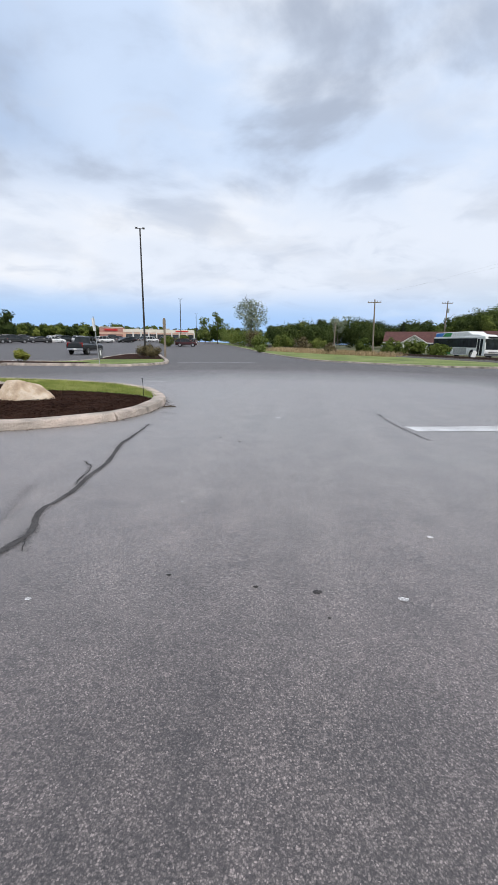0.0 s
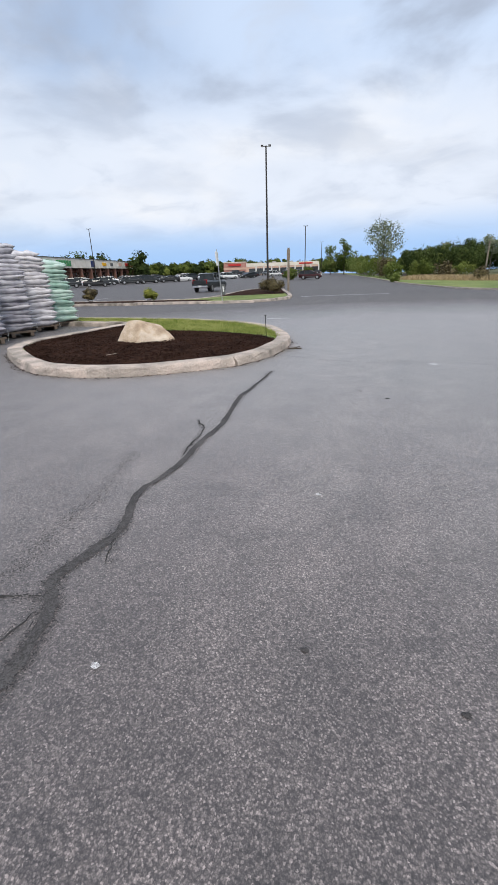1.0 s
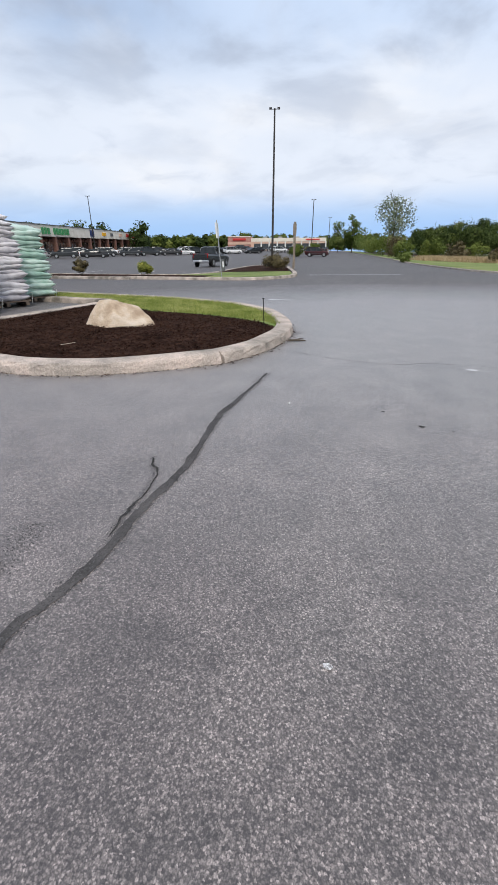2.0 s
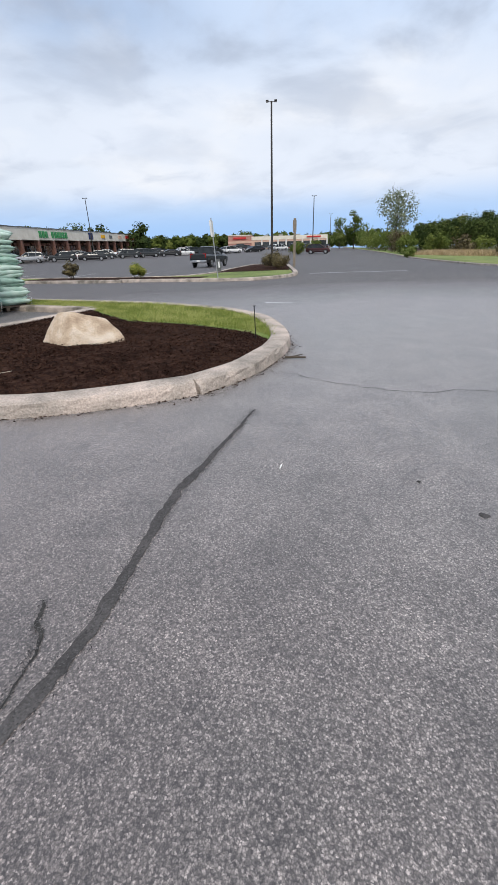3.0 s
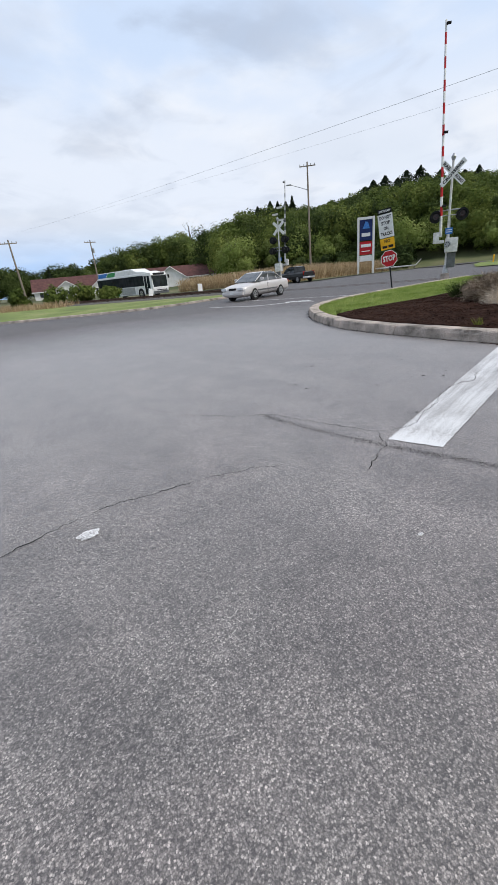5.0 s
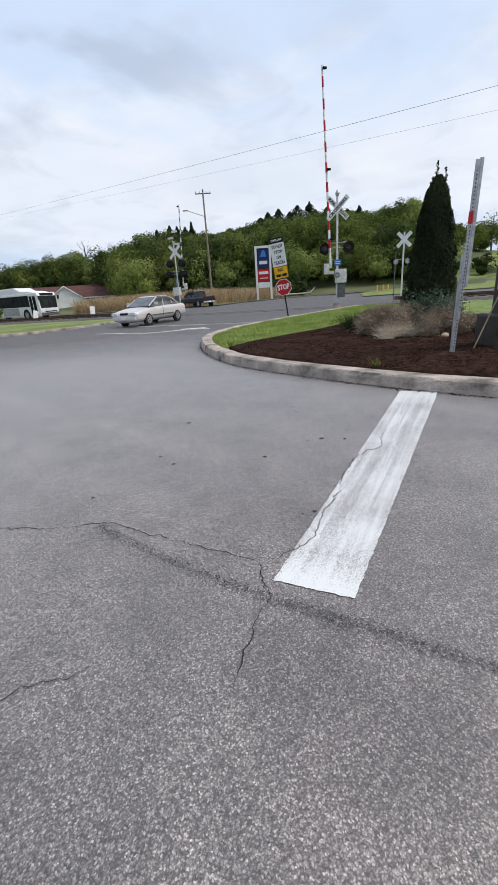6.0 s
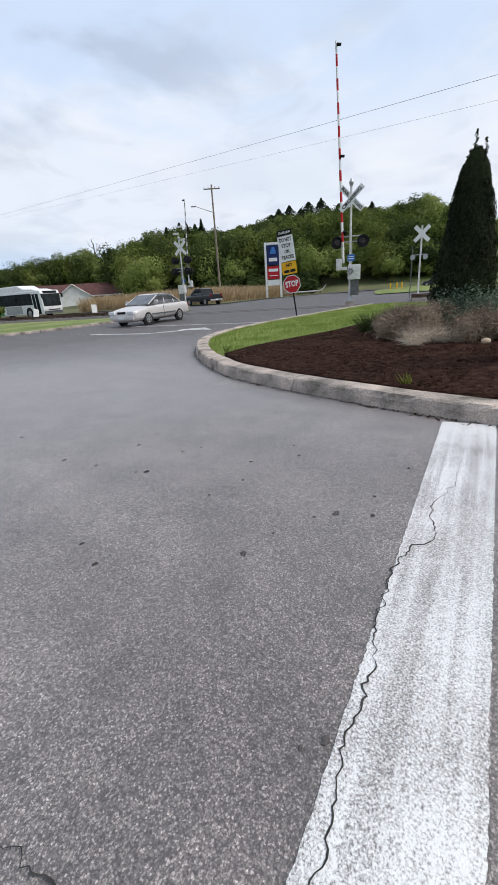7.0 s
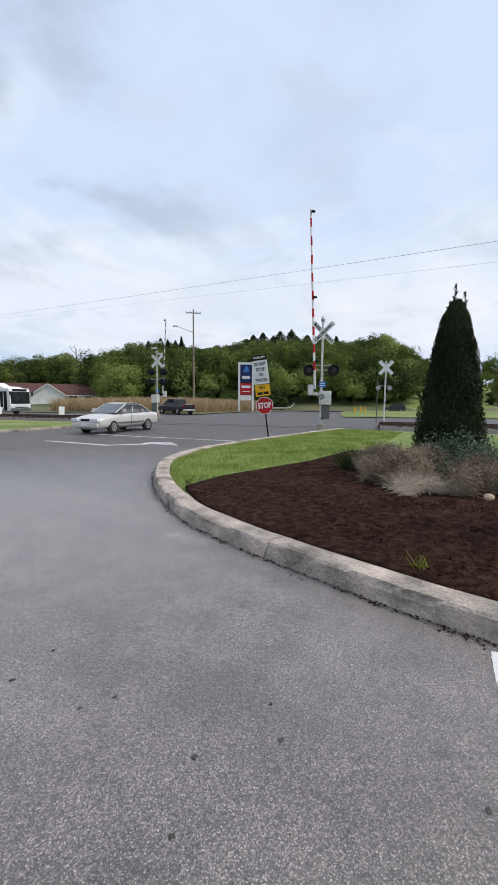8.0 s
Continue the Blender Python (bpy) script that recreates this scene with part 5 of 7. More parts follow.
def far_shop():
    a, b = Vector((-83, 167.4)), Vector((-46.6, 181.1))
    way = b - a
    length, turn = way.length, math.degrees(math.atan2(way.y, way.x))
    root = thing("shop_building", pose(a.x, a.y, lie(-65, 174), 0, 0, turn), "long peach stucco shop with red signs and pale windows", "building")

    def block(name, x0, x1, y0, y1, z0, z1, mat, label="", bevel=0.0):
        part(name, bm_box(bmesh.new(), ((x0 + x1) / 2, (y0 + y1) / 2, (z0 + z1) / 2), (x1 - x0, y1 - y0, z1 - z0), bevel), mat, root, label)

    block("wall", 9.2, length, 0, 18, -0.5, 4.3, M_PINKSTONE, "peach stucco wall")
    block("corner_block", 0, 9.2, -0.8, 18, -0.5, 5.1, M_PINKBRICK, "taller pink brick corner block")
    block("band", 9.2, length + 0.1, -0.12, 0.0, 3.2, 4.5, M_STUCCO, "pale sign band")
    block("band", -0.1, 9.3, -0.95, -0.8, 2.2, 3.0, M_PINKSTONE, "pale band")
    block("band", -0.1, 9.3, -0.95, -0.8, 4.9, 5.2, M_STUCCO, "pale coping")
    block("shop_sign", 2.0, 7.2, -1.1, -0.95, 3.65, 4.4, M_REDSIGN, "plain red shop sign", 0.05)
    block("shop_sign", length - 8, length - 2.5, -0.3, -0.12, 3.6, 4.15, M_REDSIGN, "plain red shop sign", 0.05)
    block("door", 3.2, 6.4, -0.9, -0.8, 0, 2.1, M_SHOPGLASS, "dark glass shop door")
    for k in range(9):
        x = 10.4 + k * 3.2
        block("window", x, x + 2.6, -0.1, 0.0, 0.4, 2.5, M_SHOPGLASS, "dark shop window")
        block("pier", x + 2.62, x + 3.15, -0.2, 0.0, -0.2, 3.2, M_WHITE_WORN, "white pier")
    for x in (14, 20, 27):
        block("rooftop_unit", x, x + 1.6, 4, 6, 4.3, 5.1, M_GREYBOX, "grey rooftop unit")


far_shop()


def gable_roof(bm, x0, x1, y0, y1, eave, ridge, over=0.4):
    """A roof with its ridge along x, 0.15 thick."""
    ym = (y0 + y1) / 2
    drop = (ridge - eave) * over / ((y1 - y0) / 2)
    rings = []
    for x in (x0 - over, x1 + over):
        rings.append([bm.verts.new((x, y, z)) for y, z in ((y0 - over, eave - drop), (ym, ridge), (y1 + over, eave - drop), (y1 + over, eave - drop - 0.15), (ym, ridge - 0.15), (y0 - over, eave - drop - 0.15))])
    for i in range(6):
        j = (i + 1) % 6
        bm.faces.new((rings[0][i], rings[0][j], rings[1][j], rings[1][i]))
    for r in rings:
        bm.faces.new((r[0], r[1], r[4], r[5]))
        bm.faces.new((r[1], r[2], r[3], r[4]))
    bmesh.ops.recalc_face_normals(bm, faces=bm.faces[:])
    return bm


def house(x, y, rz, length, depth, eave, ridge, wings, windows, label):
    root = thing("house", pose(x, y, lie(x, y) - 0.1, 0, 0, rz), label, "house")
    bm = bm_box(bmesh.new(), (length / 2, depth / 2, eave / 2 - 0.2), (length, depth, eave + 0.4))
    for xx in (0, length):
        v = [bm.verts.new((xx, yy, zz)) for yy, zz in ((0, eave), (depth / 2, ridge - 0.15), (depth, eave))]
        bm.faces.new(v)
    part("wall", bm, M_SIDING, root, "white clapboard wall")
    part("roof", gable_roof(bmesh.new(), 0, length, 0, depth, eave, ridge), M_ROOF, root, "red-brown shingle roof")
    for x0, w, out, top in wings:
        bm = bm_box(bmesh.new(), (x0 + w / 2, -out / 2 + 0.3, eave / 2 - 0.2), (w, out + 0.6, eave + 0.4))
        bm_plate(bm, [(x0, eave), (x0 + w, eave), (x0 + w / 2, top - 0.15)], -out + 0.002, -out + 0.25)
        wing = part("wing", bm, M_SIDING, root, "white gabled wing")
        r = gable_roof(bmesh.new(), 0, out + depth / 2, -w / 2, w / 2, eave, top, 0.35)
        bmesh.ops.transform(r, matrix=Matrix.Translation((x0 + w / 2, -out, 0)) @ Matrix.Rotation(radians(90), 4, "Z"), verts=r.verts[:])
        part("wing_roof", r, M_ROOF, root, "red-brown shingle roof")
        f = bmesh.new()
        for s in (-1, 1):
            a, b = Vector((x0 + w / 2 + s * (w / 2 + 0.35), -out - 0.37, eave - 0.2 * (top - eave))), Vector((x0 + w / 2, -out - 0.37, top))
            bm_rod(f, a, b, 0.1, 0.1, 4)
        part("bargeboard", f, M_WHITE, root, "white bargeboards")
    part("eaves_board", bm_box(bmesh.new(), (length / 2, -0.42, eave - 0.12 - 0.4 * (ridge - eave) / (depth / 2)), (length + 0.9, 0.06, 0.22)), M_WHITE, root, "white eaves board")
    for wx, wy, wz, ww, wh in windows:
        win = part("window", bm_plate(bmesh.new(), rect(wx, wz, ww + 0.2, wh + 0.2), wy - 0.06, wy), M_WHITE, root, "white framed window")
        for s in (-0.25, 0.25):
            part("pane", bm_plate(bmesh.new(), rect(wx + s * ww, wz, ww * 0.46, wh), wy - 0.075, wy - 0.062), M_SHOPGLASS, win, "dark pane")


h2 = math.degrees(math.atan2(106.1 - 117.3, 65.1 - 43.3))
house(43.3, 117.3, h2, 24.5, 9, 2.6, 5.3, [(9.0, 7.5, 3.5, 5.0)], [(2.2, 0, 1.5, 2.0, 1.3), (6.2, 0, 1.5, 2.4, 1.3), (18.5, 0, 1.5, 2.0, 1.2), (22, 0, 1.5, 1.6, 1.2)], "single-storey white house with a red-brown roof")
h1 = math.degrees(math.atan2(124.0 - 129.4, 43.7 - 24.3))
house(24.3, 129.4, h1, 20.5, 9, 2.5, 5.4, [(5.2, 6.0, 2.5, 4.2), (14.3, 5.6, 5, 4.4)], [(2.2, 0, 1.4, 1.8, 1.2), (8.2, -2.5, 1.3, 1.6, 1.1), (15.6, -5, 1.3, 1.1, 1.1), (18.3, -5, 1.3, 1.3, 1.1), (12.6, 0, 1.4, 1.6, 1.2)],
      "single-storey white house with a red-brown roof and gabled wings")


# ---- the crossing: gates, signs, poles ----
def round_bm(bm, c, r, depth, n=20, axis="Y"):
    d = {"X": Vector((depth / 2, 0, 0)), "Y": Vector((0, depth / 2, 0)), "Z": Vector((0, 0, depth / 2))}[axis]
    return bm_rod(bm, Vector(c) - d, Vector(c) + d, r, r, n)


def crossbuck(root, z, y, size, words):
    for turn, text in ((45, words[0]), (-45, words[1])):
        m = Matrix.Translation((0, y + (0 if turn > 0 else 0.022), z)) @ Matrix.Rotation(radians(-turn), 4, "Y")
        bm = bm_plate(bmesh.new(), rect(0, 0, size, 0.25), -0.006, 0.004)
        bmesh.ops.transform(bm, matrix=m, verts=bm.verts[:])
        blade = part("crossbuck_blade", bm, M_WHITE, root, "white crossbuck blade")
        if text:
            for x, t, w in text:
                letters(t, 0.2, x, -0.011, 0, M_BLACK, blade, m, w)


def flasher(root, x, y, z, back=False):
    """A round crossing lamp with its black disc and hood."""
    bm = round_bm(bmesh.new(), (x, y, z), 0.29, 0.03, 24)
    disc = part("lamp_disc", bm, M_BLACK, root, "round black lamp backing")
    part("lens", round_bm(bmesh.new(), (x, y - 0.04, z), 0.15, 0.06, 20), M_LENS_DARK, disc, "dark red lens")
    bm = bmesh.new()
    n = 12
    rings = [[bm.verts.new((x + r * math.cos(a), yy, z + r * math.sin(a))) for a in (math.pi * (k / n * 1.3 - 0.15) for k in range(n + 1))] for r, yy in ((0.2, y - 0.01), (0.195, y - 0.36), (0.185, y - 0.36), (0.19, y - 0.01))]
    for a, b in zip(rings, rings[1:]):
        for i in range(n):
            bm.faces.new((a[i], a[i + 1], b[i + 1], b[i]))
    part("hood", bm, M_BLACK, disc, "black lamp hood")
    part("housing", round_bm(bmesh.new(), (x, y + 0.1, z), 0.13, 0.18, 14), M_BLACK, disc, "black lamp housing")


def crossing_gate(m, arm_top, label, worded=True):
    g = thing("crossing_gate", m, label, "railroad gate")
    part("foundation", bm_box(bmesh.new(), (0, 0, 0.12), (0.42, 0.42, 0.45), 0.03), M_CONCRETE, g, "square concrete footing")
    part("mast_base", bm_rod(bmesh.new(), (0, 0, 0.3), (0, 0, 0.75), 0.16, 0.09), M_GALV, g, "flared steel mast base")
    part("mast", bm_rod(bmesh.new(), (0, 0, 0.7), (0, 0, 5.68), 0.06, 0.055, 14), M_WHITE_WORN, g, "white steel mast")
    bell = bm_rod(bmesh.new(), (0, 0, 5.68), (0, 0, 5.83), 0.075, 0.12, 14)
    bm_rod(bell, (0, 0, 5.83), (0, 0, 5.98), 0.12, 0.04, 14)
    part("bell", bell, M_GALV, g, "grey metal warning bell")
    crossbuck(g, 5.07, -0.46 if worded else -0.09, 1.45, ([(0, "CROSSING", 1.2)], [(-0.42, "RAIL", 0.46), (0.42, "ROAD", 0.5)]) if worded else (None, None))
    part("lamp_bar", bm_rod(bmesh.new(), (-0.75, 0, 3.45), (0.75, 0, 3.45), 0.03), M_GALV, g, "lamp crossbar")
    part("lamp_bar", bm_rod(bmesh.new(), (-0.75, -0.02, 3.2), (0.75, -0.02, 3.2), 0.025), M_GALV, g, "lamp crossbar")
    for x in (-0.66, 0.62):
        flasher(g, x, -0.12, 3.2)
        flasher(g, x, 0.3, 3.2)
    part("blue_plate", bm_plate(bmesh.new(), rect(0.04, 2.45, 0.36, 0.3), -0.1, -0.085), M_BLUE, g, "small blue notice plate")
    for k in range(2):
        part("notice_bar", bm_plate(bmesh.new(), rect(0.04, 2.5 - 0.1 * k, 0.26, 0.035), -0.106, -0.101), M_WHITE, g, "unreadable white line")
    mech = part("gate_mechanism", bm_box(bmesh.new(), (0.2, -0.05, 1.75), (0.62, 0.5, 0.72), 0.05), M_WHITE_WORN, g, "white gate mechanism box")
    part("hub", round_bm(bmesh.new(), (0.0, -0.33, 1.8), 0.16, 0.08, 16), M_GALV, mech, "round gate hub")
    for k in range(6):
        a = k * math.pi / 3
        part("bolt", round_bm(bmesh.new(), (0.1 * math.cos(a), -0.38, 1.8 + 0.1 * math.sin(a)), 0.025, 0.03, 8), M_BLACK, mech)
    part("relay_box", bm_box(bmesh.new(), (0.24, 0.02, 1.0), (0.42, 0.34, 0.75), 0.03), M_DKGREY, g, "dark grey relay box on the mast")
    part("counterweight_arm", bm_box(bmesh.new(), (-0.42, -0.33, 1.95), (0.5, 0.06, 0.16), 0.02), M_WHITE_WORN, g, "white counterweight arm")
    part("counterweight", bm_box(bmesh.new(), (-0.58, -0.33, 2.15), (0.3, 0.16, 0.55), 0.05), M_WHITE_WORN, g, "white counterweight")
    part("conduit", bm_rod(bmesh.new(), (0.08, 0.09, 0.4), (0.08, 0.09, 3.1), 0.022), M_GALV, g, "grey conduit pipe")
    foot, tip = Vector((-0.36, -0.33, 2.2)), Vector((-0.78, -0.33, arm_top))
    arm = part("gate_arm", bm_rod(bmesh.new(), foot, foot.lerp(tip, 0.11), 0.07, 0.065, 4), M_WHITE_WORN, g, "raised red and white striped gate arm")
    bands = 18
    for k in range(bands):
        t0, t1 = 0.11 + 0.89 * k / bands, 0.11 + 0.89 * (k + 1) / bands
        part("stripe", bm_rod(bmesh.new(), foot.lerp(tip, t0), foot.lerp(tip, t1), 0.068 - 0.025 * t0, 0.068 - 0.025 * t1, 4), ((M_RED, M_WHITE) if worded else (M_DKGREY, M_WHITE_WORN))[k % 2], arm, ("red stripe" if worded else "dark faded stripe", "white stripe")[k % 2])
    for t in (0.985, 0.52, 0.16):
        p = foot.lerp(tip, t)
        part("arm_lamp", bm_rod(bmesh.new(), p + Vector((0.03, -0.03, 0)), p + Vector((0.22, -0.03, -0.02)), 0.065, 0.055, 10), M_BLACK, arm, "small black arm lamp")
    return g


crossing_gate(pose(23.5, 19.2, 0.1, 0, 0, -58), 11.2, "raised red and white railroad gate with crossbuck and black lamps")
far_gate = crossing_gate(pose(28.0, 37.95, lie(28.0, 37.95), 0, 0, 112), 8.75, "weathered railroad gate beyond the tracks, arm raised", False)
for x in (-0.6, 0.6):
    flasher(far_gate, x, 0.14, 4.1)
    flasher(far_gate, x, -0.2, 4.1)
for x, z, r in ((-0.3, 5.7, 30), (0.25, 6.2, -35), (-0.2, 6.7, 50)):
    part("bracket", bm_plate(bmesh.new(), rect(x, z, 0.55, 0.16), -0.05, -0.03), M_WHITE_WORN, far_gate, "weathered white bracket")


def crossbuck_post(m, label):
    g = thing("crossbuck_post", m, label, "railroad sign")
    part("post", bm_rod(bmesh.new(), (0, 0, -0.1), (0, 0, 4.55), 0.06, 0.055, 12), M_WHITE_WORN, g, "white steel post")
    crossbuck(g, 4.05, -0.08, 1.3, (None, None))
    part("lamp_bar", bm_rod(bmesh.new(), (-0.55, 0, 2.75), (0.4, 0, 2.75), 0.025), M_GALV, g, "lamp crossbar")
    for x in (-0.5, 0.32):
        part("lamp", bm_rod(bmesh.new(), (x, -0.05, 2.6), (x, 0.2, 2.6), 0.17, 0.13, 14), M_GREYBOX, g, "grey lamp housing seen from behind")
    part("strut", bm_rod(bmesh.new(), (-0.5, 0.25, -0.1), (-0.5, 0.25, 3.3), 0.035, 0.03, 8), M_DKGREY, g, "thin dark post beside it")
    return g


crossbuck_post(pose(33.6, 19.4, lie(33.6, 19.4) + 0.05, 0, 0, -60), "white railroad crossbuck on a white post with lamps")


def stop_sign():
    lean = pose(18.05, 18.75, 0.03, 0, 0, -58) @ pose(0, 0, 0, 0, -7.5, 0)
    g = thing("stop_sign", lean, "leaning post with red stop sign, yellow and white notices", "road sign")
    post = bm_box(bmesh.new(), (0, 0.02, 1.62), (0.06, 0.035, 3.5), 0.006)
    part("post", post, M_BLACK, g, "dark steel channel post")
    octagon = lambda r: [(r * math.cos(math.pi / 8 + k * math.pi / 4), 1.45 + r * math.sin(math.pi / 8 + k * math.pi / 4)) for k in range(8)]
    white = part("stop_border", bm_plate(bmesh.new(), octagon(0.385), -0.004, 0.0), M_WHITE, g, "white octagonal border")
    red = part("stop_plate", bm_plate(bmesh.new(), octagon(0.36), -0.009, -0.005), M_RED, g, "red octagonal plate")
    letters("STOP", 0.33, 0, -0.013, 1.45, M_WHITE, red, width=0.56)
    plate = part("yellow_plate", bm_plate(bmesh.new(), rect(0, 2.10, 0.62, 0.48), -0.006, 0.0), M_YELLOW, g, "yellow notice plate")
    letters("NO", 0.19, 0, -0.011, 2.21, M_BLACK, plate, width=0.26)
    for k in range(2):
        part("notice_bar", bm_plate(bmesh.new(), rect(-0.13 + 0.26 * k, 1.98, 0.22, 0.11), -0.012, -0.007), M_BLACK, plate, "unreadable black word")
    plate = part("white_plate", bm_plate(bmesh.new(), rect(0, 2.86, 0.64, 0.98), -0.006, 0.0), M_WHITE, g, "white notice plate")
    for k, word in enumerate(("DO NOT", "STOP", "ON", "TRACKS")):
        letters(word, 0.19, 0, -0.011, 3.2 - 0.225 * k, M_BLACK, plate, width=(0.5, 0.38, 0.2, 0.52)[k])
    plate = part("black_plate", bm_plate(bmesh.new(), rect(0, 3.47, 0.6, 0.2), -0.006, 0.0), M_BLACK, g, "black notice plate")
    letters("STATE LAW", 0.12, 0, -0.011, 3.47, M_WHITE, plate, width=0.5)


stop_sign()


def plaza_sign():
    g = thing("plaza_sign", pose(58.6, 52.0, lie(58.6, 52.0), 0, 0, -48), "tall white-framed shopping plaza sign with coloured panels", "sign")
    for x in (-1.15, 1.15):
        part("post", bm_box(bmesh.new(), (x, 0, 4.1), (0.32, 0.4, 8.3), 0.03), M_WHITE, g, "white square post")
    part("top_rail", bm_box(bmesh.new(), (0, 0, 8.05), (2.3, 0.38, 0.35), 0.03), M_WHITE, g, "white top rail")
    p = part("panel", bm_box(bmesh.new(), (0, 0, 6.4), (1.9, 0.25, 2.9), 0.03), M_NAVY, g, "navy blue sign panel")
    part("emblem", bm_plate(bmesh.new(), [(-0.5, 6.6), (0.55, 6.6), (0.3, 7.5), (-0.1, 7.6)], -0.17, -0.13), M_BLUE, p, "plain blue emblem")
    part("emblem", bm_plate(bmesh.new(), rect(0, 5.75, 1.3, 0.5), -0.17, -0.13), M_WHITE, p, "plain white bar")
    p = part("panel", bm_box(bmesh.new(), (0, 0, 3.85), (1.9, 0.25, 1.9), 0.03), M_RED, g, "red sign panel")
    part("emblem", bm_plate(bmesh.new(), rect(0, 4.2, 1.5, 0.42), -0.17, -0.13), M_WHITE, p, "plain white bar")
    part("emblem", bm_plate(bmesh.new(), rect(0, 3.4, 1.3, 0.12), -0.17, -0.13), M_WHITE, p, "plain white bar")
    part("panel", bm_box(bmesh.new(), (0, 0, 2.35), (1.9, 0.25, 0.85), 0.03), M_WHITE, g, "white sign panel")


plaza_sign()


def utility_pole(x, y, h, label, arm=True, lamp=False, lean=0.0, turn=0.0):
    g = thing("utility_pole", pose(x, y, lie(x, y), 0, lean, turn), label, "utility pole")
    part("pole", bm_rod(bmesh.new(), (0, 0, -0.3), (0, 0, h), 0.17, 0.11, 12), M_POLE, g, "weathered timber pole")
    if arm:
        part("crossarm", bm_box(bmesh.new(), (0, 0.16, h - 0.5), (2.4, 0.12, 0.14), 0.01), M_POLE, g, "timber crossarm")
        for k in (-1.1, -0.5, 0.5, 1.1):
            part("insulator", bm_rod(bmesh.new(), (k, 0.16, h - 0.43), (k, 0.16, h - 0.2), 0.06, 0.04, 8), M_GREYBOX, g, "grey insulator")
    part("transformer", bm_rod(bmesh.new(), (0.25, -0.2, h - 2.6), (0.25, -0.2, h - 1.7), 0.2, 0.2, 12), M_GREYBOX, g, "grey equipment can") if lamp is None else None
    if lamp:
        part("lamp_arm", bm_rod(bmesh.new(), (-0.1, 0, h - 3.6), (-2.6, 0, h - 2.7), 0.05, 0.04, 8), M_GALV, g, "street lamp arm")
        part("lamp_head", bm_box(bmesh.new(), (-2.9, 0, h - 2.68), (0.8, 0.3, 0.16), 0.05), M_GREYBOX, g, "grey street lamp head")


utility_pole(52.1, 57.8, 16.4, "tall timber utility pole with a street lamp arm", lamp=True, turn=-45)
utility_pole(13.7, 82.4, 9.6, "leaning timber utility pole with crossarm", lean=-2)
utility_pole(32.5, 102.7, 11.6, "timber utility pole with crossarm and grey can", lamp=None)
utility_pole(0.0, 150, 9.0, "distant timber utility pole")
utility_pole(7.0, 90, 5.8, "short timber pole beside the far verge", arm=False)


def cable(a, b, sag, r, label):
    """One hanging tube from a to b."""
    bm = bmesh.new()
    rings = []
    for k in range(33):
        p = Vector(a).lerp(Vector(b), k / 32) - Vector((0, 0, sag * 4 * (k / 32) * (1 - k / 32)))
        side = (Vector(b) - Vector(a)).cross(Vector((0, 0, 1))).normalized()
        rings.append([bm.verts.new(p + (side * math.cos(q) + Vector((0, 0, 1)) * math.sin(q)) * r) for q in (0, 1.26, 2.51, 3.77, 5.03)])
    for u, v in zip(rings, rings[1:]):
        for i in range(5):
            bm.faces.new((u[i], u[(i + 1) % 5], v[(i + 1) % 5], v[i]))
    bmesh.ops.recalc_face_normals(bm, faces=bm.faces[:])
    solid("overhead_cable", bm, M_GREYBOX, label, "cable")


cable((67.2, 335.7, 41.4), (36.0, -3.0, 11.4), 0.8, 0.015, "thick overhead cable across the crossing")
cable((65.2, 335.7, 41.4), (37.0, -3.0, 10.2), 0.8, 0.008, "thin overhead cable across the crossing")


def lamp_post(x, y, h, label, heads=2):
    g = thing("lamp_post", pose(x, y, lie(x, y) + 0.1, 0, 0, 20), label, "street lamp")
    part("footing", bm_rod(bmesh.new(), (0, 0, -0.3), (0, 0, 0.75), 0.3, 0.3, 16), M_CONCRETE, g, "round concrete footing")
    part("collar", bm_rod(bmesh.new(), (0, 0, 0.75), (0, 0, 0.85), 0.2, 0.18, 12), M_DARKSTEEL, g, "dark collar")
    part("pole", bm_rod(bmesh.new(), (0, 0, 0.8), (0, 0, h), 0.11, 0.07, 12), M_DARKSTEEL, g, "dark bronze pole")
    part("crossarm", bm_box(bmesh.new(), (0, 0, h - 0.05), (0.8, 0.05, 0.05), 0.01), M_DARKSTEEL, g, "dark crossarm")
    for x in (-0.36, 0.36):
        head = part("lamp_head", bm_box(bmesh.new(), (x, -0.1, h - 0.02), (0.24, 0.36, 0.1), 0.02), M_DARKSTEEL, g, "dark shoebox lamp head")
        part("lens", bm_box(bmesh.new(), (x, -0.1, h - 0.075), (0.2, 0.3, 0.03)), M_LAMP_CLEAR, head, "clear lens")


for x, y, h, l in ((-16.8, 45.5, 12.9, "tall dark car park lamp post with two heads"), (-28.1, 98, 10.4, "dark car park lamp post"), (-74.4, 83, 11.6, "dark car park lamp post before the shops"), (-37, 147.4, 9.8, "distant dark car park lamp post")):
    lamp_post(x, y, h, l)

g = thing("sign_post", pose(-13.3, 41.9, lie(-13.3, 41.9), 0, 0, 15), "brown square post at the end of an island", "post")
part("post", bm_box(bmesh.new(), (0, 0, 1.85), (0.2, 0.2, 3.9), 0.02), M_POLE, g, "brown timber post")
part("plate", bm_plate(bmesh.new(), rect(0, 3.2, 0.3, 0.9), -0.13, -0.115), M_POLE, g, "brown plate")

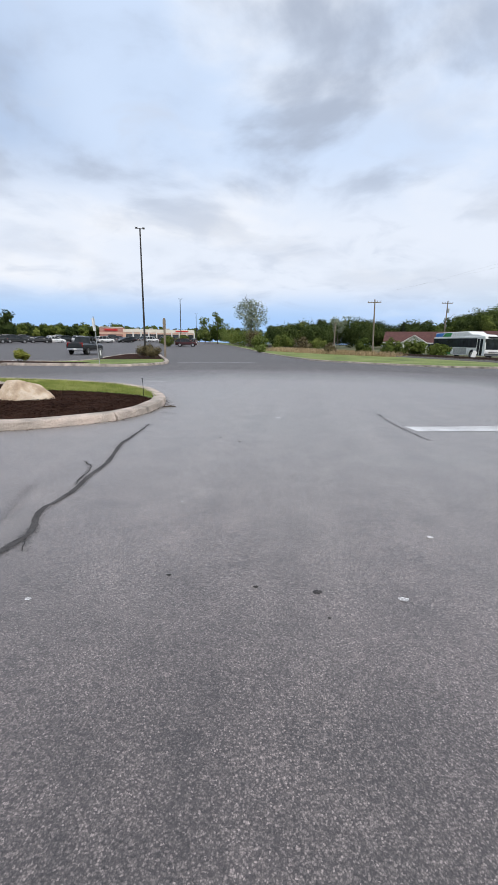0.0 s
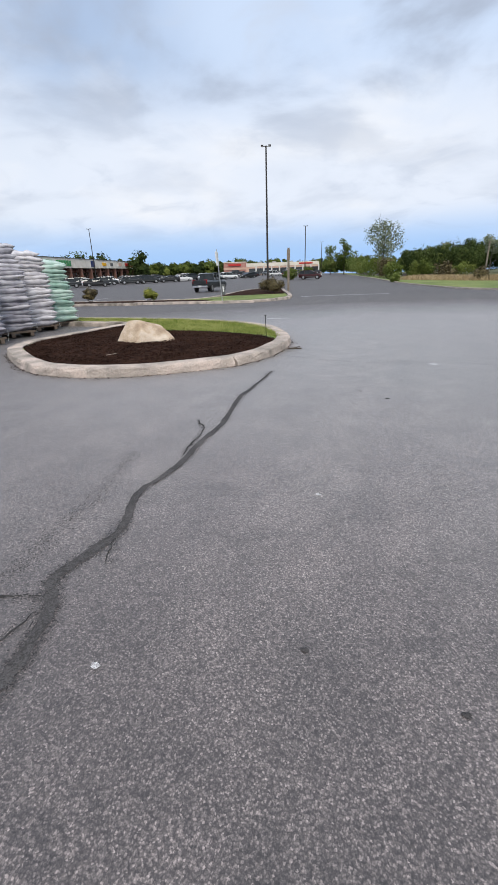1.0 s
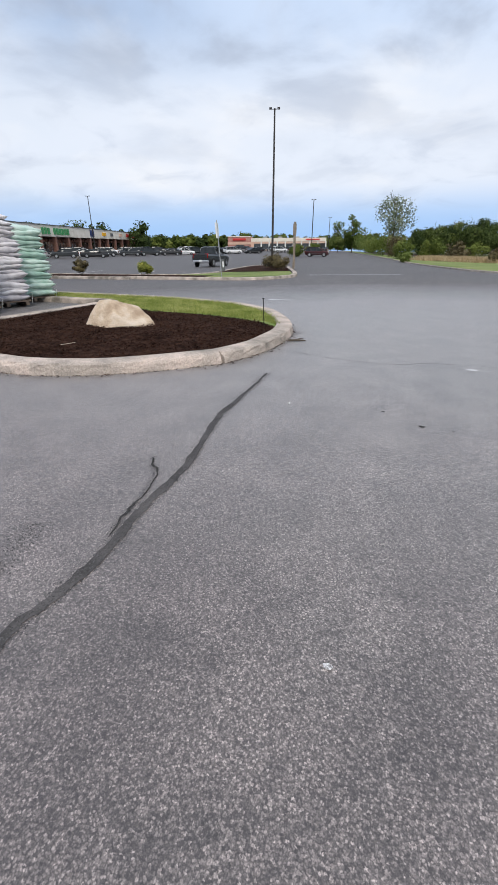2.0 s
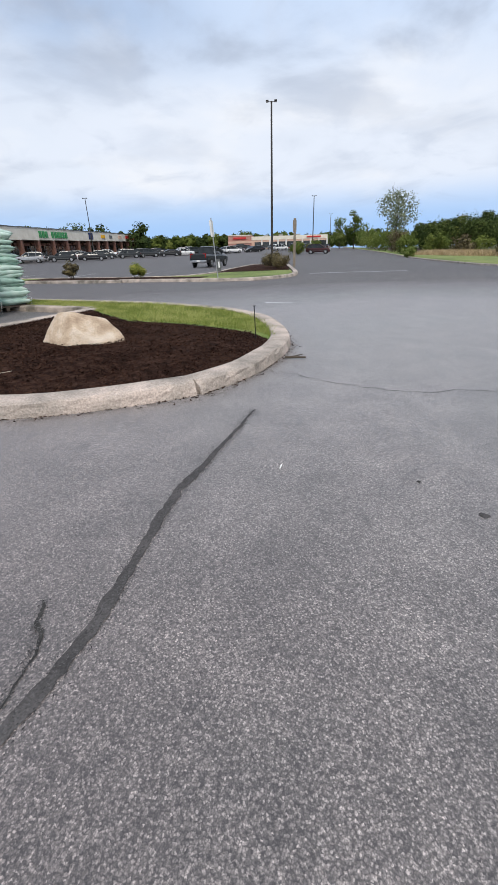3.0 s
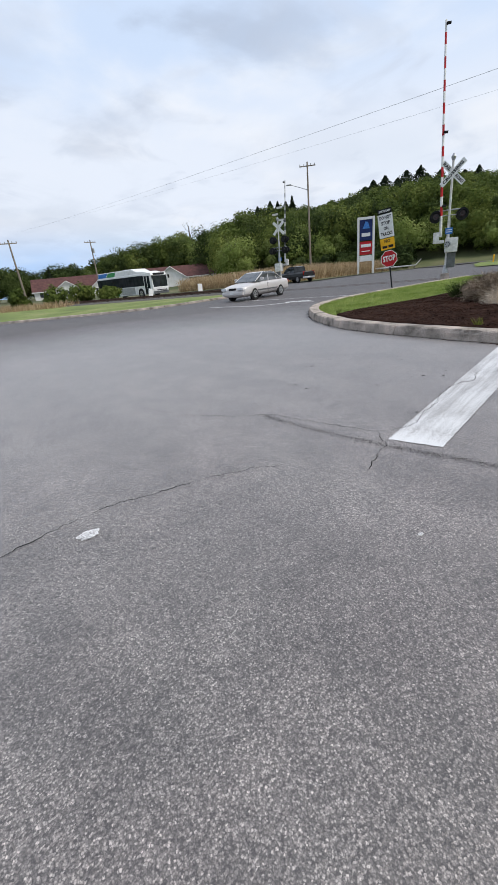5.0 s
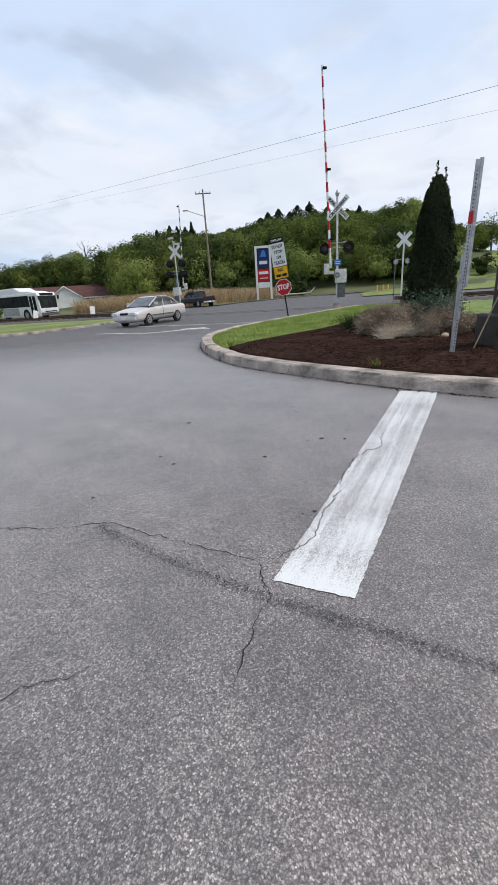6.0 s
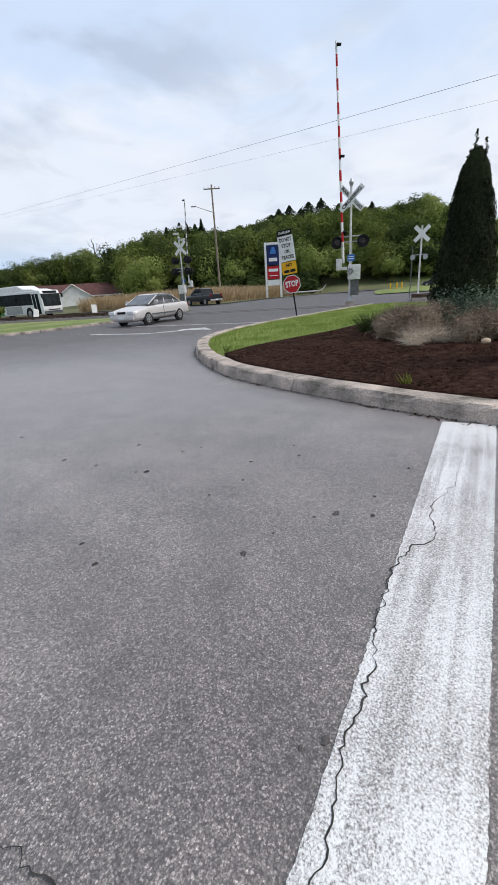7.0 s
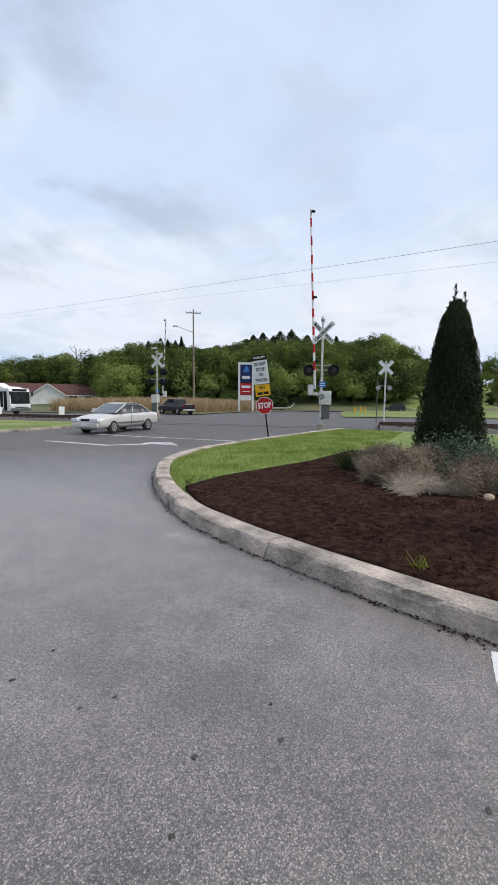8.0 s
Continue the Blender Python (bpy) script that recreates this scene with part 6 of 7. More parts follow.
g = thing("bent_sign", pose(-11.9, 25.0, 0.1, 0, -4, 15), "leaning thin post with a pale edge-on sign and a fallen plate", "road sign")
part("post", bm_box(bmesh.new(), (0, 0, 1.4), (0.05, 0.04, 2.9), 0.005), M_GALV, g, "galvanised steel post")
part("sign_plate", bm_box(bmesh.new(), (-0.02, 0.0, 2.35), (0.07, 0.5, 0.75), 0.01), M_WHITE, g, "white sign seen edge-on")
part("sign_plate", bm_box(bmesh.new(), (0.14, -0.05, 0.62), (0.2, 0.05, 0.6), 0.01), M_DKGREY, g, "dark fallen sign plate")
part("sign_mark", bm_box(bmesh.new(), (0.16, -0.08, 0.65), (0.08, 0.02, 0.3), 0.005), M_WHITE, g, "white mark")

g = thing("perforated_post", pose(8.66, 8.85, 0.15, 0, 1.5, -40), "galvanised perforated steel sign post standing in mulch", "post")
bm = bm_box(bmesh.new(), (0, 0, 0.75), (0.06, 0.06, 1.7), 0.005)
part("lower_tube", bm, M_GALV, g, "galvanised square tube")
part("upper_tube", bm_box(bmesh.new(), (0.0, -0.045, 1.75), (0.05, 0.03, 2.2), 0.004), M_GALV, g, "galvanised channel")
hole = finish(round_bm(bmesh.new(), (0, 0, 0), 0.011, 0.004, 8), "hole", M_BLACK)
for k in range(52):
    part("hole", hole, M_BLACK, g, at=Matrix.Translation((0, -0.0325 if k < 14 else -0.062, 0.05 + k * 0.052)))
part("red_tape", bm_box(bmesh.new(), (0.0, -0.045, 2.1), (0.056, 0.036, 0.16), 0.003), M_RED, g, "strip of red tape")
part("second_tube", bm_box(bmesh.new(), (0.075, -0.03, 2.0), (0.05, 0.03, 1.75), 0.004), M_GALV, g, "second galvanised channel")

g = thing("service_pole", pose(9.75, 8.35, 0.15, 0, 0, -42), "dark pole with grey electrical box and conduits in mulch", "pole")
part("base", bm_box(bmesh.new(), (0, 0, 0.3), (0.62, 0.62, 0.7), 0.05), M_DARKSTEEL, g, "dark flared base")
part("pole", bm_box(bmesh.new(), (0, 0, 4.6), (0.3, 0.3, 9.2), 0.03), M_DARKSTEEL, g, "dark square pole")
box = part("meter_box", bm_box(bmesh.new(), (-0.12, -0.26, 1.35), (0.42, 0.2, 0.62), 0.02), M_GREYBOX, g, "grey electrical box")
part("notice", bm_plate(bmesh.new(), rect(-0.05, 1.38, 0.16, 0.2), -0.37, -0.362), M_WHITE, box, "white notice on the box")
part("conduit", bm_rod(bmesh.new(), (0.0, -0.24, 0.0), (0.0, -0.24, 1.05), 0.03), M_GREYBOX, g, "pale grey conduit")
part("conduit", bm_rod(bmesh.new(), (-0.75, -0.3, 0.05), (-0.28, -0.22, 1.05), 0.012), M_TWIG, g, "slanting brown stake")
part("ground_box", bm_box(bmesh.new(), (0.05, -0.4, 0.06), (0.2, 0.2, 0.24), 0.02), M_WHITE, g, "small white box at the foot")
g = thing("grey_cabinet", pose(14.6, 8.9, 0.2, 0, 0, -60), "weathered grey post and cabinet behind the evergreen", "cabinet")
part("body", bm_box(bmesh.new(), (0, 0, 0.85), (0.4, 0.35, 0.9), 0.03), M_GREYBOX, g, "grey cabinet body")
part("leg", bm_box(bmesh.new(), (-0.15, 0, 0.2), (0.08, 0.08, 0.6), 0.01), M_GREYBOX, g, "grey leg")
part("leg", bm_box(bmesh.new(), (0.15, 0, 0.2), (0.08, 0.08, 0.6), 0.01), M_GREYBOX, g, "grey leg")

g = thing("marker_rod", pose(-3.2, 9.98, 0.14, 0, -2, 0), "thin dark rod with a flat top in the bed", "marker")
part("rod", bm_rod(bmesh.new(), (0, 0, -0.05), (0, 0, 0.46), 0.008, 0.007, 8), M_BLACK, g)
part("cap", bm_box(bmesh.new(), (0, 0, 0.46), (0.045, 0.016, 0.012), 0.003), M_BLACK, g, "flat dark cap")

g = thing("guard_rail", Matrix(), "low pale guard rail beside the far road", "guard rail")
gp = [Vector((62, 58.5)), Vector((68, 55.5)), Vector((74, 54.2)), Vector((82, 58)), Vector((92, 63))]
for p in gp:
    part("post", bm_box(bmesh.new(), (p.x, p.y, lie(p.x, p.y) + 0.35), (0.15, 0.15, 0.8), 0.01), M_POLE, g, "timber post")
for p, q in zip(gp, gp[1:]):
    part("rail", bm_rod(bmesh.new(), (p.x, p.y - 0.1, lie(p.x, p.y) + 0.6), (q.x, q.y - 0.1, lie(q.x, q.y) + 0.6), 0.13, 0.13, 6), M_GALV, g, "pale steel rail")
for x, y in ((68.0, 36.6), (68.5, 35.8), (68.9, 35.2)):
    g = thing("bollard", pose(x, y, lie(x, y) + 0.08), "short yellow steel bollard", "bollard", "bollards by the road")
    part("tube", bm_rod(bmesh.new(), (0, 0, -0.1), (0, 0, 0.95), 0.1, 0.1, 12), M_YELLOW, g)
    part("cap", bm_rod(bmesh.new(), (0, 0, 0.95), (0, 0, 1.02), 0.1, 0.04, 12), M_YELLOW, g)
for x, y, rz, l in ((17.2, 44.2, 20, "leaning white lattice board beside the tracks"), (20.5, 40.6, 10, "small white board beside the tracks")):
    g = thing("white_board", pose(x, y, lie(x, y) + 0.1, 0, 18 if rz == 20 else 3, rz), l, "board")
    part("panel", bm_box(bmesh.new(), (0, 0, 0.55), (0.5, 0.05, 0.8), 0.01), M_WHITE, g, "white panel")
    for s in (-0.2, 0.2):
        part("leg", bm_box(bmesh.new(), (s, 0, 0.1), (0.05, 0.05, 0.5), 0.005), M_WHITE_WORN, g)


# ---- vehicles: x forward, y to the left ----
def loft(bm, sections):
    rings = [[bm.verts.new(p) for p in s] for s in sections]
    n = len(rings[0])
    for a, b in zip(rings, rings[1:]):
        for i in range(n):
            j = (i + 1) % n
            bm.faces.new((a[i], a[j], b[j], b[i]))
    bm.faces.new(rings[0])
    bm.faces.new(rings[-1][::-1])
    bmesh.ops.recalc_face_normals(bm, faces=bm.faces[:])
    return bm


def ring(x, z0, z1, w, tuck=0.9, crown=0.8, shoulder=0.72):
    zs = z0 + (z1 - z0) * shoulder
    half = [(w * tuck, z0), (w, z0 + (zs - z0) * 0.45), (w * 0.985, zs), (w * crown, z1)]
    return [(x, -y, z) for y, z in half] + [(x, y, z) for y, z in half[::-1]]


WHEELS = {}


def wheel(root, x, y, r, side):
    bm = bm_rod(bmesh.new(), (x, y - side * 0.11, r), (x, y + side * 0.1, r), r, r, 24)
    bmesh.ops.bevel(bm, geom=[e for e in bm.edges if abs(e.verts[0].co.y - e.verts[1].co.y) < 0.01], offset=0.03, segments=2, affect="EDGES")
    tyre = part("wheel", bm, M_RUBBER, root, "black tyre")
    rim = round_bm(bmesh.new(), (x, y + side * 0.095, r), r * 0.62, 0.03, 20)
    rimo = part("rim", rim, M_CHROME, tyre, "silver rim")
    for k in range(5):
        a = k * 2 * math.pi / 5 + 0.3
        bm = round_bm(bmesh.new(), (x + r * 0.38 * math.cos(a), y + side * 0.111, r + r * 0.38 * math.sin(a)), r * 0.12, 0.006, 8)
        part("rim_gap", bm, M_BLACK, tyre, "dark gap in the rim")


def arch(root, x, y, r, side):
    bm = round_bm(bmesh.new(), (x, y, r * 1.0), r * 1.16, 0.02, 24)
    part("wheel_arch", bm, M_BLACK, root, "dark wheel arch")


def car(m, paint_mat, label, form="sedan", group="", fine=False):
    g = thing("car" if form != "pickup" else "pickup_truck", m, label, "car" if form != "pickup" else "pickup truck", group)
    if form == "sedan":
        L, W, low, r = 4.84, 0.89, 0.17, 0.32
        body = [(-2.42, 0.36, 0.88, 0.8), (-2.36, 0.2, 0.98, 0.88), (-1.75, low, 1.02, 0.9), (-0.8, low, 0.99, W), (0.6, low, 0.97, W), (1.1, low, 0.95, W), (1.75, low, 0.87, 0.9), (2.28, 0.18, 0.78, 0.87), (2.42, 0.28, 0.66, 0.8)]
        cab = [(-1.75, 0.97, 1.0, 0.76), (-1.08, 0.96, 1.35, 0.73), (-0.7, 0.95, 1.42, 0.71), (-0.1, 0.94, 1.44, 0.71), (0.25, 0.94, 1.39, 0.71), (1.2, 0.93, 0.96, 0.76)]
        roof = [(-0.98, 1.36, 1.40, 0.60), (-0.7, 1.405, 1.44, 0.62), (-0.1, 1.42, 1.452, 0.62), (0.2, 1.375, 1.405, 0.60)]
        wx, pillars = (-1.36, 1.42), [((-1.7, 0.99), (-1.02, 1.39)), ((-0.2, 0.95), (-0.3, 1.43)), ((1.15, 0.96), (0.22, 1.40)), ((-1.12, 0.97), (-0.95, 1.38))]
    elif form == "suv":
        L, W, low, r = 4.6, 0.93, 0.30, 0.36
        body = [(-2.3, 0.45, 0.95, 0.80), (-2.22, 0.32, 1.05, 0.88), (-1.5, low, 1.08, 0.92), (0.6, low, 1.06, W), (1.1, low, 1.05, W), (1.75, low, 1.0, 0.90), (2.15, 0.32, 0.9, 0.84), (2.3, 0.42, 0.76, 0.74)]
        cab = [(-2.2, 1.0, 1.1, 0.78), (-1.9, 1.0, 1.58, 0.74), (-1.2, 1.0, 1.67, 0.73), (0.1, 1.0, 1.66, 0.73), (0.4, 1.0, 1.58, 0.73), (1.15, 1.0, 1.07, 0.78)]
        roof = [(-2.0, 1.56, 1.62, 0.66), (-1.2, 1.66, 1.70, 0.66), (0.1, 1.65, 1.69, 0.66), (0.4, 1.57, 1.61, 0.64)]
        wx, pillars = (-1.35, 1.4), [((-2.15, 1.06), (-1.9, 1.6)), ((-1.1, 1.05), (-1.15, 1.67)), ((0.0, 1.05), (-0.05, 1.67)), ((1.15, 1.06), (0.4, 1.6))]
    else:
        L, W, low, r = 5.8, 0.98, 0.42, 0.42
        body = [(-2.9, 0.55, 1.22, 0.92), (-2.85, 0.5, 1.28, 0.96), (-0.95, low, 1.28, W), (-0.9, low, 1.26, W), (0.8, low, 1.26, W), (1.3, low, 1.25, W), (2.4, 0.45, 1.18, 0.95), (2.85, 0.5, 1.08, 0.88), (2.9, 0.55, 0.95, 0.85)]
        cab = [(-0.98, 1.22, 1.28, 0.86), (-0.9, 1.22, 1.82, 0.76), (-0.5, 1.22, 1.9, 0.75), (0.5, 1.2, 1.9, 0.75), (0.8, 1.2, 1.82, 0.75), (1.45, 1.2, 1.26, 0.84)]
        roof = [(-0.92, 1.82, 1.87, 0.68), (-0.5, 1.89, 1.94, 0.69), (0.5, 1.89, 1.94, 0.69), (0.8, 1.81, 1.86, 0.67)]
        wx, pillars = (-1.85, 1.8), [((-0.97, 1.26), (-0.9, 1.85)), ((-0.05, 1.25), (-0.05, 1.92)), ((1.42, 1.25), (0.8, 1.86))]
    bm = loft(bmesh.new(), [ring(*s, 0.9, 0.9, 0.82) if fine else ring(*s) for s in body])
    b = part("body", bm, paint_mat, g, "painted car body", smooth=fine)
    part("window_glass", loft(bmesh.new(), [ring(x, z0, z1, w, 1.05 if fine else 1.12, 0.9, 0.8) for x, z0, z1, w in cab]), M_GLASS_PALE if fine else M_GLASS, g, "dark window glass")
    part("roof", loft(bmesh.new(), [ring(x, z0, z1, w + 0.05, 1.0, 0.9) for x, z0, z1, w in roof]), paint_mat, g)
    if fine:
        for piece in g.children:
            if piece.name.split(".")[0] in ("body", "roof"):
                sub = piece.modifiers.new("rounding", "SUBSURF")
                sub.levels = sub.render_levels = 2
    for (x0, z0), (x1, z1) in pillars:
        for s in (-1, 1):
            part("pillar", bm_rod(bmesh.new(), (x0 + 0, s * (0.755 if fine else W - 0.10), z0), (x1, s * ((0.635 if fine else 0.68) if form != "pickup" else 0.74), z1 - 0.03), 0.032 if fine else 0.045, 0.034, 6), paint_mat, g)
    for x in wx:
        for s in (-1, 1):
            arch(g, x, s * (W - 0.035), r, s)
            wheel(g, x, s * (W - 0.09), r, s)
    fx, rx = body[-2][0], body[1][0]
    zl = body[-2][2] - 0.13
    for s in (-1, 1):
        part("headlight", bm_box(bmesh.new(), (fx + (0.07 if form == "sedan" else 0.03), s * 0.6, zl), (0.22, 0.38, 0.15), 0.03), M_LAMP_CLEAR, g, "clear headlight")
        part("tail_light", bm_box(bmesh.new(), (rx + 0.02, s * 0.68, body[1][2] - 0.2), (0.2, 0.3, 0.17 if form != "pickup" else 0.4), 0.02), M_LAMP_RED, g, "red tail light")
        part("mirror", bm_box(bmesh.new(), (body[-4][0] - 0.35, s * (W + 0.08), cab[-1][2] + 0.12), (0.1, 0.2, 0.13), 0.03), paint_mat, g, "door mirror")
        part("door_seam", bm_box(bmesh.new(), (0.05, s * (W - 0.003), 0.62), (0.012, 0.012, 0.5)), M_BLACK, g, "dark door seam")
        part("door_handle", bm_box(bmesh.new(), (-0.15, s * (W + 0.0), 0.8 if form == "sedan" else 0.98), (0.16, 0.03, 0.03), 0.008), paint_mat, g)
        part("side_trim", bm_box(bmesh.new(), (0.05, s * (W + 0.002), 0.5), (2.1, 0.02, 0.06), 0.006), M_DKGREY, g, "grey side trim")
    part("front_bumper", bm_box(bmesh.new(), (L / 2 - 0.06, 0, 0.42 if form == "sedan" else 0.55), (0.2, W * 1.72, 0.2), 0.05), paint_mat if form == "sedan" else M_DKGREY, g, "front bumper")
    part("rear_bumper", bm_box(bmesh.new(), (-L / 2 + 0.05, 0, 0.48 if form == "sedan" else 0.58), (0.2, W * 1.76, 0.2), 0.05), paint_mat if form == "sedan" else M_CHROME, g, "rear bumper")
    part("grille", bm_box(bmesh.new(), (L / 2 - 0.06, 0, zl - 0.0), (0.12, 0.52 if form == "sedan" else 0.62, 0.11 if form == "sedan" else 0.15), 0.02), M_BLACK, g, "dark grille")
    for x, s in ((L / 2 + 0.05, 1), (-L / 2 - 0.06, -1)):
        part("number_plate", bm_box(bmesh.new(), (x, 0, 0.45 if s > 0 else (0.55 if form == "sedan" else 0.62)), (0.02, 0.34, 0.16), 0.003), M_WHITE, g, "white number plate with a plain bar")
    if form == "pickup":
        part("bed", bm_box(bmesh.new(), (-1.95, 0, 1.27), (1.75, 1.6, 0.03)), M_BLACK, g, "dark open bed")
        part("tailgate", bm_box(bmesh.new(), (-2.91, 0, 1.0), (0.05, 1.5, 0.42), 0.02), paint_mat, g, "tailgate")
    return g


def on_ground(x, y, heading):
    return pose(x, y, lie(x, y) + 0.005, 0, 0, heading)


car(on_ground(16.7, 27.5, 196) @ Matrix.Diagonal((1.0, 1.0, 1.04, 1)), P_CHAMPAGNE, "pale champagne sedan driving out of the crossing", "sedan", fine=True)
car(on_ground(-23.6, 45.2, 96), P_SLATE, "slate grey pickup truck parked in the car park", "pickup")
car(on_ground(36.4, 44.8, 80) @ Matrix.Diagonal((0.92, 0.92, 0.92, 1)), P_BLACK, "black pickup truck waiting on the street", "pickup")
car(on_ground(-24.0, 88, 10), P_MAROON, "dark maroon car crossing the car park", "suv")
car(on_ground(92.8, 38.5, 110), P_BLACK, "black car on the far road", "suv")
car(on_ground(-66, 70.2, 222), P_WHITE, "white sedan parked before the shops", "sedan")
protos = [car(on_ground(-70, 64, 230), P_BLACK, "black sedan parked before the shops", "sedan", "cars before the shops"),
          car(on_ground(-72, 76.5, 40), P_SLATE, "dark grey car parked before the shops", "suv", "cars before the shops"),
          car(on_ground(-71, 84, 40), P_WHITE, "white car parked before the shops", "suv", "cars before the shops"),
          car(on_ground(-72.5, 90, 220), P_SILVER, "silver car parked before the shops", "suv", "cars before the shops"),
          car(on_ground(-57, 92.8, 60), P_WHITE, "white sedan parked in the car park", "sedan", "cars before the shops")]
crng = random.Random(12)
for k, (x, y, h) in enumerate([(-64, 57, 225), (-68, 60.5, 225), (-66, 84.5, 40), (-68, 88, 40), (-66.5, 91.5, 220), (-69, 95.5, 40), (-74, 98, 220), (-64.5, 96, 40), (-62.5, 100, 220), (-71, 103, 40), (-76, 107, 40),
                               (-61, 105, 60), (-58, 109, 60), (-66, 112, 60), (-55, 113, 240), (-70, 118, 60), (-60, 120, 60), (-52, 121, 60), (-75, 125, 60), (-64, 130, 60), (-56, 133, 240),
                               (-69, 146, 90), (-65.5, 147, 90), (-61, 148.5, 90), (-57.5, 150, 270), (-54, 151, 90), (-50.5, 152.5, 90), (-47, 153.5, 90), (-43.5, 154.5, 270), (-40, 156, 90), (-51, 138, 90), (-45, 140, 90),
                               (-62, 62, 225), (-59, 66, 45), (-63.5, 74, 45), (-61, 78.5, 225), (-59.5, 83, 45), (-57.5, 88, 225), (-53, 98, 60), (-50, 104, 60), (-48, 112, 240), (-46.5, 128, 60), (-40, 120, 100), (-36, 128, 100), (-30.5, 108, 100)]):
    copy_thing(protos[crng.choice((0, 0, 0, 1, 1, 1, 2, 3, 0, 1, 0, 1, 0, 1))], on_ground(x, y, h + crng.uniform(-4, 4)))


def bus(m):
    g = thing("city_bus", m, "white city bus with blue and green swoops and dark windows", "bus")

    def shell(outline, half, bevel):
        bm = bm_plate(bmesh.new(), outline, -half, half)
        bmesh.ops.bevel(bm, geom=bm.edges[:], offset=bevel, segments=3, affect="EDGES", profile=0.6)
        return bm

    part("body", shell([(-5.8, 0.36), (-5.8, 2.55), (5.62, 2.62), (5.78, 2.3), (5.86, 1.0), (5.8, 0.36)], 1.25, 0.09), M_WHITE, g, "white bus body")
    part("roof_fairing", shell([(-5.72, 2.5), (-5.5, 3.12), (1.9, 3.2), (2.8, 2.86), (4.2, 2.8), (5.2, 2.6)], 1.12, 0.1), M_WHITE, g, "white roof fairing")
    for s in (-1, 1):
        side = lambda o: (s * o - 0.012, s * o + 0.012)
        band = part("window_band", bm_plate(bmesh.new(), [(-5.77, 1.3), (-5.77, 2.38), (4.2, 2.38), (4.2, 1.3)], *side(1.252)), M_GLASS, g, "dark window band")
        for k in range(7):
            part("window_post", bm_box(bmesh.new(), (-5.2 + k * 1.45, s * 1.274, 1.84), (0.06, 0.012, 0.95)), M_BLACK, band, "black window post")
        part("blue_swoop", bm_plate(bmesh.new(), [(-5.6, 2.6), (-3.9, 2.6), (-3.3, 3.06), (-5.4, 3.04)], *side(1.122)), M_BLUE, g, "blue swoop on the fairing")
        part("green_swoop", bm_plate(bmesh.new(), [(-3.75, 2.6), (-1.9, 2.6), (-1.5, 3.08), (-3.15, 3.06)], *side(1.122)), M_GREENSIGN, g, "green swoop on the fairing")
        part("rear_panel", bm_plate(bmesh.new(), [(-5.77, 0.42), (-5.77, 1.28), (-5.2, 1.28), (-4.5, 0.42)], *side(1.251)), M_DKGREY, g, "dark rear panel")
        part("blue_swoop", bm_plate(bmesh.new(), [(-4.4, 0.42), (-5.1, 1.28), (-3.2, 1.28), (-2.9, 0.42)], *side(1.251)), M_BLUE, g, "blue swoop on the side")
        part("green_swoop", bm_plate(bmesh.new(), [(-2.75, 0.42), (-3.05, 1.28), (-1.6, 1.28), (-1.2, 0.42)], *side(1.251)), M_GREENSIGN, g, "green swoop on the side")
        part("advert_panel", bm_plate(bmesh.new(), [(-0.7, 0.5), (-0.7, 1.24), (2.2, 1.24), (2.2, 0.5)], *side(1.251)), M_GREYBOX, g, "pale grey advert panel")
        if s < 0:
            door = part("door", bm_plate(bmesh.new(), [(4.32, 0.42), (4.32, 2.3), (5.36, 2.3), (5.36, 0.42)], *side(1.252)), M_GLASS, g, "dark glass door")
            part("door_post", bm_box(bmesh.new(), (4.84, s * 1.274, 1.36), (0.07, 0.014, 1.85)), M_WHITE, door, "white door edge")
        for x in (-3.6, 3.4):
            arch(g, x, s * 1.245, 0.5, s)
            wheel(g, x, s * 1.16, 0.48, s)
        part("headlight", bm_box(bmesh.new(), (5.86, s * 0.95, 0.8), (0.06, 0.35, 0.2), 0.02), M_LAMP_CLEAR, g, "clear headlight")
        part("mirror", bm_box(bmesh.new(), (6.05, s * 1.3, 2.1), (0.12, 0.22, 0.4), 0.04), M_BLACK, g, "black mirror")
    screen = part("windscreen", bm_box(bmesh.new(), (5.83, 0, 1.68), (0.06, 2.26, 1.2), 0.02), M_GLASS, g, "dark windscreen")
    part("screen_post", bm_box(bmesh.new(), (5.87, 0, 1.68), (0.03, 0.05, 1.2)), M_BLACK, screen)
    part("destination_sign", bm_box(bmesh.new(), (5.75, 0, 2.44), (0.12, 1.7, 0.22), 0.01), M_BLACK, g, "dark destination sign")
    part("bumper", bm_box(bmesh.new(), (5.84, 0, 0.5), (0.14, 2.4, 0.28), 0.04), M_DKGREY, g, "dark bumper")
    part("bicycle_rack", bm_box(bmesh.new(), (6.02, 0, 0.75), (0.1, 1.5, 0.1), 0.02), M_BLACK, g, "folded black bicycle rack")


bus(on_ground(21.6, 58.6, -72) @ Matrix.Diagonal((0.86, 1, 1.04, 1)))


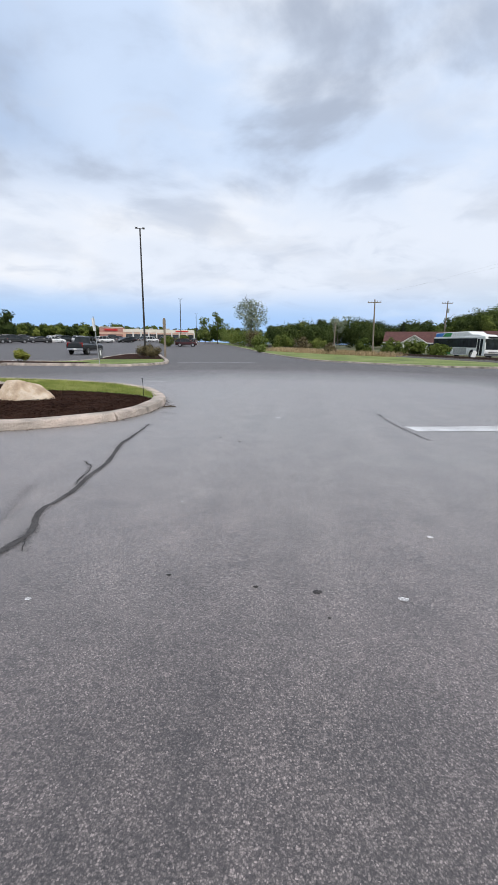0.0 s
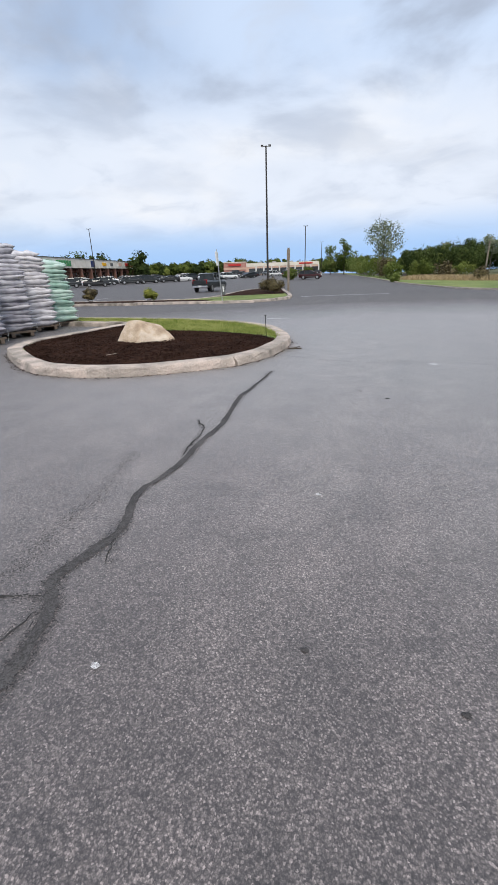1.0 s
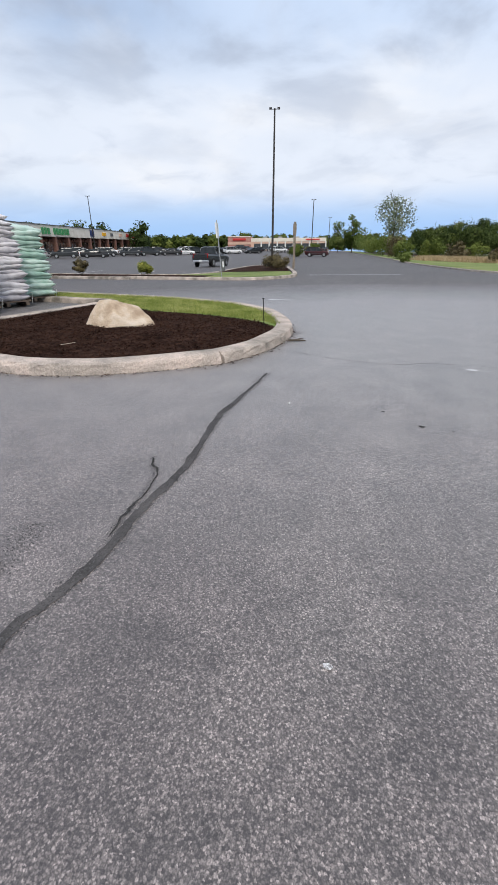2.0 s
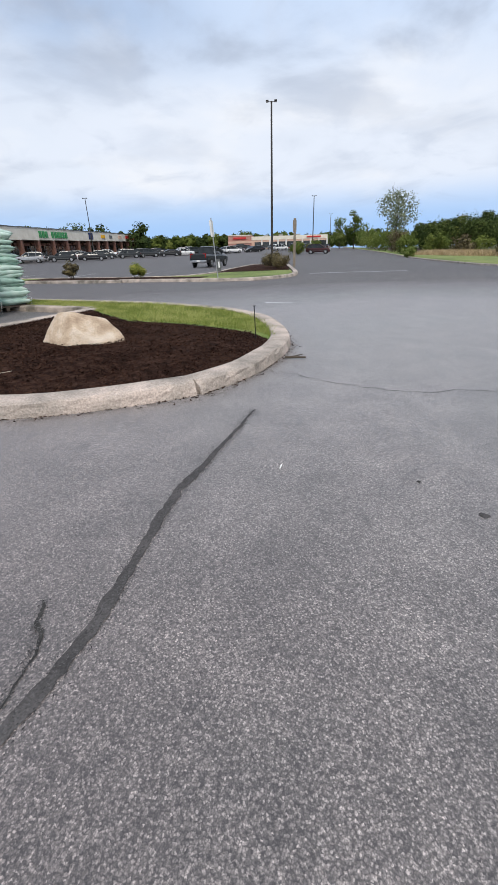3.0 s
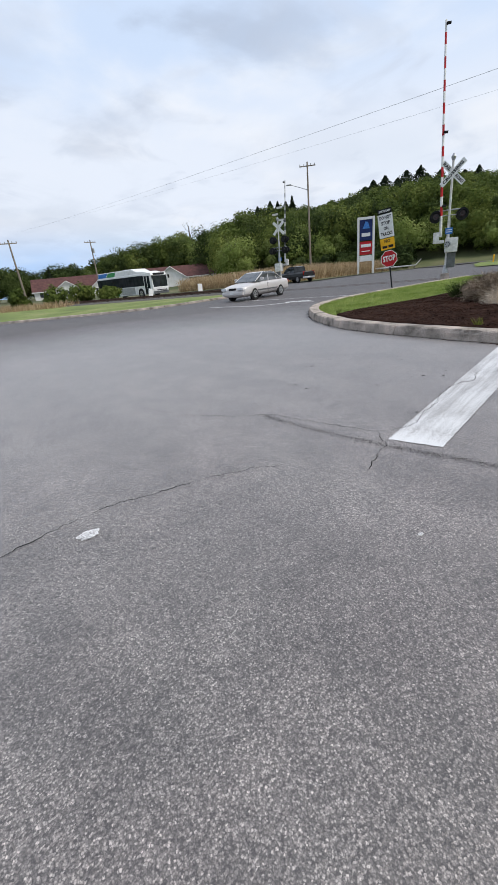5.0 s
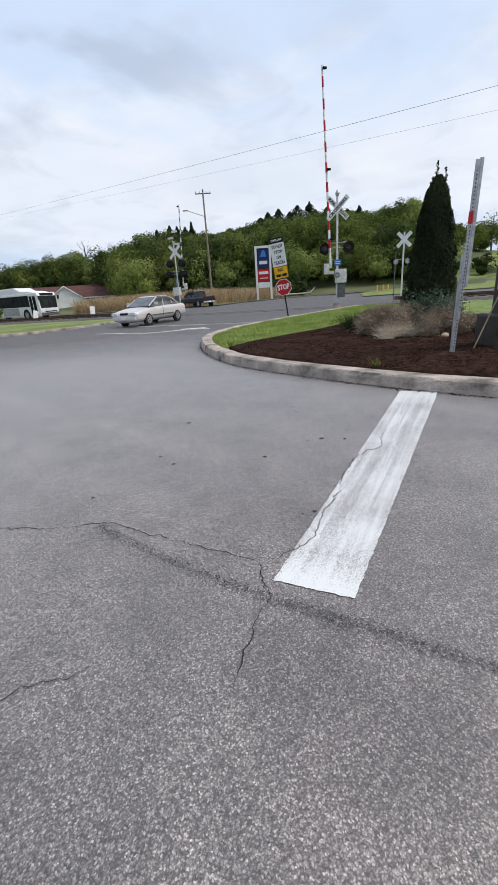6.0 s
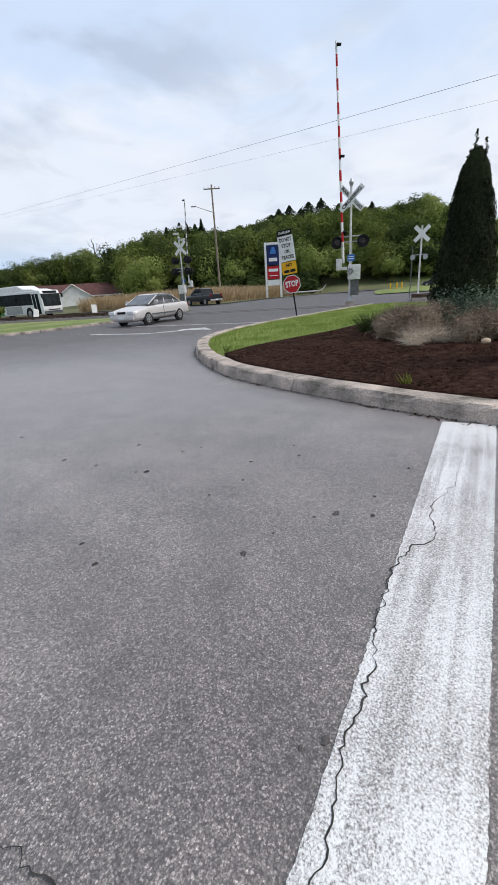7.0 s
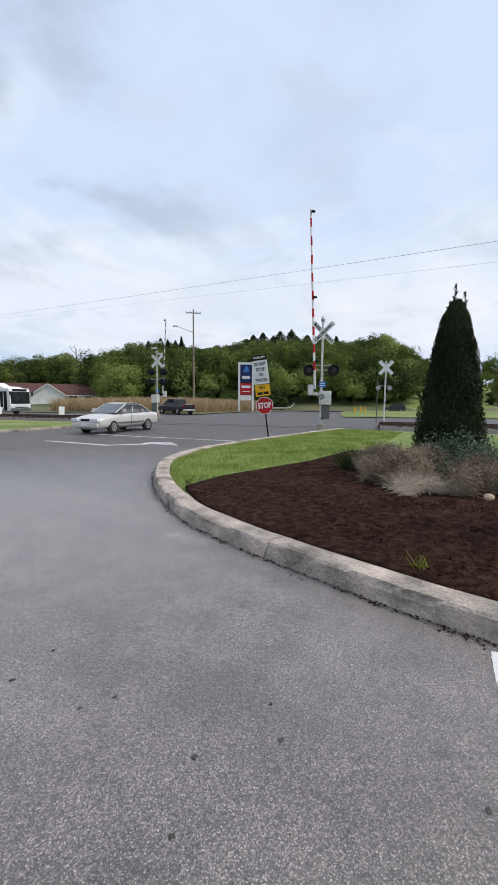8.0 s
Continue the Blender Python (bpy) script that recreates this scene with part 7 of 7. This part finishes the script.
# ---- the boulder, the bagged mulch, the near planting ----
def boulder():
    bm = bmesh.new()
    bmesh.ops.create_icosphere(bm, subdivisions=5, radius=1)
    for v in bm.verts:
        d = v.co.normalized()
        k = 1 + 0.16 * noise.noise(d * 1.3 + Vector((4.2, 0.3, 1.1))) + 0.05 * noise.noise(d * 4.1)
        for nrm, cut in ((Vector((0.66, -0.22, 0.70)), 0.60), (Vector((0.5, -0.82, 0.25)), 0.72), (Vector((-0.42, -0.72, 0.55)), 0.70), (Vector((-0.5, -0.45, 0.74)), 0.84), (Vector((-0.15, 0.35, 0.92)), 0.86), (Vector((0.85, -0.5, 0.15)), 0.88), (Vector((-0.05, -0.95, 0.3)), 0.84), (Vector((-0.9, -0.1, 0.42)), 0.86),
                         (Vector((0.35, -0.8, 0.5)), 0.8)):
            h = d.dot(nrm.normalized()) * k
            if h > cut:
                k *= cut / h + 0.03 * (1 - cut / h)
        k += 0.012 * noise.noise(d * 13)
        v.co = Vector((d.x * k * 0.86, d.y * k * 0.58, d.z * k * (0.60 - 0.13 * d.x)))
    solid("boulder", bm, M_ROCK, "large tan boulder half sunk in dark mulch", "rock", m=pose(-5.52, 8.78, 0.14, 0, 0, 12) @ Matrix.Diagonal((0.77, 0.82, 0.82, 1)), smooth=True)


boulder()

M_BAG_WHITE = material("pale_plastic_sacks", [(0.34, 0.32, 0.35), (0.54, 0.52, 0.54), (0.68, 0.66, 0.68)], 3.5, 0.35, bump=1.0, bump_scale=14, random_part=0.2)
M_BAG_GREEN = material("pale_green_wrapped_sacks", [(0.20, 0.34, 0.28), (0.34, 0.49, 0.42), (0.52, 0.63, 0.57)], 3.5, 0.3, bump=1.0, bump_scale=14, random_part=0.2)
M_BAG_PURPLE = material("grey_violet_sacks", [(0.17, 0.165, 0.19), (0.33, 0.32, 0.36), (0.52, 0.51, 0.54)], 3.5, 0.35, bump=1.0, bump_scale=14, random_part=0.25)
M_PALLET = material("pallet_wood", [(0.07, 0.052, 0.04), (0.13, 0.10, 0.075)], 6, 0.9, bump=0.4)


def sack_mesh(mat, seed):
    """A filled plastic sack: a swollen pillow with creased ends."""
    bm = bmesh.new()
    n = 14
    rows = []
    for k in range(2):
        grid = []
        for i in range(n + 1):
            row = []
            for j in range(n + 1):
                u, v = i / n * 2 - 1, j / n * 2 - 1
                h = (max(0, 1 - u * u) ** 0.42) * (max(0, 1 - v * v) ** 0.42)
                w = 0.055 * noise.noise(Vector((u * 3, v * 4, seed + k * 3))) + 0.05 * noise.noise(Vector((u * 7, v * 9, seed + k)))
                row.append(bm.verts.new((u * 0.46, v * 0.31, (1 if k == 0 else -1) * 0.075 * h + w * h)))
            grid.append(row)
        rows.append(grid)
        for i in range(n):
            for j in range(n):
                f = (grid[i][j], grid[i + 1][j], grid[i + 1][j + 1], grid[i][j + 1])
                bm.faces.new(f if k == 0 else f[::-1])
    bmesh.ops.remove_doubles(bm, verts=bm.verts[:], dist=0.004)
    return finish(bm, "sack", mat, True)


def pallet_stack(m, mat, label, layers, seed):
    rng = random.Random(seed)
    g = thing("pallet_of_sacks", m, label, "bagged goods", "pallets of sacks on the car park")
    pal = part("pallet", bm_box(bmesh.new(), (0, 0, 0.115), (1.2, 1.0, 0.03)), M_PALLET, g, "wooden pallet")
    for k in range(5):
        part("board", bm_box(bmesh.new(), (0, -0.42 + k * 0.21, 0.14), (1.22, 0.12, 0.02), 0.004), M_PALLET, pal)
    for k in (-0.5, 0, 0.5):
        part("bearer", bm_box(bmesh.new(), (k, 0, 0.05), (0.09, 1.0, 0.1), 0.006), M_PALLET, pal)
    meshes = [sack_mesh(mat, seed + q * 1.7) for q in range(4)]
    for layer in range(layers):
        z = 0.235 + layer * 0.108
        bow = 1 + 0.05 * math.sin(math.pi * layer / layers) - 0.10 * (layer / layers) ** 3
        for y in (-0.24, 0.27):
            part("sack", meshes[rng.randrange(4)], mat, g, at=Matrix.Translation((rng.uniform(-0.03, 0.03), y * bow + rng.uniform(-0.05, 0.05), z + rng.uniform(-0.016, 0.016)))
                 @ Matrix.Rotation(radians(rng.uniform(-6, 6) + rng.choice((0, 180))), 4, "Z") @ Matrix.Rotation(radians(rng.uniform(-5, 5)), 4, "Y") @ Matrix.Diagonal((1.36 * bow * rng.uniform(0.94, 1.05), 0.98, 1.35 * rng.uniform(0.9, 1.2), 1)))
    strap = bm_rod(bmesh.new(), (0.62, -0.5, 0.05), (0.66, -0.54, 0.32), 0.004, 0.004, 6)
    bm_rod(strap, (0.66, -0.54, 0.32), (0.64, 0.2, 0.4), 0.004, 0.004, 6)
    part("strap", strap, M_WHITE, g, "pale plastic strap")


pallet_stack(pose(-12.0, 12.3, 0.0, 0, 0, 68) @ pose(0, 0, 0, -3), M_BAG_GREEN, "tall pallet stack of pale green plastic sacks", 17, 3)
pallet_stack(pose(-11.45, 10.95, 0.0, 0, 0, 68) @ pose(0, 0, 0, -5), M_BAG_WHITE, "tall pallet stack of pale grey plastic sacks", 19, 7)
pallet_stack(pose(-10.9, 9.6, 0.0, 0, 0, 68) @ pose(0, 0, 0, -4), M_BAG_PURPLE, "tall pallet stack of grey violet plastic sacks", 20, 11)
pallet_stack(pose(-10.35, 8.25, 0.0, 0, 0, 68) @ pose(0, 0, 0, -3), M_BAG_PURPLE, "tall pallet stack of grey violet plastic sacks", 20, 15)


def arborvitae(x, y, h, w):
    nrng = np.random.default_rng(77)
    g = thing("evergreen", pose(x, y, 0.2), "tall dark conical evergreen rising from brush", "tree")
    part("trunk", bm_rod(bmesh.new(), (0, 0, -0.1), (0, 0, h * 0.9), 0.09, 0.02, 8), M_BARK, g)
    n = 52000
    t = nrng.uniform(0.0, 1, n) ** 1.1
    shape = np.interp(t, (0, 0.06, 0.28, 0.52, 0.75, 0.92, 1.0), (0.85, 1.0, 0.87, 0.70, 0.52, 0.32, 0.1))
    a = nrng.uniform(0, 2 * np.pi, n)
    lump = 1 + 0.045 * np.sin(a * 5 + t * 13) + 0.03 * np.sin(a * 9 - t * 23) + 0.025 * np.sin(a * 17 + t * 47)
    r = w / 2 * shape * lump * np.sqrt(nrng.uniform(0.45, 1.06, n))
    pts = np.stack([r * np.cos(a), r * np.sin(a), t * h], 1)
    tips = []
    for cx, cy, z0, z1 in ((-0.03, 0.03, 0.88, 1.09), (0.14, -0.1, 0.84, 1.05), (-0.06, 0.1, 0.88, 1.0)):
        u = nrng.uniform(0, 1, 160)
        tips.append(np.stack([cx + nrng.normal(size=160) * (0.055 * (1 - u) + 0.008), cy + nrng.normal(size=160) * (0.055 * (1 - u) + 0.008), h * (z0 + (z1 - z0) * u)], 1))
    pts = np.concatenate([pts] + tips)
    part("foliage", quad_mesh("foliage", leaf_quads(nrng, pts, 0.026, 2.2, 2.6, face=np.concatenate([np.stack([np.cos(a), np.sin(a), np.full(n, 0.25)], 1), nrng.normal(size=(480, 3))]), loose=0.5), M_LEAF_DARK), M_LEAF_DARK, g, "dense dark green sprays")


arborvitae(12.42, 10.5, 3.4, 1.4)


def brush_heap(x, y, w, h, count, mat, label, seed, length=0.2, name="dead_shrub", clumps=34):
    """A heap of tangled twigs, gathered in clumps with hollows between."""
    nrng = np.random.default_rng(seed)
    g = thing(name, pose(x, y, 0.2), label, "shrub")
    quads = []
    for _ in range(clumps):
        a, rr = nrng.uniform(0, 2 * np.pi), math.sqrt(nrng.uniform(0, 0.85))
        mid = np.array((rr * w / 2 * math.cos(a), rr * w / 2 * math.sin(a) * 0.85, h * (0.12 + 0.62 * math.sqrt(1 - rr * rr) * nrng.uniform(0.35, 1.15))))
        n = count // clumps
        c = mid + nrng.normal(size=(n, 3)) * np.array((0.085, 0.085, 0.06)) * w / 1.5
        c[:, 2] = np.abs(c[:, 2])
        lean = nrng.normal(size=3) * 0.9 + np.array((math.cos(a), math.sin(a), 0.4)) * 0.5
        d = nrng.normal(size=(n, 3)) + lean
        d[:, 2] *= 0.6
        d /= np.linalg.norm(d, axis=1)[:, None]
        s = np.cross(d, nrng.normal(size=(n, 3)))
        s /= np.linalg.norm(s, axis=1)[:, None]
        ln = (length * nrng.uniform(0.3, 1.1, n))[:, None]
        wd = (nrng.uniform(0.0018, 0.0048, n))[:, None]
        elbow = c + d * ln * 0.5 + nrng.normal(size=(n, 3)) * 0.02
        tip = c + d * ln + nrng.normal(size=(n, 3)) * 0.05
        quads.append(np.stack([c - s * wd, c + s * wd, elbow + s * wd * 0.7, elbow - s * wd * 0.7], 1))
        quads.append(np.stack([elbow - s * wd * 0.7, elbow + s * wd * 0.7, tip + s * wd * 0.3, tip - s * wd * 0.3], 1))
    part("brushwood", quad_mesh("brushwood", np.concatenate(quads), mat), mat, g)
    for k in range(9):
        b = k * 0.7
        part("stem", bm_rod(bmesh.new(), (0.1 * math.cos(b), 0.1 * math.sin(b), -0.1), (w * 0.35 * math.cos(b), w * 0.28 * math.sin(b), h * 0.6), 0.014, 0.005, 5), M_BARK, g)


brush_heap(11.9, 11.55, 1.25, 0.62, 15000, M_TWIG, "tangled brown dead shrub in mulch", 31)
brush_heap(11.3, 10.95, 1.7, 0.82, 22000, M_TWIG, "tangled grey-brown dead shrub in mulch", 32)
brush_heap(11.25, 9.75, 1.6, 0.62, 20000, M_TWIG, "tangled grey-brown dead shrub in mulch", 33)
brush_heap(10.6, 10.5, 0.95, 0.24, 6000, M_STRAW, "low straw-coloured tuft before dead shrubs", 35, 0.26, clumps=14)
bush(11.75, 10.15, 0.95, 1.35, "low grey-green juniper among dead brush", M_JUNIPER, 36, 0.03, 30, 420, name="juniper", lift=0.22)


def tuft(x, y, h, n, label, seed, mat=None):
    nrng = np.random.default_rng(seed)
    spread = 0.03 if n < 100 else 0.09
    roots = np.stack([x + nrng.normal(size=n) * spread, y + nrng.normal(size=n) * spread, np.full(n, 0.2)], 1)
    tagged(new("plant", quad_mesh("plant", blade_quads(nrng, roots, h, 0.016, 0.55), mat or M_LEAF_PALE)), label, "plant")


tuft(7.47, 9.65, 0.12, 20, "small yellow-green sprouting plant in mulch", 1, M_LEAF_YELLOW)
tuft(11.95, 12.3, 0.42, 420, "fountain of fresh green blades beside dead brush", 3, M_LEAF_DEEP)
tuft(8.75, 13.95, 0.14, 30, "tuft of grass at the kerb", 2)

# ---- grass blades, mulch chips, litter ----
def scatter(outline, count, seed, avoid=None):
    rng = random.Random(seed)
    xs, ys = [p[0] for p in outline], [p[1] for p in outline]
    pts = []
    while len(pts) < count:
        p = (rng.uniform(min(xs), max(xs)), rng.uniform(min(ys), max(ys)))
        if inside(p, outline) and not (avoid and inside(p, avoid)):
            pts.append(p)
    return pts


def lawn(outline, count, h, label, seed, bed, lift, mound, avoid=None, mat=None):
    nrng = np.random.default_rng(seed)
    pts = np.array([(x, y, 0.0) for x, y in scatter(outline, count, seed, avoid)])
    pts[:, 2] = bed_heights(pts, bed, lift, mound)
    tagged(new("grass", quad_mesh("grass", blade_quads(nrng, pts, h, 0.011, 0.5), mat or M_GRASS)), label, "grass", kind="stuff")


lawn(shrink[:-3] + [(-13, 13.85), (-13, 12.6)], 34000, 0.075, "patchy half-dry grass in the kerbed bed", 51, shrink, 0.09, 0.0, [(-5.7 + (x + 5.7) * 1.06, 8.9 + (y - 8.9) * 1.06) for x, y in MULCH_A], M_GRASS_DRY)
lawn([(8.7, 14.2), (9.6, 15.45), (10.9, 16.7), (12.7, 17.6), (15.1, 18.1), (19, 18.4), (24.5, 18.6), (24.0, 15), (17, 13.6), (15.5, 13.95), (12.6, 13.8), (10.4, 14.05), (9.3, 14.0)], 60000, 0.075,
     "bright mown grass beside the crossing", 52, inner_b, 0.12, 0.06)


def chips(outline, count, size, label, seed, bed, lift, mound, mat):
    nrng = np.random.default_rng(seed)
    pts = np.array([(x, y, 0.0) for x, y in scatter(outline, count, seed)])
    pts[:, 2] = bed_heights(pts, bed, lift, mound) + nrng.uniform(-0.005, 0.022, count)
    d = nrng.normal(size=(count, 3)) * np.array((1, 1, 0.35))
    d /= np.linalg.norm(d, axis=1)[:, None]
    s = np.cross(d, np.array((0, 0, 1.0)) + nrng.normal(size=(count, 3)) * 0.35)
    s /= np.linalg.norm(s, axis=1)[:, None]
    ln, wd = (size * nrng.uniform(0.4, 1.3, count))[:, None], (size * 0.22 * nrng.uniform(0.5, 1.2, count))[:, None]
    q = np.stack([pts - d * ln / 2 - s * wd, pts + d * ln / 2 - s * wd, pts + d * ln / 2 + s * wd, pts - d * ln / 2 + s * wd], 1)
    tagged(new("wood_chips", quad_mesh("wood_chips", q, mat)), label, "mulch", kind="stuff")


chips(MULCH_A, 34000, 0.034, "shredded dark bark pieces round the boulder", 61, MULCH_A, 0.115, 0.07, M_CHIP)
chips(MULCH_B[:8] + [(10.5, 4), (13.5, 6.0), (14.5, 10), (14.5, 13.7)] + MULCH_B[-3:], 60000, 0.034, "shredded dark bark pieces in the bed", 62, MULCH_B, 0.19, 0.07, M_CHIP)


def gutter(points, count, label, seed, offset):
    rng, nrng = random.Random(seed), np.random.default_rng(seed)
    line = curve_points(points, 0.2)
    pts = []
    for _ in range(count):
        i = rng.randrange(len(line) - 1)
        way = (line[i + 1] - line[i]).normalized()
        p = line[i].lerp(line[i + 1], rng.random()) + Vector((way.y, -way.x)) * (offset + abs(rng.gauss(0, 0.07)))
        pts.append((p.x, p.y, 0.008))
    tagged(new("gutter_litter", quad_mesh("gutter_litter", leaf_quads(nrng, np.array(pts), 0.022, 0, 2.0) * np.array((1, 1, 0.35)) + np.array((0, 0, 0.006)), M_CHIP)), label, "litter", kind="stuff")


gutter(BED_B_FAR[4:], 1500, "dead leaves and bark bits along the kerb", 63, 0.02)
gutter(BED_B_NEAR[:5], 900, "dead leaves and bark bits along the kerb", 64, 0.02)
gutter(BED_A_FRONT[3:], 900, "dead leaves and bark bits along the kerb", 65, 0.02)
gutter(BED_A_BACK[:5], 700, "dead leaves and bark bits along the kerb", 66, 0.02)


def blot(x, y, r, label, mat=None):
    bm = bmesh.new()
    rng = random.Random(int(x * 100 + y * 10))
    n = 16
    mid = bm.verts.new((x, y, 0.009))
    edge = [bm.verts.new((x + r * (0.75 + 0.5 * rng.random()) * math.cos(k * 2 * math.pi / n), y + r * (0.6 + 0.4 * rng.random()) * math.sin(k * 2 * math.pi / n), 0.004)) for k in range(n)]
    for k in range(n):
        bm.faces.new((mid, edge[k], edge[(k + 1) % n]))
    solid("tar_spot", bm, mat or M_TAR, label, kind="structure")


for x, y, r in ((0.43, 2.46, 0.02), (0.81, 2.46, 0.032), (0.87, 2.22, 0.012), (-0.14, 2.51, 0.02), (-0.59, 6.52, 0.02), (-0.24, 6.27, 0.034), (0.01, 6.27, 0.014), (3.34, 8.22, 0.022), (3.27, 8.27, 0.012), (4.62, 8.93, 0.035), (4.5, 9.02, 0.014), (4.73, 8.73, 0.026),
                (3.94, 9.13, 0.028), (4.31, 10.59, 0.035), (4.25, 10.66, 0.015), (3.36, 9.75, 0.026), (3.42, 10.01, 0.022), (4.96, 9.97, 0.02), (4.65, 9.78, 0.018), (4.96, 10.61, 0.022), (4.13, 11.11, 0.02), (4.02, 11.51, 0.025), (4.66, 11.22, 0.024),
                (4.96, 11.32, 0.02), (4.97, 8.83, 0.018), (4.2, 9.12, 0.015), (4.79, 10.69, 0.018), (4.07, 12.65, 0.028), (5.3, 9.7, 0.022), (5.54, 8.82, 0.02), (5.47, 9.88, 0.016), (2.56, 9.78, 0.018), (4.32, 9.82, 0.014)):
    blot(x, y, r * 0.82, "small dark tar spot on the asphalt")
twig_bm = bm_rod(bmesh.new(), (-2.5, 9.35, 0.02), (-2.22, 9.42, 0.025), 0.018, 0.012, 6)
bm_rod(twig_bm, (-2.4, 9.36, 0.03), (-2.28, 9.48, 0.05), 0.012, 0.006, 5)
solid("stick", twig_bm, M_BARK, "short dark stick lying beside the kerb", "stick")
solid("straw", bm_rod(bmesh.new(), (-4.93, 6.86, 0.22), (-4.78, 6.98, 0.24), 0.004, 0.002, 5), M_STRAW, "pale straw lying on mulch", "straw")
pebble = bmesh.new()
bmesh.ops.create_icosphere(pebble, subdivisions=2, radius=0.08, matrix=Matrix.Diagonal((1.5, 1, 0.7, 1)))
solid("stone", pebble, M_ROCK, "pale stone lying in mulch", "rock", m=pose(10.6, 9.53, 0.3), smooth=True)
solid("cigarette_end", bm_rod(bmesh.new(), (-1.46, 6.36, 0.008), (-1.468, 6.415, 0.008), 0.005, 0.005, 8), M_WHITE, "white cigarette end lying on the asphalt", "litter")
